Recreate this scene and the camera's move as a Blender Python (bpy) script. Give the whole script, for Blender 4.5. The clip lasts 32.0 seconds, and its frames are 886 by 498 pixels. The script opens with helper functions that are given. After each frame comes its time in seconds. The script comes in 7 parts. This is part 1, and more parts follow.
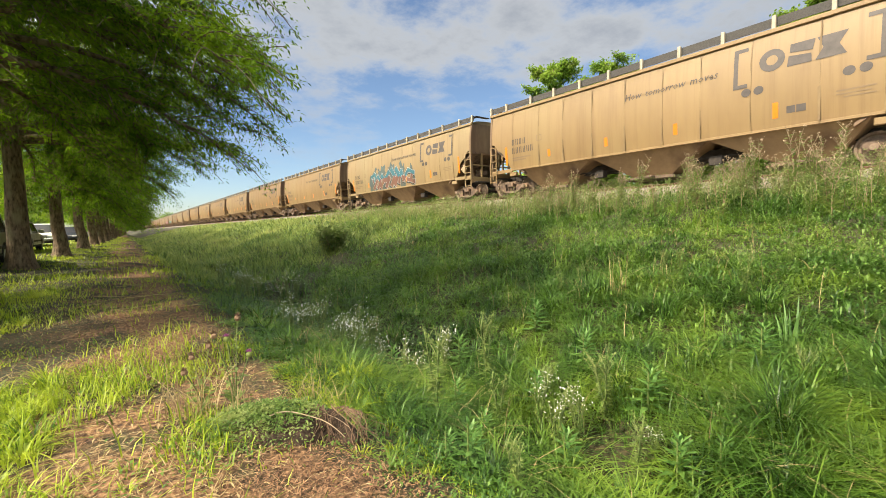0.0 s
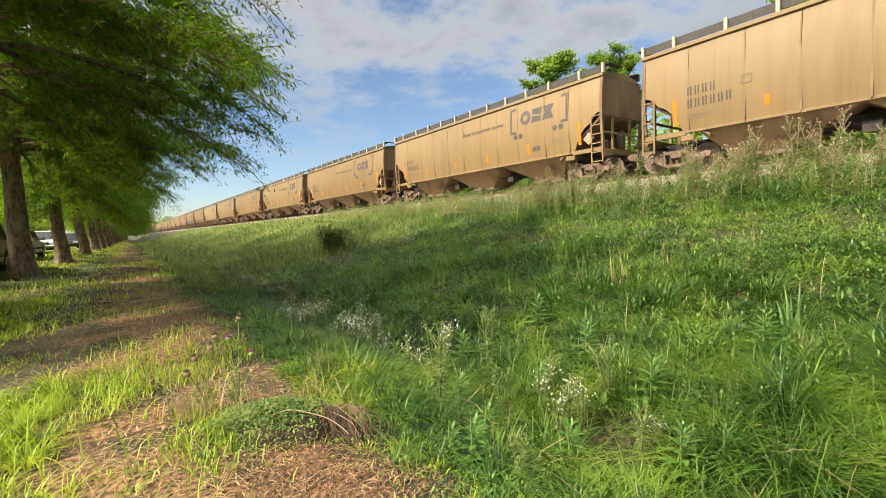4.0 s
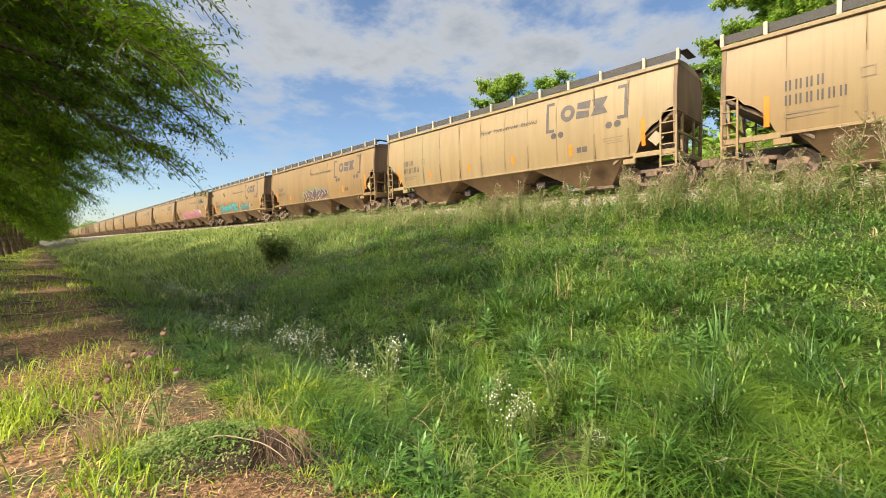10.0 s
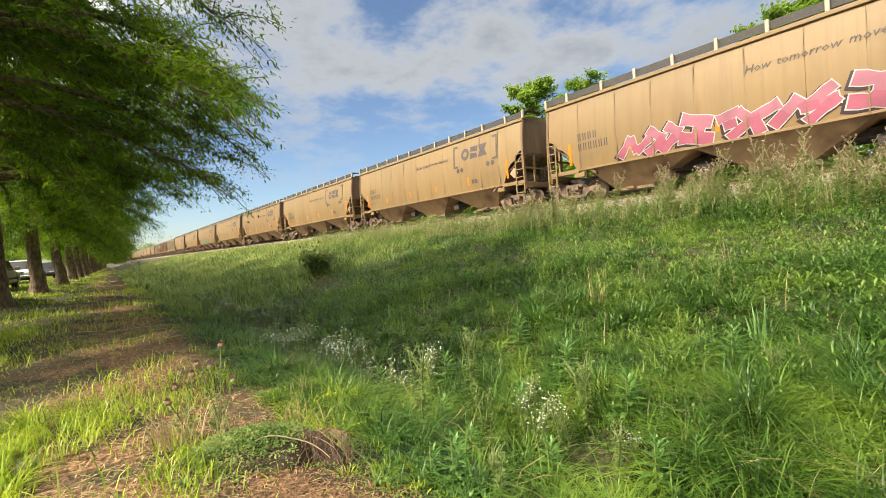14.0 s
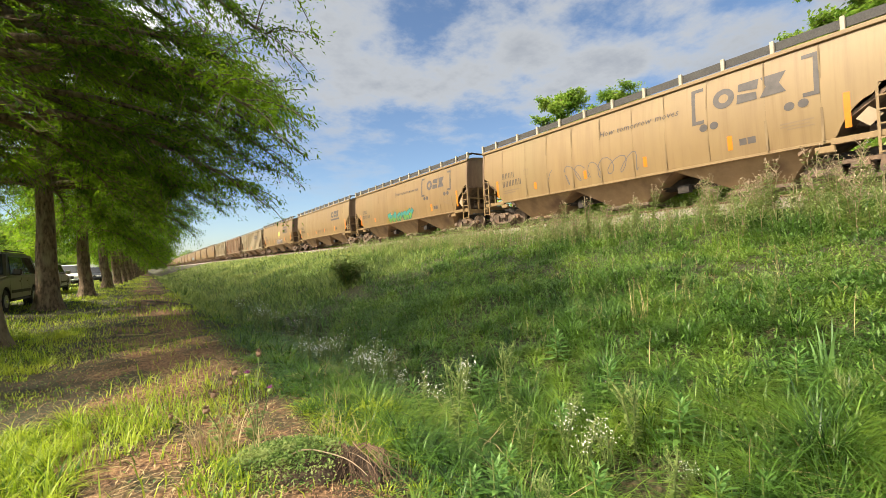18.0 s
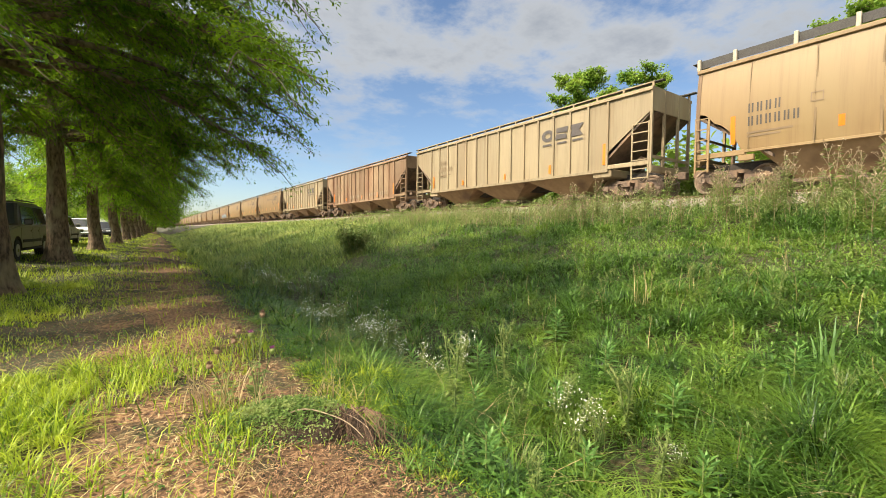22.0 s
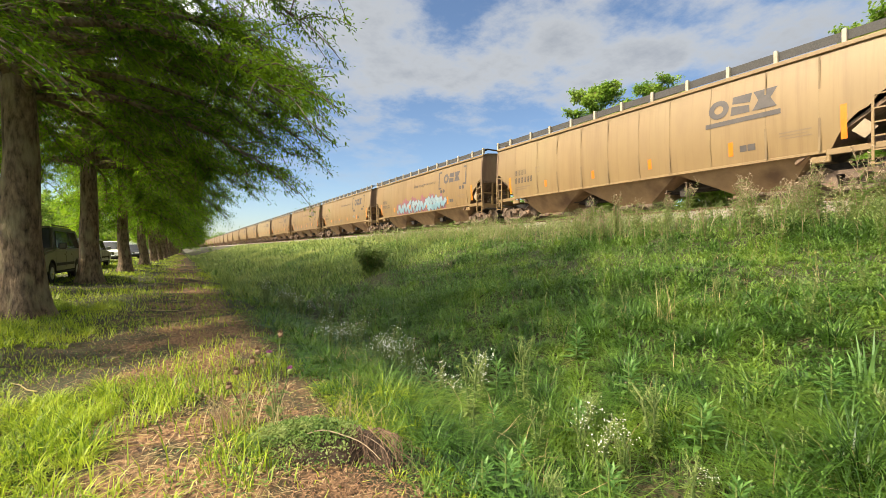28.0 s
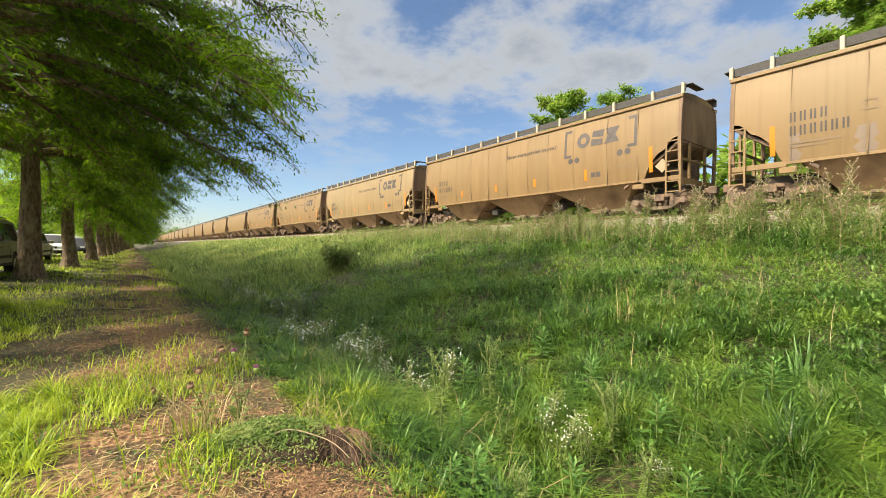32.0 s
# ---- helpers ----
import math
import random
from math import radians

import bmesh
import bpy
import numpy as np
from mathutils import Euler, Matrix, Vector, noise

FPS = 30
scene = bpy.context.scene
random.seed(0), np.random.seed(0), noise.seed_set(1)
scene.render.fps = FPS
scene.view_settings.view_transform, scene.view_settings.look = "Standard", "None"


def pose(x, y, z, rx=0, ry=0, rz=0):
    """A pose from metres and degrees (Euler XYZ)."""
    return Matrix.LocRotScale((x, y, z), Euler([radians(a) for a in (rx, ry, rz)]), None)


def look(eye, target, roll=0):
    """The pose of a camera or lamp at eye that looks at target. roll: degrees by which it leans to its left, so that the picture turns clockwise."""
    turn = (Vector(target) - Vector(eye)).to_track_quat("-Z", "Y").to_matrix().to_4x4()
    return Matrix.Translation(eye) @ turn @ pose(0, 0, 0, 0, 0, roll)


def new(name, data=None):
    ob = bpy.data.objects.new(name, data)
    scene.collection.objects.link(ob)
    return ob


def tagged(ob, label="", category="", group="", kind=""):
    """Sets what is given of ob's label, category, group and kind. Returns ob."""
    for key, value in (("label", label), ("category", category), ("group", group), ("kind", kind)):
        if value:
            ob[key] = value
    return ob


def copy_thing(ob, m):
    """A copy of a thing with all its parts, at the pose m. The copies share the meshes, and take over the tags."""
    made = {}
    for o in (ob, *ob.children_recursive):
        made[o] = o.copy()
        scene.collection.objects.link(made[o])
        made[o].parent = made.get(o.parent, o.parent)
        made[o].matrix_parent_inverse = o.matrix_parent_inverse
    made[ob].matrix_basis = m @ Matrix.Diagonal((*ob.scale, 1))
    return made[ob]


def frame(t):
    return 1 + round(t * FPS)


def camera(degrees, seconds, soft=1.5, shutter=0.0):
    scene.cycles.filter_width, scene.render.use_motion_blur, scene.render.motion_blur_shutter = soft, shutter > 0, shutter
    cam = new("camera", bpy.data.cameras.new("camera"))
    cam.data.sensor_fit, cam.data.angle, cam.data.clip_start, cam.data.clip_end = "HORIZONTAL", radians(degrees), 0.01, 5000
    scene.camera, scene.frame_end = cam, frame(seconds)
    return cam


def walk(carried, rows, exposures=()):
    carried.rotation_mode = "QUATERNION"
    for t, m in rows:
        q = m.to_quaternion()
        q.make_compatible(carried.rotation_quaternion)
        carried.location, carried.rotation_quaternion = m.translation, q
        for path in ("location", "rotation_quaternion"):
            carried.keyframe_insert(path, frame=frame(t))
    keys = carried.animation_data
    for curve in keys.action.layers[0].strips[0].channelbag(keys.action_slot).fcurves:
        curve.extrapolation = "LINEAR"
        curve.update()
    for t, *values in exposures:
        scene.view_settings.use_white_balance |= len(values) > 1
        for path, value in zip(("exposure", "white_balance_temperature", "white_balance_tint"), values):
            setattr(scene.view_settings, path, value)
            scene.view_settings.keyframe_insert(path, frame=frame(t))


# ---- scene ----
cam = camera(93.73, 32.0, soft=0.8)
EYE = 1.35
# seconds, place from the first eye, yaw, pitch, roll
ROWS = [
    (0.0, 0.000, 0.000, 0.000, -37.61, -3.51, -1.28),
    (0.5, 0.001, -0.003, -0.001, -37.59, -3.37, -0.99),
    (1.0, -0.003, -0.003, 0.007, -37.53, -3.23, -1.18),
    (1.5, -0.001, -0.004, -0.003, -37.49, -3.25, -1.59),
    (2.0, 0.007, -0.005, -0.004, -37.45, -3.38, -2.07),
    (2.5, 0.014, -0.007, -0.011, -37.44, -3.57, -2.46),
    (3.0, 0.012, -0.008, -0.013, -37.46, -3.72, -2.66),
    (3.5, 0.014, -0.010, -0.014, -37.42, -3.98, -2.78),
    (5.5, 0.011, -0.004, -0.009, -37.80, -3.47, -2.80),
    (6.0, 0.025, -0.014, -0.015, -38.53, -3.23, -2.89),
    (6.5, 0.036, -0.015, -0.021, -39.33, -3.08, -2.82),
    (7.0, 0.041, -0.008, -0.019, -39.98, -2.93, -2.35),
    (7.5, 0.034, -0.004, -0.014, -40.44, -2.67, -1.73),
    (8.0, 0.024, 0.010, -0.013, -40.98, -2.39, -1.17),
    (8.5, 0.028, 0.040, -0.005, -41.70, -2.07, -0.94),
    (9.0, 0.048, 0.063, -0.002, -42.67, -2.00, -0.88),
    (9.5, 0.054, 0.067, -0.022, -43.69, -2.24, -0.99),
    (10.0, 0.054, 0.063, -0.026, -44.52, -2.35, -1.26),
    (10.5, 0.042, 0.012, -0.021, -44.89, -2.35, -1.60),
    (11.0, 0.030, -0.052, -0.016, -44.67, -2.09, -2.10),
    (11.5, 0.011, -0.097, -0.005, -43.84, -1.77, -2.89),
    (12.0, 0.014, -0.110, 0.001, -42.62, -1.75, -3.37),
    (12.5, 0.024, -0.113, 0.000, -41.49, -1.76, -3.88),
    (13.0, 0.016, -0.144, -0.005, -40.60, -1.63, -4.04),
    (13.5, -0.004, -0.170, 0.003, -39.99, -1.33, -4.07),
    (14.0, -0.007, -0.143, 0.003, -39.42, -1.05, -3.80),
    (14.5, -0.008, -0.041, 0.003, -38.44, -0.81, -3.49),
    (16.5, -0.015, -0.016, 0.016, -36.50, 0.93, -3.39),
    (17.0, -0.027, -0.018, 0.017, -36.58, 1.36, -3.60),
    (17.5, -0.030, -0.017, 0.015, -36.47, 1.25, -3.44),
    (18.0, -0.031, 0.009, 0.007, -35.82, 0.71, -2.94),
    (18.5, -0.022, 0.018, 0.002, -34.68, 0.26, -2.40),
    (19.0, -0.015, 0.027, 0.003, -33.30, -0.07, -1.92),
    (19.5, -0.017, 0.032, 0.005, -32.19, -0.27, -1.56),
    (20.0, -0.018, 0.031, 0.007, -31.77, -0.57, -1.24),
    (20.5, -0.016, 0.020, -0.002, -32.12, -1.16, -0.71),
    (21.0, -0.025, 0.010, -0.013, -32.99, -1.98, -0.14),
    (21.5, -0.034, 0.013, -0.006, -34.01, -2.48, 0.31),
    (22.0, -0.029, 0.020, -0.014, -34.97, -2.64, 0.48),
    (22.5, -0.019, 0.020, -0.012, -35.57, -2.21, 0.12),
    (23.0, -0.012, 0.012, -0.009, -35.91, -1.60, -0.42),
    (23.5, -0.026, 0.003, -0.000, -35.86, -1.00, -0.85),
    (24.0, -0.032, 0.006, 0.000, -35.64, -0.62, -0.82),
    (24.5, -0.022, 0.011, -0.004, -35.34, -0.48, -0.48),
    (25.0, -0.004, 0.025, -0.001, -35.17, -0.33, -0.17),
    (25.5, -0.000, 0.024, 0.002, -34.98, -0.04, -0.06),
    (27.5, -0.012, 0.017, 0.008, -32.93, -0.05, -0.35),
    (28.0, -0.006, 0.012, -0.001, -32.47, -0.38, -0.54),
    (28.5, 0.002, 0.015, -0.002, -32.30, -0.64, -0.66),
    (29.0, 0.001, 0.019, 0.006, -32.29, -0.62, -0.53),
    (29.5, 0.012, 0.022, 0.006, -32.70, -0.65, -0.05),
    (30.0, 0.010, 0.029, -0.002, -33.61, -0.69, 0.54),
    (30.5, 0.017, 0.034, -0.014, -34.75, -0.76, 0.84),
    (31.0, -0.000, 0.029, -0.010, -35.89, -0.76, 0.89),
    (31.5, -0.031, 0.012, -0.016, -36.68, -0.53, 0.75),
    (32.0, -0.060, 0.006, -0.010, -37.07, -0.29, 0.56),
]
walk(cam, [(t, pose(x, y, EYE + z, 0, 0, yaw) @ pose(0, 0, 0, 90 + pitch) @ pose(0, 0, 0, 0, 0, roll)) for t, x, y, z, yaw, pitch, roll in ROWS])

# ---- light ----
SUN_ELEVATION, SUN_AZIMUTH = 44.0, 277.0      # degrees; azimuth clockwise from +y
world = bpy.data.worlds.new("sky")
scene.world = world
world.use_nodes = True
wn, wl = world.node_tree.nodes, world.node_tree.links
wn.clear()
w_out = wn.new("ShaderNodeOutputWorld")
w_bg = wn.new("ShaderNodeBackground")
w_sky = wn.new("ShaderNodeTexSky")
w_sky.sky_type = "NISHITA"
w_sky.sun_disc = False
w_sky.sun_elevation, w_sky.sun_rotation = radians(SUN_ELEVATION), radians(SUN_AZIMUTH)
w_sky.air_density, w_sky.dust_density, w_sky.ozone_density = 1.0, 0.6, 2.0
w_co = wn.new("ShaderNodeTexCoord")
w_sep = wn.new("ShaderNodeSeparateXYZ")
wl.new(w_co.outputs["Generated"], w_sep.inputs[0])


def w_math(op, a, b=None, clamp=False):
    n = wn.new("ShaderNodeMath")
    n.operation, n.use_clamp = op, clamp
    for i, v in enumerate((a, b)):
        if v is None:
            continue
        if isinstance(v, (int, float)):
            n.inputs[i].default_value = v
        else:
            wl.new(v, n.inputs[i])
    return n.outputs[0]


# a cloud layer on a flat ceiling above the place
w_up = w_math("ADD", w_math("MAXIMUM", w_sep.outputs[2], 0.0), 0.16)
w_flat = wn.new("ShaderNodeCombineXYZ")
wl.new(w_math("DIVIDE", w_sep.outputs[0], w_up), w_flat.inputs[0])
wl.new(w_math("DIVIDE", w_sep.outputs[1], w_up), w_flat.inputs[1])
w_big, w_small = wn.new("ShaderNodeTexNoise"), wn.new("ShaderNodeTexNoise")
for n, s, d, r in ((w_big, 0.75, 3.0, 0.5), (w_small, 3.2, 9.0, 0.62)):
    n.inputs["Scale"].default_value, n.inputs["Detail"].default_value, n.inputs["Roughness"].default_value = s, d, r
    wl.new(w_flat.outputs[0], n.inputs["Vector"])
w_sum = w_math("ADD", w_math("MULTIPLY", w_big.outputs[0], 0.56), w_math("MULTIPLY", w_small.outputs[0], 0.44))
w_low = w_math("MULTIPLY", w_math("SUBTRACT", w_sep.outputs[2], 0.10), 4.0, True)
w_mask = wn.new("ShaderNodeMapRange")
w_mask.interpolation_type = "SMOOTHSTEP"
w_mask.inputs[1].default_value, w_mask.inputs[2].default_value = 0.43, 0.56
w_mask.inputs[3].default_value, w_mask.inputs[4].default_value = 0.0, 0.92
wl.new(w_sum, w_mask.inputs[0])
w_fac = w_math("MULTIPLY", w_mask.outputs[0], w_low)
w_shade = wn.new("ShaderNodeMapRange")
w_shade.inputs[1].default_value, w_shade.inputs[2].default_value = 0.46, 0.70
w_shade.inputs[3].default_value, w_shade.inputs[4].default_value = 1.0, 0.0
wl.new(w_sum, w_shade.inputs[0])
w_cloud = wn.new("ShaderNodeMix")
w_cloud.data_type = "RGBA"
w_cloud.inputs[6].default_value, w_cloud.inputs[7].default_value = (2.2, 2.45, 2.9, 1), (5.8, 5.9, 5.9, 1)
wl.new(w_shade.outputs[0], w_cloud.inputs[0])
# clouds glow towards the sun
w_dot = wn.new("ShaderNodeVectorMath")
w_dot.operation = "DOT_PRODUCT"
wl.new(w_co.outputs["Generated"], w_dot.inputs[0])
w_dot.inputs[1].default_value = (math.sin(radians(SUN_AZIMUTH)) * math.cos(radians(SUN_ELEVATION)), math.cos(radians(SUN_AZIMUTH)) * math.cos(radians(SUN_ELEVATION)), math.sin(radians(SUN_ELEVATION)))
w_back = wn.new("ShaderNodeMapRange")
w_back.interpolation_type = "SMOOTHSTEP"
w_back.inputs[1].default_value, w_back.inputs[2].default_value = -0.74, -0.26
w_back.inputs[3].default_value, w_back.inputs[4].default_value = 0.42, 0.92
wl.new(w_dot.outputs["Value"], w_back.inputs[0])
w_near = w_math("MULTIPLY", w_math("POWER", w_math("MAXIMUM", w_math("SUBTRACT", w_dot.outputs["Value"], 0.27), 0.0), 1.05), 18.5)
w_tint = wn.new("ShaderNodeCombineXYZ")
for k, warm in enumerate((1.05, 0.93, 0.76)):
    wl.new(w_math("ADD", w_math("MULTIPLY", w_near, warm), w_back.outputs[0]), w_tint.inputs[k])
w_lit = wn.new("ShaderNodeVectorMath")
w_lit.operation = "MULTIPLY"
wl.new(w_cloud.outputs[2], w_lit.inputs[0])
wl.new(w_tint.outputs[0], w_lit.inputs[1])
w_mix = wn.new("ShaderNodeMix")
w_mix.data_type = "RGBA"
wl.new(w_fac, w_mix.inputs[0])
w_gain = wn.new("ShaderNodeVectorMath")
w_gain.operation = "MULTIPLY"
w_gain.inputs[1].default_value = (1.1, 1.13, 1.16)
wl.new(w_sky.outputs[0], w_gain.inputs[0])
wl.new(w_gain.outputs[0], w_mix.inputs[6])
wl.new(w_lit.outputs[0], w_mix.inputs[7])
wl.new(w_mix.outputs[2], w_bg.inputs[0])
w_bg.inputs[1].default_value = 0.08
wl.new(w_bg.outputs[0], w_out.inputs[0])

sun_data = bpy.data.lights.new("sun", "SUN")
sun_data.energy, sun_data.angle, sun_data.color = 4.6, radians(0.6), (1.0, 0.85, 0.64)
sun = new("sun", sun_data)
_a, _e = radians(SUN_AZIMUTH), radians(SUN_ELEVATION)
sun_way = Vector((math.sin(_a) * math.cos(_e), math.cos(_a) * math.cos(_e), math.sin(_e)))
sun.matrix_world = look(sun_way * 60, (0, 0, 0))
scene.view_settings.exposure = 0.81


# ---- materials ----
def surface(name, low, high, scale=6.0, rough=0.75, metal=0.0, bump=0.15, stretch=(1, 1, 1), stain=None, stain_scale=0.6,
            stain_at=(0.5, 0.68), vary=0.0, detail=8.0, bump_scale=None, streak=0.0):
    """A two-scale surface: grain between two colours, broad stains of a third, and fine relief."""
    m = bpy.data.materials.new(name)
    m.use_nodes = True
    nt = m.node_tree
    n, l, b = nt.nodes, nt.links, nt.nodes["Principled BSDF"]
    co, mp = n.new("ShaderNodeTexCoord"), n.new("ShaderNodeMapping")
    mp.inputs["Scale"].default_value = stretch
    l.new(co.outputs["Object"], mp.inputs["Vector"])
    t1 = n.new("ShaderNodeTexNoise")
    t1.inputs["Scale"].default_value, t1.inputs["Detail"].default_value, t1.inputs["Roughness"].default_value = scale, detail, 0.65
    l.new(mp.outputs[0], t1.inputs["Vector"])
    r1 = n.new("ShaderNodeValToRGB")
    r1.color_ramp.elements[0].position, r1.color_ramp.elements[1].position = 0.32, 0.68
    r1.color_ramp.elements[0].color, r1.color_ramp.elements[1].color = (*low, 1), (*high, 1)
    l.new(t1.outputs[0], r1.inputs[0])
    colour = r1.outputs[0]
    if stain:
        t2 = n.new("ShaderNodeTexNoise")
        t2.inputs["Scale"].default_value, t2.inputs["Detail"].default_value = stain_scale, 6.0
        l.new(mp.outputs[0], t2.inputs["Vector"])
        r2 = n.new("ShaderNodeValToRGB")
        r2.color_ramp.elements[0].position, r2.color_ramp.elements[1].position = stain_at
        l.new(t2.outputs[0], r2.inputs[0])
        mx = n.new("ShaderNodeMix")
        mx.data_type = "RGBA"
        l.new(r2.outputs[0], mx.inputs[0])
        l.new(colour, mx.inputs[6])
        mx.inputs[7].default_value = (*stain, 1)
        colour = mx.outputs[2]
    if streak:
        sm, t4, r4, m4 = n.new("ShaderNodeMapping"), n.new("ShaderNodeTexNoise"), n.new("ShaderNodeValToRGB"), n.new("ShaderNodeMix")
        sm.inputs["Scale"].default_value = (1, 5.0, 0.16)
        l.new(co.outputs["Object"], sm.inputs["Vector"])
        t4.inputs["Scale"].default_value, t4.inputs["Detail"].default_value, t4.inputs["Roughness"].default_value = 1.0, 7.0, 0.7
        l.new(sm.outputs[0], t4.inputs["Vector"])
        r4.color_ramp.elements[0].position, r4.color_ramp.elements[1].position = 0.50, 0.80
        r4.color_ramp.elements[1].color = (streak, streak, streak, 1)
        l.new(t4.outputs[0], r4.inputs[0])
        m4.data_type = "RGBA"
        l.new(r4.outputs[0], m4.inputs[0])
        l.new(colour, m4.inputs[6])
        m4.inputs[7].default_value = (low[0] * 0.55, low[1] * 0.45, low[2] * 0.38, 1)
        colour = m4.outputs[2]
    if vary:
        oi, hs, mr = n.new("ShaderNodeObjectInfo"), n.new("ShaderNodeHueSaturation"), n.new("ShaderNodeMapRange")
        mr.inputs[3].default_value, mr.inputs[4].default_value = 1 - vary, 1 + vary
        l.new(oi.outputs["Random"], mr.inputs[0])
        l.new(mr.outputs[0], hs.inputs["Value"])
        l.new(colour, hs.inputs["Color"])
        colour = hs.outputs[0]
    l.new(colour, b.inputs["Base Color"])
    b.inputs["Roughness"].default_value, b.inputs["Metallic"].default_value = rough, metal
    if bump:
        t3, bp = n.new("ShaderNodeTexNoise"), n.new("ShaderNodeBump")
        t3.inputs["Scale"].default_value, t3.inputs["Detail"].default_value = bump_scale or scale * 2.5, 6.0
        l.new(mp.outputs[0], t3.inputs["Vector"])
        bp.inputs["Strength"].default_value, bp.inputs["Distance"].default_value = bump, 0.02
        l.new(t3.outputs[0], bp.inputs["Height"])
        l.new(bp.outputs[0], b.inputs["Normal"])
    return m


def leafage(name, dark, light, patch=None, patch_scale=0.35, through_light=0.45, rough=0.55):
    """Leaves and blades: a colour for each leaf, broad patches of another, and light passing through."""
    m = bpy.data.materials.new(name)
    m.use_nodes = True
    nt = m.node_tree
    n, l, b = nt.nodes, nt.links, nt.nodes["Principled BSDF"]
    geo, r1 = n.new("ShaderNodeNewGeometry"), n.new("ShaderNodeValToRGB")
    r1.color_ramp.elements[0].color, r1.color_ramp.elements[1].color = (*dark, 1), (*light, 1)
    l.new(geo.outputs["Random Per Island"], r1.inputs[0])
    colour = r1.outputs[0]
    if patch:
        co, t2, r2, mx = n.new("ShaderNodeTexCoord"), n.new("ShaderNodeTexNoise"), n.new("ShaderNodeValToRGB"), n.new("ShaderNodeMix")
        t2.inputs["Scale"].default_value, t2.inputs["Detail"].default_value = patch_scale, 3.0
        l.new(co.outputs["Object"], t2.inputs["Vector"])
        r2.color_ramp.elements[0].position, r2.color_ramp.elements[1].position = 0.48, 0.66
        l.new(t2.outputs[0], r2.inputs[0])
        mx.data_type = "RGBA"
        l.new(r2.outputs[0], mx.inputs[0])
        l.new(colour, mx.inputs[6])
        mx.inputs[7].default_value = (*patch, 1)
        colour = mx.outputs[2]
    l.new(colour, b.inputs["Base Color"])
    b.inputs["Roughness"].default_value = rough
    tr, ms = n.new("ShaderNodeBsdfTranslucent"), n.new("ShaderNodeMixShader")
    l.new(colour, tr.inputs["Color"])
    ms.inputs[0].default_value = through_light
    l.new(b.outputs[0], ms.inputs[1])
    l.new(tr.outputs[0], ms.inputs[2])
    l.new(ms.outputs[0], n["Material Output"].inputs["Surface"])
    return m


def plain(name, colour, rough=0.5, metal=0.0, emit=0.0):
    m = bpy.data.materials.new(name)
    m.use_nodes = True
    b = m.node_tree.nodes["Principled BSDF"]
    b.inputs["Base Color"].default_value, b.inputs["Roughness"].default_value, b.inputs["Metallic"].default_value = (*colour, 1), rough, metal
    if emit:
        b.inputs["Emission Color"].default_value, b.inputs["Emission Strength"].default_value = (*colour, 1), emit
    return m


M = {}
M["bark"] = surface("bark", (0.030, 0.020, 0.012), (0.27, 0.185, 0.115), 13, 0.92, bump=1.0, stretch=(1, 1, 0.36), stain=(0.24, 0.20, 0.115), stain_scale=3.2, bump_scale=18)
M["needles"] = leafage("needles", (0.045, 0.112, 0.006), (0.225, 0.375, 0.014), (0.250, 0.390, 0.016), 0.5, 0.68)
M["needles_far"] = leafage("needles_far", (0.045, 0.11, 0.008), (0.20, 0.335, 0.016), None, 0.5, 0.62)
M["leaves"] = leafage("leaves", (0.09, 0.20, 0.02), (0.26, 0.38, 0.05), (0.29, 0.39, 0.06), 0.4, 0.5)
M["scrub"] = leafage("scrub", (0.12, 0.23, 0.025), (0.30, 0.43, 0.06), (0.26, 0.33, 0.08), 0.6, 0.45)
# turf brightened for sun; ditch and bank greens deepened for tree shade not cast
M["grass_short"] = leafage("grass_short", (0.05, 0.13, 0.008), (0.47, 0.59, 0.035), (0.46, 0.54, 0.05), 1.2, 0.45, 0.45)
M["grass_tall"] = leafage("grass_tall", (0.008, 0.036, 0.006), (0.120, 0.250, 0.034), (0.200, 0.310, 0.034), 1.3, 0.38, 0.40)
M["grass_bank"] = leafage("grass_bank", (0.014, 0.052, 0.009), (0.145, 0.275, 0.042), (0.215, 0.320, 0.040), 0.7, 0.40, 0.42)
M["straw"] = leafage("straw", (0.30, 0.22, 0.10), (0.52, 0.42, 0.22), None, 0.5, 0.25, 0.8)
M["weed"] = leafage("weed", (0.12, 0.19, 0.05), (0.27, 0.34, 0.09), (0.30, 0.31, 0.13), 0.9, 0.4)
M["weed_dry"] = leafage("weed_dry", (0.24, 0.17, 0.11), (0.48, 0.38, 0.25), None, 0.9, 0.3, 0.85)
M["stem"] = leafage("stem", (0.10, 0.15, 0.04), (0.22, 0.26, 0.08), None, 1, 0.1, 0.7)
M["broad_leaf"] = leafage("broad_leaf", (0.09, 0.20, 0.04), (0.17, 0.32, 0.07), None, 1, 0.35, 0.45)
M["petal"] = leafage("petal", (0.72, 0.72, 0.66), (0.85, 0.85, 0.82), None, 1, 0.3, 0.7)
M["petal_purple"] = leafage("petal_purple", (0.22, 0.05, 0.17), (0.42, 0.13, 0.34), None, 1, 0.3, 0.7)
M["ballast"] = surface("ballast", (0.10, 0.082, 0.066), (0.27, 0.23, 0.185), 14, 0.95, bump=1.0, stain=(0.24, 0.19, 0.14), stain_scale=0.5)
M["stone"] = surface("stone", (0.14, 0.12, 0.10), (0.34, 0.30, 0.25), 5, 0.95, bump=0.4)
M["tie"] = surface("tie", (0.05, 0.038, 0.028), (0.14, 0.11, 0.085), 8, 0.95, bump=0.7, stretch=(0.15, 1, 1))
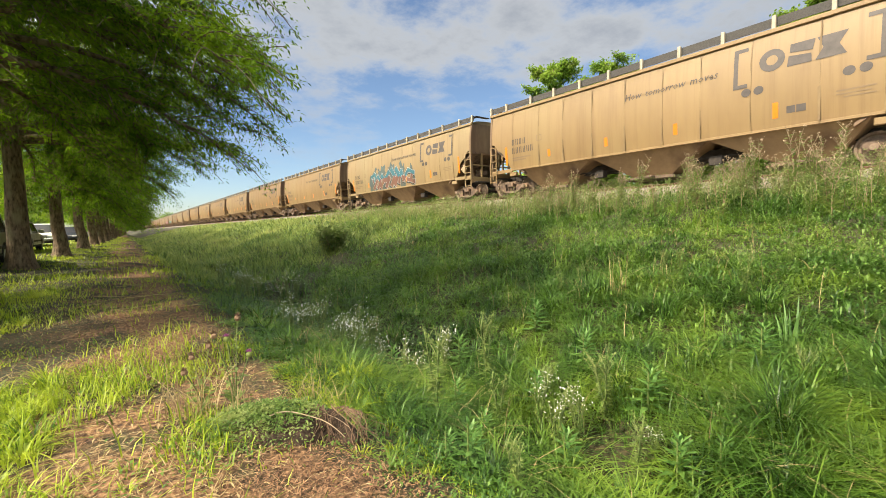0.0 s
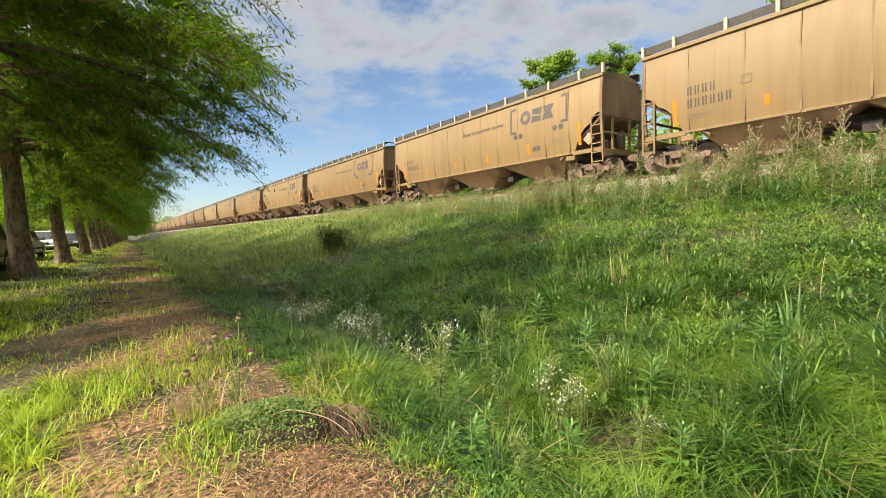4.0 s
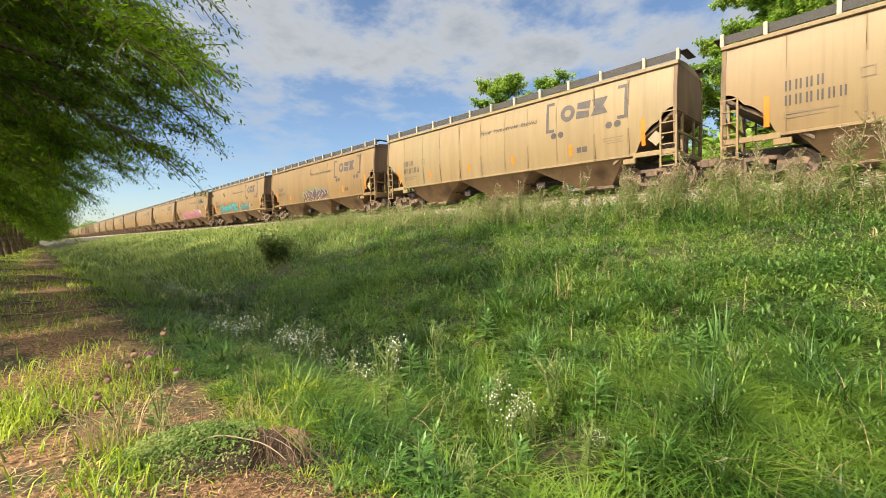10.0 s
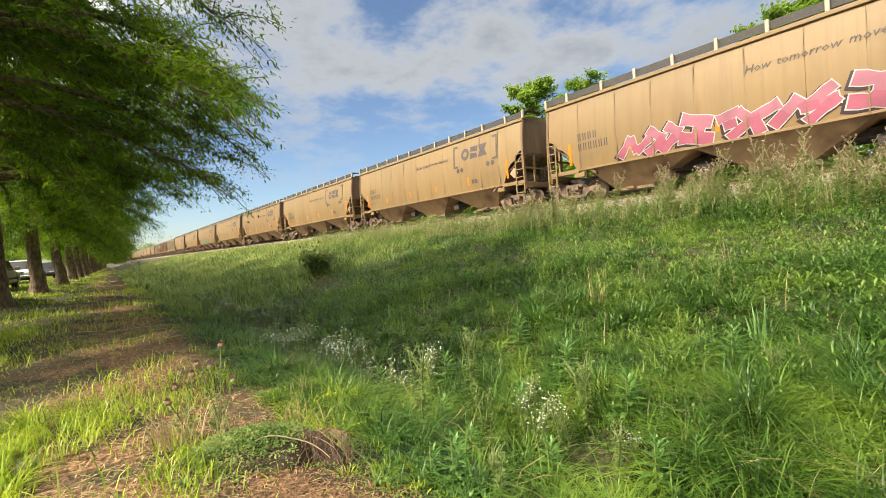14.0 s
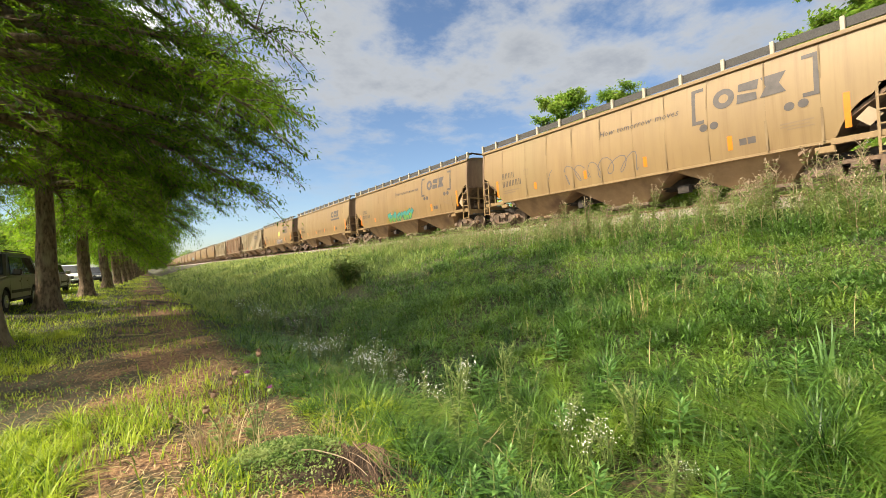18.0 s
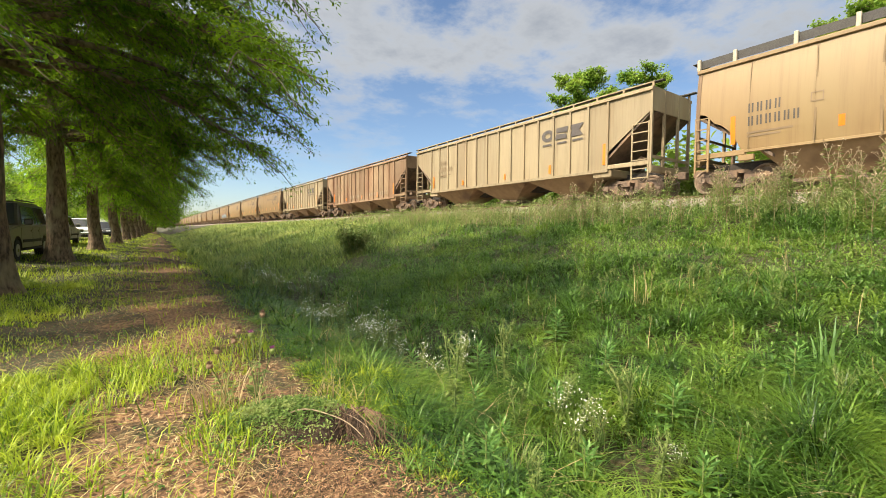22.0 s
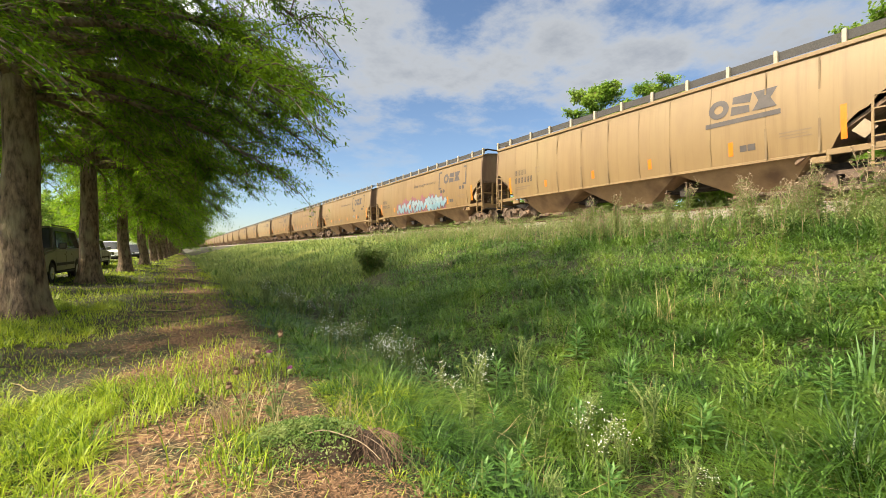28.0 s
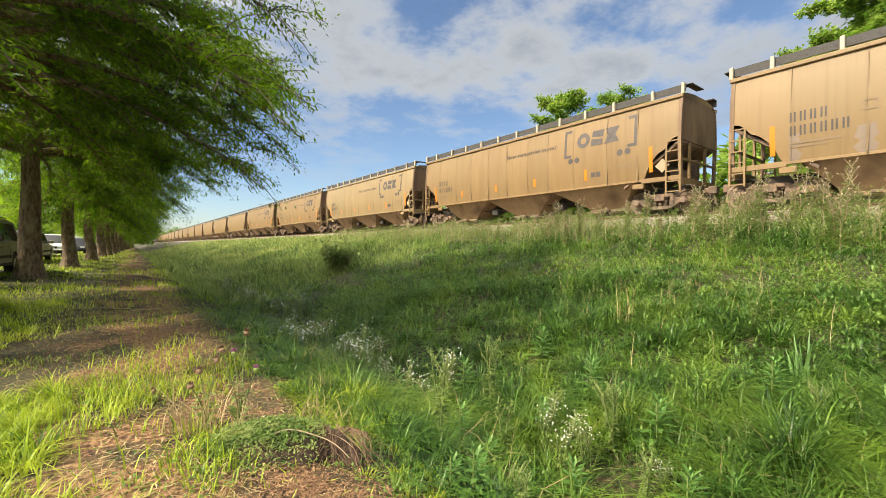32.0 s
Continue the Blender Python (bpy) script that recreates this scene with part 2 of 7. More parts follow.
M["rail"] = surface("rail", (0.10, 0.055, 0.035), (0.22, 0.13, 0.08), 7, 0.7, 0.5, 0.2)
M["rail_head"] = plain("rail_head", (0.45, 0.43, 0.40), 0.28, 1.0)
M["tan"] = surface("tan_paint", (0.190, 0.123, 0.052), (0.217, 0.144, 0.059), 1.6, 0.55, 0, 0.05, (1, 1, 0.25), (0.204, 0.142, 0.060), 0.55, (0.48, 0.72), 0.05, streak=0.5)
M["cream"] = surface("cream_paint", (0.211, 0.149, 0.071), (0.240, 0.174, 0.082), 1.6, 0.55, 0, 0.05, (1, 1, 0.25), (0.227, 0.173, 0.084), 0.55, (0.5, 0.75), 0.05, streak=0.5)
M["ochre"] = surface("ochre_paint", (0.173, 0.108, 0.042), (0.200, 0.129, 0.052), 1.6, 0.58, 0, 0.05, (1, 1, 0.25), (0.180, 0.120, 0.049), 0.5, (0.46, 0.7), 0.06, streak=0.5)
M["rusty"] = surface("rust_streaked_paint", (0.150, 0.090, 0.046), (0.285, 0.205, 0.120), 1.8, 0.78, 0, 0.12, (1, 1, 0.35), (0.160, 0.082, 0.040), 0.9, (0.42, 0.66), 0.22, streak=0.9)
M["old_cream"] = surface("old_cream_paint", (0.222, 0.176, 0.104), (0.264, 0.217, 0.130), 2.0, 0.68, 0, 0.08, (1, 1, 0.18), (0.226, 0.172, 0.098), 0.8, (0.46, 0.68), 0.13, streak=0.9)
M["grime"] = surface("grimy_steel", (0.07, 0.05, 0.038), (0.19, 0.135, 0.095), 5, 0.88, 0.1, 0.3, stain=(0.24, 0.155, 0.095), stain_scale=1.4)
M["hopper"] = surface("dusty_hopper_paint", (0.22, 0.145, 0.075), (0.30, 0.205, 0.11), 2, 0.8, 0, 0.1, stain=(0.13, 0.08, 0.045), stain_scale=0.8)
M["seam"] = surface("seam_grime", (0.125, 0.082, 0.038), (0.20, 0.138, 0.062), 3.0, 0.7, 0, 0.05, (1, 1, 0.5))
M["end_paint"] = surface("stained_end_paint", (0.13, 0.082, 0.045), (0.22, 0.155, 0.085), 2.5, 0.75, 0, 0.1, (1, 1, 0.3), (0.10, 0.055, 0.032), 1.1, (0.45, 0.7), 0.08, streak=0.6)
# paler than the car paint: the brackets' sunlit look is put into the colour
M["bracket"] = surface("bracket_paint", (0.28, 0.245, 0.18), (0.37, 0.33, 0.25), 8, 0.6, 0, 0.05)
M["dark"] = surface("dark_steel", (0.022, 0.02, 0.018), (0.06, 0.05, 0.042), 6, 0.9, 0.1, 0.2)
M["grating"] = surface("grating", (0.035, 0.034, 0.032), (0.085, 0.08, 0.074), 30, 0.8, 0.3, 0.4)
M["wheel"] = surface("wheel_steel", (0.12, 0.085, 0.06), (0.26, 0.19, 0.135), 5, 0.7, 0.3, 0.2)
M["orange"] = surface("orange_reflector", (0.58, 0.145, 0.004), (0.66, 0.18, 0.006), 5, 0.4, 0, 0.02)
M["mark"] = surface("mark_grey", (0.045, 0.038, 0.036), (0.078, 0.066, 0.058), 3, 0.65, 0, 0.03)
M["mark_dark"] = surface("mark_dark", (0.035, 0.03, 0.026), (0.07, 0.058, 0.048), 3, 0.65, 0, 0.03)
M["mark_faint"] = surface("mark_faint", (0.15, 0.105, 0.06), (0.19, 0.13, 0.07), 3, 0.65, 0, 0.03)
M["placard"] = surface("placard", (0.24, 0.18, 0.11), (0.31, 0.24, 0.15), 4, 0.6, 0, 0.02)
M["grey_patch"] = surface("grey_patch_paint", (0.15, 0.115, 0.085), (0.19, 0.145, 0.105), 1.8, 0.7, 0, 0.05, (1, 1, 0.3))
M["chalk"] = surface("faded_chalk", (0.17, 0.118, 0.07), (0.255, 0.195, 0.135), 9, 0.8, 0, 0.03)
M["herb"] = leafage("herb", (0.034, 0.101, 0.015), (0.151, 0.277, 0.042), (0.202, 0.311, 0.050), 1.4, 0.4)

# pale seeding grass, also brightened to lift the shade on the far bank
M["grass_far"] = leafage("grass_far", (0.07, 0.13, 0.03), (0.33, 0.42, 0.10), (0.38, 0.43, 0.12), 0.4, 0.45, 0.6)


# ---- mesh helpers ----
def fast_mesh(name, verts, faces, material):
    """A mesh from vertex and face arrays; every face has the same number of corners."""
    verts, faces = np.asarray(verts, np.float32).reshape(-1, 3), np.asarray(faces, np.int32)
    me, (n, k) = bpy.data.meshes.new(name), faces.shape
    me.vertices.add(len(verts))
    me.vertices.foreach_set("co", verts.ravel())
    me.loops.add(n * k)
    me.loops.foreach_set("vertex_index", faces.ravel())
    me.polygons.add(n)
    me.polygons.foreach_set("loop_start", np.arange(0, n * k, k, dtype=np.int32))
    me.update(calc_edges=True)
    me.materials.append(material)
    return me


def smooth(me):
    me.polygons.foreach_set("use_smooth", np.ones(len(me.polygons), bool))
    return me


def bm_mesh(name, bm, material, shade=False):
    me = bpy.data.meshes.new(name)
    bm.normal_update()
    bm.to_mesh(me)
    bm.free()
    me.materials.append(material)
    return smooth(me) if shade else me


def part(name, data, material, parent, label=""):
    """One mesh object under a thing or under a part."""
    me = bm_mesh(name, data, material) if isinstance(data, bmesh.types.BMesh) else data
    ob = new(name, me)
    ob.parent = parent
    if label:
        ob["label"] = label
    return ob


def box(bm, x0, x1, y0, y1, z0, z1, bevel=0.0):
    r = bmesh.ops.create_cube(bm, size=1, matrix=Matrix.Translation(((x0 + x1) / 2, (y0 + y1) / 2, (z0 + z1) / 2)) @ Matrix.Diagonal((x1 - x0, y1 - y0, z1 - z0, 1)))
    if bevel:
        edges = list({e for v in r["verts"] for e in v.link_edges})
        bmesh.ops.bevel(bm, geom=edges, offset=bevel, segments=1, affect="EDGES")
    return bm


def boxes(*rows, bevel=0.0):
    bm = bmesh.new()
    for r in rows:
        box(bm, *r, bevel=bevel)
    return bm


def rod(bm, a, b, r0, r1=None, n=6):
    a, b = Vector(a), Vector(b)
    d = b - a
    m = Matrix.Translation((a + b) / 2) @ d.to_track_quat("Z", "Y").to_matrix().to_4x4()
    bmesh.ops.create_cone(bm, cap_ends=True, segments=n, radius1=r0, radius2=r0 if r1 is None else r1, depth=d.length, matrix=m)
    return bm


def prism(bm, outline, x0, x1):
    """A plate of the given (y, z) outline between two x."""
    a = [bm.verts.new((x0, y, z)) for y, z in outline]
    b = [bm.verts.new((x1, y, z)) for y, z in outline]
    n = len(outline)
    bm.faces.new(a)
    bm.faces.new(b[::-1])
    for i in range(n):
        bm.faces.new((a[i], b[i], b[(i + 1) % n], a[(i + 1) % n]))
    bmesh.ops.recalc_face_normals(bm, faces=bm.faces)
    return bm


def tubes(rows, n=7):
    """Tapered tubes along paths: rows of (points, radii), as vertex and face arrays."""
    V, F, base = [], [], 0
    for pts, rad in rows:
        pts = np.asarray(pts, float)
        t = np.gradient(pts, axis=0)
        t /= np.linalg.norm(t, axis=1)[:, None] + 1e-9
        ref = np.array([0.31, 0.52, 0.1]) if abs(t[0, 2]) > 0.7 else np.array([0.02, 0.05, 1.0])
        a = np.cross(t, ref)
        a /= np.linalg.norm(a, axis=1)[:, None] + 1e-9
        b = np.cross(t, a)
        ang = np.linspace(0, 2 * np.pi, n, endpoint=False)
        ring = pts[:, None] + np.asarray(rad)[:, None, None] * (np.cos(ang)[None, :, None] * a[:, None] + np.sin(ang)[None, :, None] * b[:, None])
        V.append(ring.reshape(-1, 3))
        m = len(pts)
        i, j = np.meshgrid(np.arange(m - 1), np.arange(n), indexing="ij")
        F.append(np.stack([base + i * n + j, base + i * n + (j + 1) % n, base + (i + 1) * n + (j + 1) % n, base + (i + 1) * n + j], -1).reshape(-1, 4))
        base += m * n
    return np.concatenate(V), np.concatenate(F)


# ---- the lie of the land ----
LAND_X = np.array([-900, -60, -9, -4.5, -3, -1.8, -0.5, 0.8, 1.5, 2.2, 2.75, 3.2, 4.2, 6, 9, 12, 13.2, 14.2, 21, 24, 60, 900.0])
LAND_Z = np.array([-0.5, 0.1, 0.16, 0.2, 0.2, 0.09, 0.0, -0.02, -0.14, -0.42, -0.66, -0.6, -0.26, 0.24, 1.0, 1.8, 2.05, 2.15, 2.15, 1.7, 1.2, 0.8])
_wave = np.random.RandomState(4).rand(24, 4)


def land(x, y):
    """Height of the ground: path, ditch, bank and track bed, with small humps."""
    x, y = np.asarray(x, float), np.asarray(y, float)
    shift = 0.25 * np.sin(y * 0.35 + 0.6) + 0.12 * np.sin(y * 0.9)
    near = np.clip(1 - np.abs(x - 3) / 6, 0, 1)
    z = np.interp(x + shift * near, LAND_X, LAND_Z)
    z = 0.5 * z + 0.25 * np.interp(x + shift * near - 0.35, LAND_X, LAND_Z) + 0.25 * np.interp(x + shift * near + 0.35, LAND_X, LAND_Z)
    rough = sum(0.02 * (0.4 + w[3]) * np.sin(x * (0.5 + 3 * w[0]) + y * (3 * w[1] - 1.2) + 6.3 * w[2]) for w in _wave) * 0.6
    for hx, hy, hr in ((2.72, 5.1, 0.3), (3.05, 1.72, 0.26), (2.8, 7.4, 0.25)):
        z = z - 0.16 * np.exp(-((x - hx) ** 2 + (y - hy) ** 2) / hr ** 2)
    return z + rough * np.clip(1.6 - np.abs(x - 3) / 8, 0.15, 1) * (np.abs(x) < 13.5)


def graded(marks):
    out = []
    for a, b, step in marks:
        out += list(np.arange(a, b, step))
    return np.array(out + [marks[-1][1]])


gx = graded([(-900, -60, 140), (-60, -12, 4), (-12, -3, 0.6), (-3, 14.4, 0.14), (14.4, 26, 0.8), (26, 60, 4), (60, 900, 140)])
gy = graded([(-900, -60, 70), (-60, -6, 3), (-6, 14, 0.16), (14, 40, 0.5), (40, 140, 3), (140, 400, 20), (400, 2200, 150)])
GX, GY = np.meshgrid(gx, gy, indexing="ij")
GV = np.stack([GX, GY, land(GX, GY)], -1).reshape(-1, 3)
i, j = np.meshgrid(np.arange(len(gx) - 1), np.arange(len(gy) - 1), indexing="ij")
GF = np.stack([i * len(gy) + j, (i + 1) * len(gy) + j, (i + 1) * len(gy) + j + 1, i * len(gy) + j + 1], -1).reshape(-1, 4)


def soil_material():
    """Brown soil and dry litter on the trodden path, darker mould under the grass."""
    m = bpy.data.materials.new("soil")
    m.use_nodes = True
    nt = m.node_tree
    n, l, b = nt.nodes, nt.links, nt.nodes["Principled BSDF"]
    co = n.new("ShaderNodeTexCoord")
    fine, mid = n.new("ShaderNodeTexNoise"), n.new("ShaderNodeTexNoise")
    fine.inputs["Scale"].default_value, fine.inputs["Detail"].default_value = 26, 9
    mid.inputs["Scale"].default_value, mid.inputs["Detail"].default_value = 1.3, 5
    for t in (fine, mid):
        l.new(co.outputs["Object"], t.inputs["Vector"])
    path, green, mx = n.new("ShaderNodeValToRGB"), n.new("ShaderNodeValToRGB"), n.new("ShaderNodeMix")
    for r, stops in ((path, ((0.32, (0.045, 0.022, 0.011)), (0.47, (0.15, 0.080, 0.038)), (0.61, (0.30, 0.170, 0.080)), (0.77, (0.46, 0.30, 0.150)))),
                     (green, ((0.3, (0.016, 0.017, 0.007)), (0.52, (0.040, 0.040, 0.014)), (0.72, (0.085, 0.060, 0.028))))):
        while len(r.color_ramp.elements) < len(stops):
            r.color_ramp.elements.new(0.5)
        for e, (p, c) in zip(r.color_ramp.elements, stops):
            e.position, e.color = p, (*c, 1)
        l.new(fine.outputs[0], r.inputs[0])
    sep = n.new("ShaderNodeSeparateXYZ")
    l.new(co.outputs["Object"], sep.inputs[0])

    def step(source, lo, hi, a, c):
        mr = n.new("ShaderNodeMapRange")
        mr.interpolation_type = "SMOOTHSTEP"
        for k, v in zip((1, 2, 3, 4), (lo, hi, a, c)):
            mr.inputs[k].default_value = v
        l.new(source, mr.inputs[0])
        return mr.outputs[0]

    def mul(a, c):
        k = n.new("ShaderNodeMath")
        k.operation = "MULTIPLY"
        l.new(a, k.inputs[0])
        l.new(c, k.inputs[1])
        return k.outputs[0]
    wob = n.new("ShaderNodeMath")
    wob.operation = "MULTIPLY_ADD"
    l.new(mid.outputs[0], wob.inputs[0])
    wob.inputs[1].default_value = 2.4
    l.new(sep.outputs[0], wob.inputs[2])
    trod = mul(mul(step(wob.outputs[0], 0.2, 1.2, 0, 1), step(wob.outputs[0], 1.9, 2.6, 1, 0)), step(mid.outputs[0], 0.38, 0.54, 0.1, 1))
    mx.data_type = "RGBA"
    l.new(trod, mx.inputs[0])
    l.new(green.outputs[0], mx.inputs[6])
    l.new(path.outputs[0], mx.inputs[7])
    l.new(mx.outputs[2], b.inputs["Base Color"])
    b.inputs["Roughness"].default_value = 0.95
    bp = n.new("ShaderNodeBump")
    bp.inputs["Strength"].default_value, bp.inputs["Distance"].default_value = 0.9, 0.04
    l.new(fine.outputs[0], bp.inputs["Height"])
    l.new(bp.outputs[0], b.inputs["Normal"])
    return m


M["soil"] = soil_material()
tagged(new("ground", smooth(fast_mesh("ground", GV, GF, M["soil"]))), "grassy ground with a trodden dirt path, a ditch and a railway bank", "ground", kind="structure")

# ---- the railway ----
TRACK_X, RAIL_Z = 17.6, 2.71
by = graded([(-900, -40, 40), (-40, 60, 1.0), (60, 200, 5), (200, 2100, 100)])
bx = np.array([13.7, 14.2, 14.8, 15.4, 16.0, 17.6, 19.2, 19.9, 20.6, 21.3])
bz = np.array([2.02, 2.2, 2.36, 2.48, 2.53, 2.53, 2.53, 2.45, 2.25, 2.05])
BX, BY = np.meshgrid(bx, by, indexing="ij")
rs = np.random.RandomState(7)
BZ = bz[:, None] + rs.uniform(-0.025, 0.025, BX.shape)
BXX = BX + rs.uniform(-0.1, 0.1, BX.shape)
i, j = np.meshgrid(np.arange(len(bx) - 1), np.arange(len(by) - 1), indexing="ij")
BF = np.stack([i * len(by) + j, (i + 1) * len(by) + j, (i + 1) * len(by) + j + 1, i * len(by) + j + 1], -1).reshape(-1, 4)
tagged(new("ballast_bed", smooth(fast_mesh("ballast_bed", np.stack([BXX, BY, BZ], -1).reshape(-1, 3), BF, M["ballast"]))),
       "pale grey crushed stone ballast bed under the track", "ballast", kind="structure")

track = tagged(new("railway_track"), "rust-brown steel rails on dark wooden ties", "railway track", kind="structure")
for side in (-0.76, 0.76):
    x = TRACK_X + side
    part("rail", boxes((x - 0.07, x + 0.07, -900, 2100, 2.55, 2.57), (x - 0.012, x + 0.012, -900, 2100, 2.57, 2.67), (x - 0.036, x + 0.036, -900, 2100, 2.67, 2.706)), M["rail"], track)
    part("rail_head", boxes((x - 0.03, x + 0.03, -900, 2100, 2.706, 2.71)), M["rail_head"], track, "polished rail top")
tie_mesh = bm_mesh("tie", boxes((-1.3, 1.3, -0.115, 0.115, -0.16, 0.0), bevel=0.012), M["tie"])
for k in range(210):
    t = part("tie", tie_mesh, None, track)
    t.matrix_basis = pose(TRACK_X + rs.uniform(-0.04, 0.04), -14 + 0.53 * k + rs.uniform(-0.02, 0.02), 2.555, rz=rs.uniform(-1, 1))

# loose stones along the shoulder
n = 9000
sx, sy = rs.uniform(13.3, 16.6, n), rs.uniform(-4, 60, n)
sz = np.interp(sx, bx, bz) + 0.01
size = rs.uniform(0.018, 0.05, n)
octa = np.array([(1, 0, 0), (0, 1, 0), (-1, 0, 0), (0, -1, 0), (0, 0, 0.8), (0, 0, -0.6)])
SV = octa[None] * size[:, None, None] * rs.uniform(0.6, 1.4, (n, 6, 1)) + np.stack([sx, sy, sz], -1)[:, None]
SF = (np.array([(0, 1, 4), (1, 2, 4), (2, 3, 4), (3, 0, 4), (1, 0, 5), (2, 1, 5), (3, 2, 5), (0, 3, 5)])[None] + 6 * np.arange(n)[:, None, None]).reshape(-1, 3)
tagged(new("ballast_stones", fast_mesh("ballast_stones", SV.reshape(-1, 3), SF, M["stone"])), "loose pale crushed stones on the track shoulder", "stones", kind="stuff")


# ---- hopper cars: y runs along the track, z from the rail top, -x is the sunny side ----
def half(z):
    """Half width of the bowed body at a height."""
    t = min(max((z - 1.2) / 3.1, 0.0), 1.0)
    return 1.47 + 0.52 * t * (1 - t)


def slab(name, s0, s1, low, high, x, material, y_of, pillow=0.010, cols=6, rows=7, thick=0.05, bulge=0.13):
    """A side sheet between two stations, from low(s) to high, bowed outwards, with thickness. x: signed half width."""
    sgn = -1 if x < 0 else 1
    ss = np.linspace(s0, s1, cols)
    V, F = [], []
    for off in (0, thick):
        for s in ss:
            zs = np.linspace(low(s), high, rows)
            for z in zs:
                t = (z - 1.2) / 3.1
                out = bulge * 4 * t * (1 - t) + pillow * math.sin(math.pi * (s - s0) / (s1 - s0))
                V.append((sgn * (abs(x) + out - off), y_of(s), z))
    g = cols * rows
    for a in range(cols - 1):
        for b in range(rows - 1):
            q = [a * rows + b, (a + 1) * rows + b, (a + 1) * rows + b + 1, a * rows + b + 1]
            F += [q, [v + g for v in q[::-1]]]
    ring = [a * rows for a in range(cols)] + [(cols - 1) * rows + b for b in range(1, rows)] + [a * rows + rows - 1 for a in range(cols - 2, -1, -1)] + [b for b in range(rows - 2, 0, -1)]
    for a, b in zip(ring, ring[1:] + ring[:1]):
        F.append([a, a + g, b + g, b])
    bm = bmesh.new()
    vs = [bm.verts.new(v) for v in V]
    for f in F:
        bm.faces.new([vs[k] for k in f])
    bmesh.ops.recalc_face_normals(bm, faces=bm.faces)
    for f in bm.faces:
        f.smooth = abs(f.normal.x) > 0.8
    for e in bm.edges:
        if len(e.link_faces) == 2 and e.calc_face_angle(0) > 0.5:
            e.smooth = False
    return bm_mesh(name, bm, material)


def wheel_mesh():
    bm = bmesh.new()
    prof = [(0.0, -0.03), (0.11, -0.03), (0.16, 0.0), (0.36, 0.01), (0.40, -0.03), (0.455, -0.03), (0.46, 0.06), (0.485, 0.075), (0.485, 0.1), (0.40, 0.1), (0.36, 0.06), (0.0, 0.06)]
    n = 22
    rings = [[bm.verts.new((px, r * math.cos(2 * math.pi * k / n), r * math.sin(2 * math.pi * k / n))) for k in range(n)] for r, px in prof[1:-1]]
    for a, b in zip(rings, rings[1:]):
        for k in range(n):
            bm.faces.new((a[k], a[(k + 1) % n], b[(k + 1) % n], b[k]))
    bm.faces.new(rings[0])
    bm.faces.new(rings[-1][::-1])
    bmesh.ops.recalc_face_normals(bm, faces=bm.faces)
    return bm_mesh("wheel", bm, M["wheel"])


WHEEL = wheel_mesh()


def cast_frame(x):
    bm = bmesh.new()
    top = [(-1.15, 0.56), (-1.05, 0.64), (-0.7, 0.62), (-0.45, 0.78), (0.45, 0.78), (0.7, 0.62), (1.05, 0.64), (1.15, 0.56), (1.1, 0.42), (0.75, 0.42), (0.52, 0.26), (0.3, 0.18), (-0.3, 0.18), (-0.52, 0.26), (-0.75, 0.42), (-1.1, 0.42)]
    inner = [(-0.40, 0.66), (0.40, 0.66), (0.36, 0.30), (-0.36, 0.30)]
    a, b = x - 0.07, x + 0.07
    lo, li = [bm.verts.new((a, y, z)) for y, z in top], [bm.verts.new((a, y, z)) for y, z in inner]
    ho, hi = [bm.verts.new((b, y, z)) for y, z in top], [bm.verts.new((b, y, z)) for y, z in inner]
    for o, q in ((lo, li), (ho, hi)):
        for f in ([o[0], o[1], o[2], o[15]], [o[2], o[14], o[15]], [o[2], o[3], q[0], o[14]], [o[3], o[4], q[1], q[0]], [q[0], q[3], o[13], o[14]], [q[3], o[12], o[13]],
                  [q[3], q[2], o[11], o[12]], [q[2], o[10], o[11]], [q[2], q[1], o[9], o[10]], [q[1], o[4], o[5], o[9]], [o[5], o[8], o[9]], [o[5], o[6], o[7], o[8]]):
            bm.faces.new(f)
    for o, q in ((lo, ho), (li, hi)):
        m = len(o)
        for k in range(m):
            bm.faces.new((o[k], o[(k + 1) % m], q[(k + 1) % m], q[k]))
    bmesh.ops.recalc_face_normals(bm, faces=bm.faces)
    return bm


TRUCK_PARTS = {}


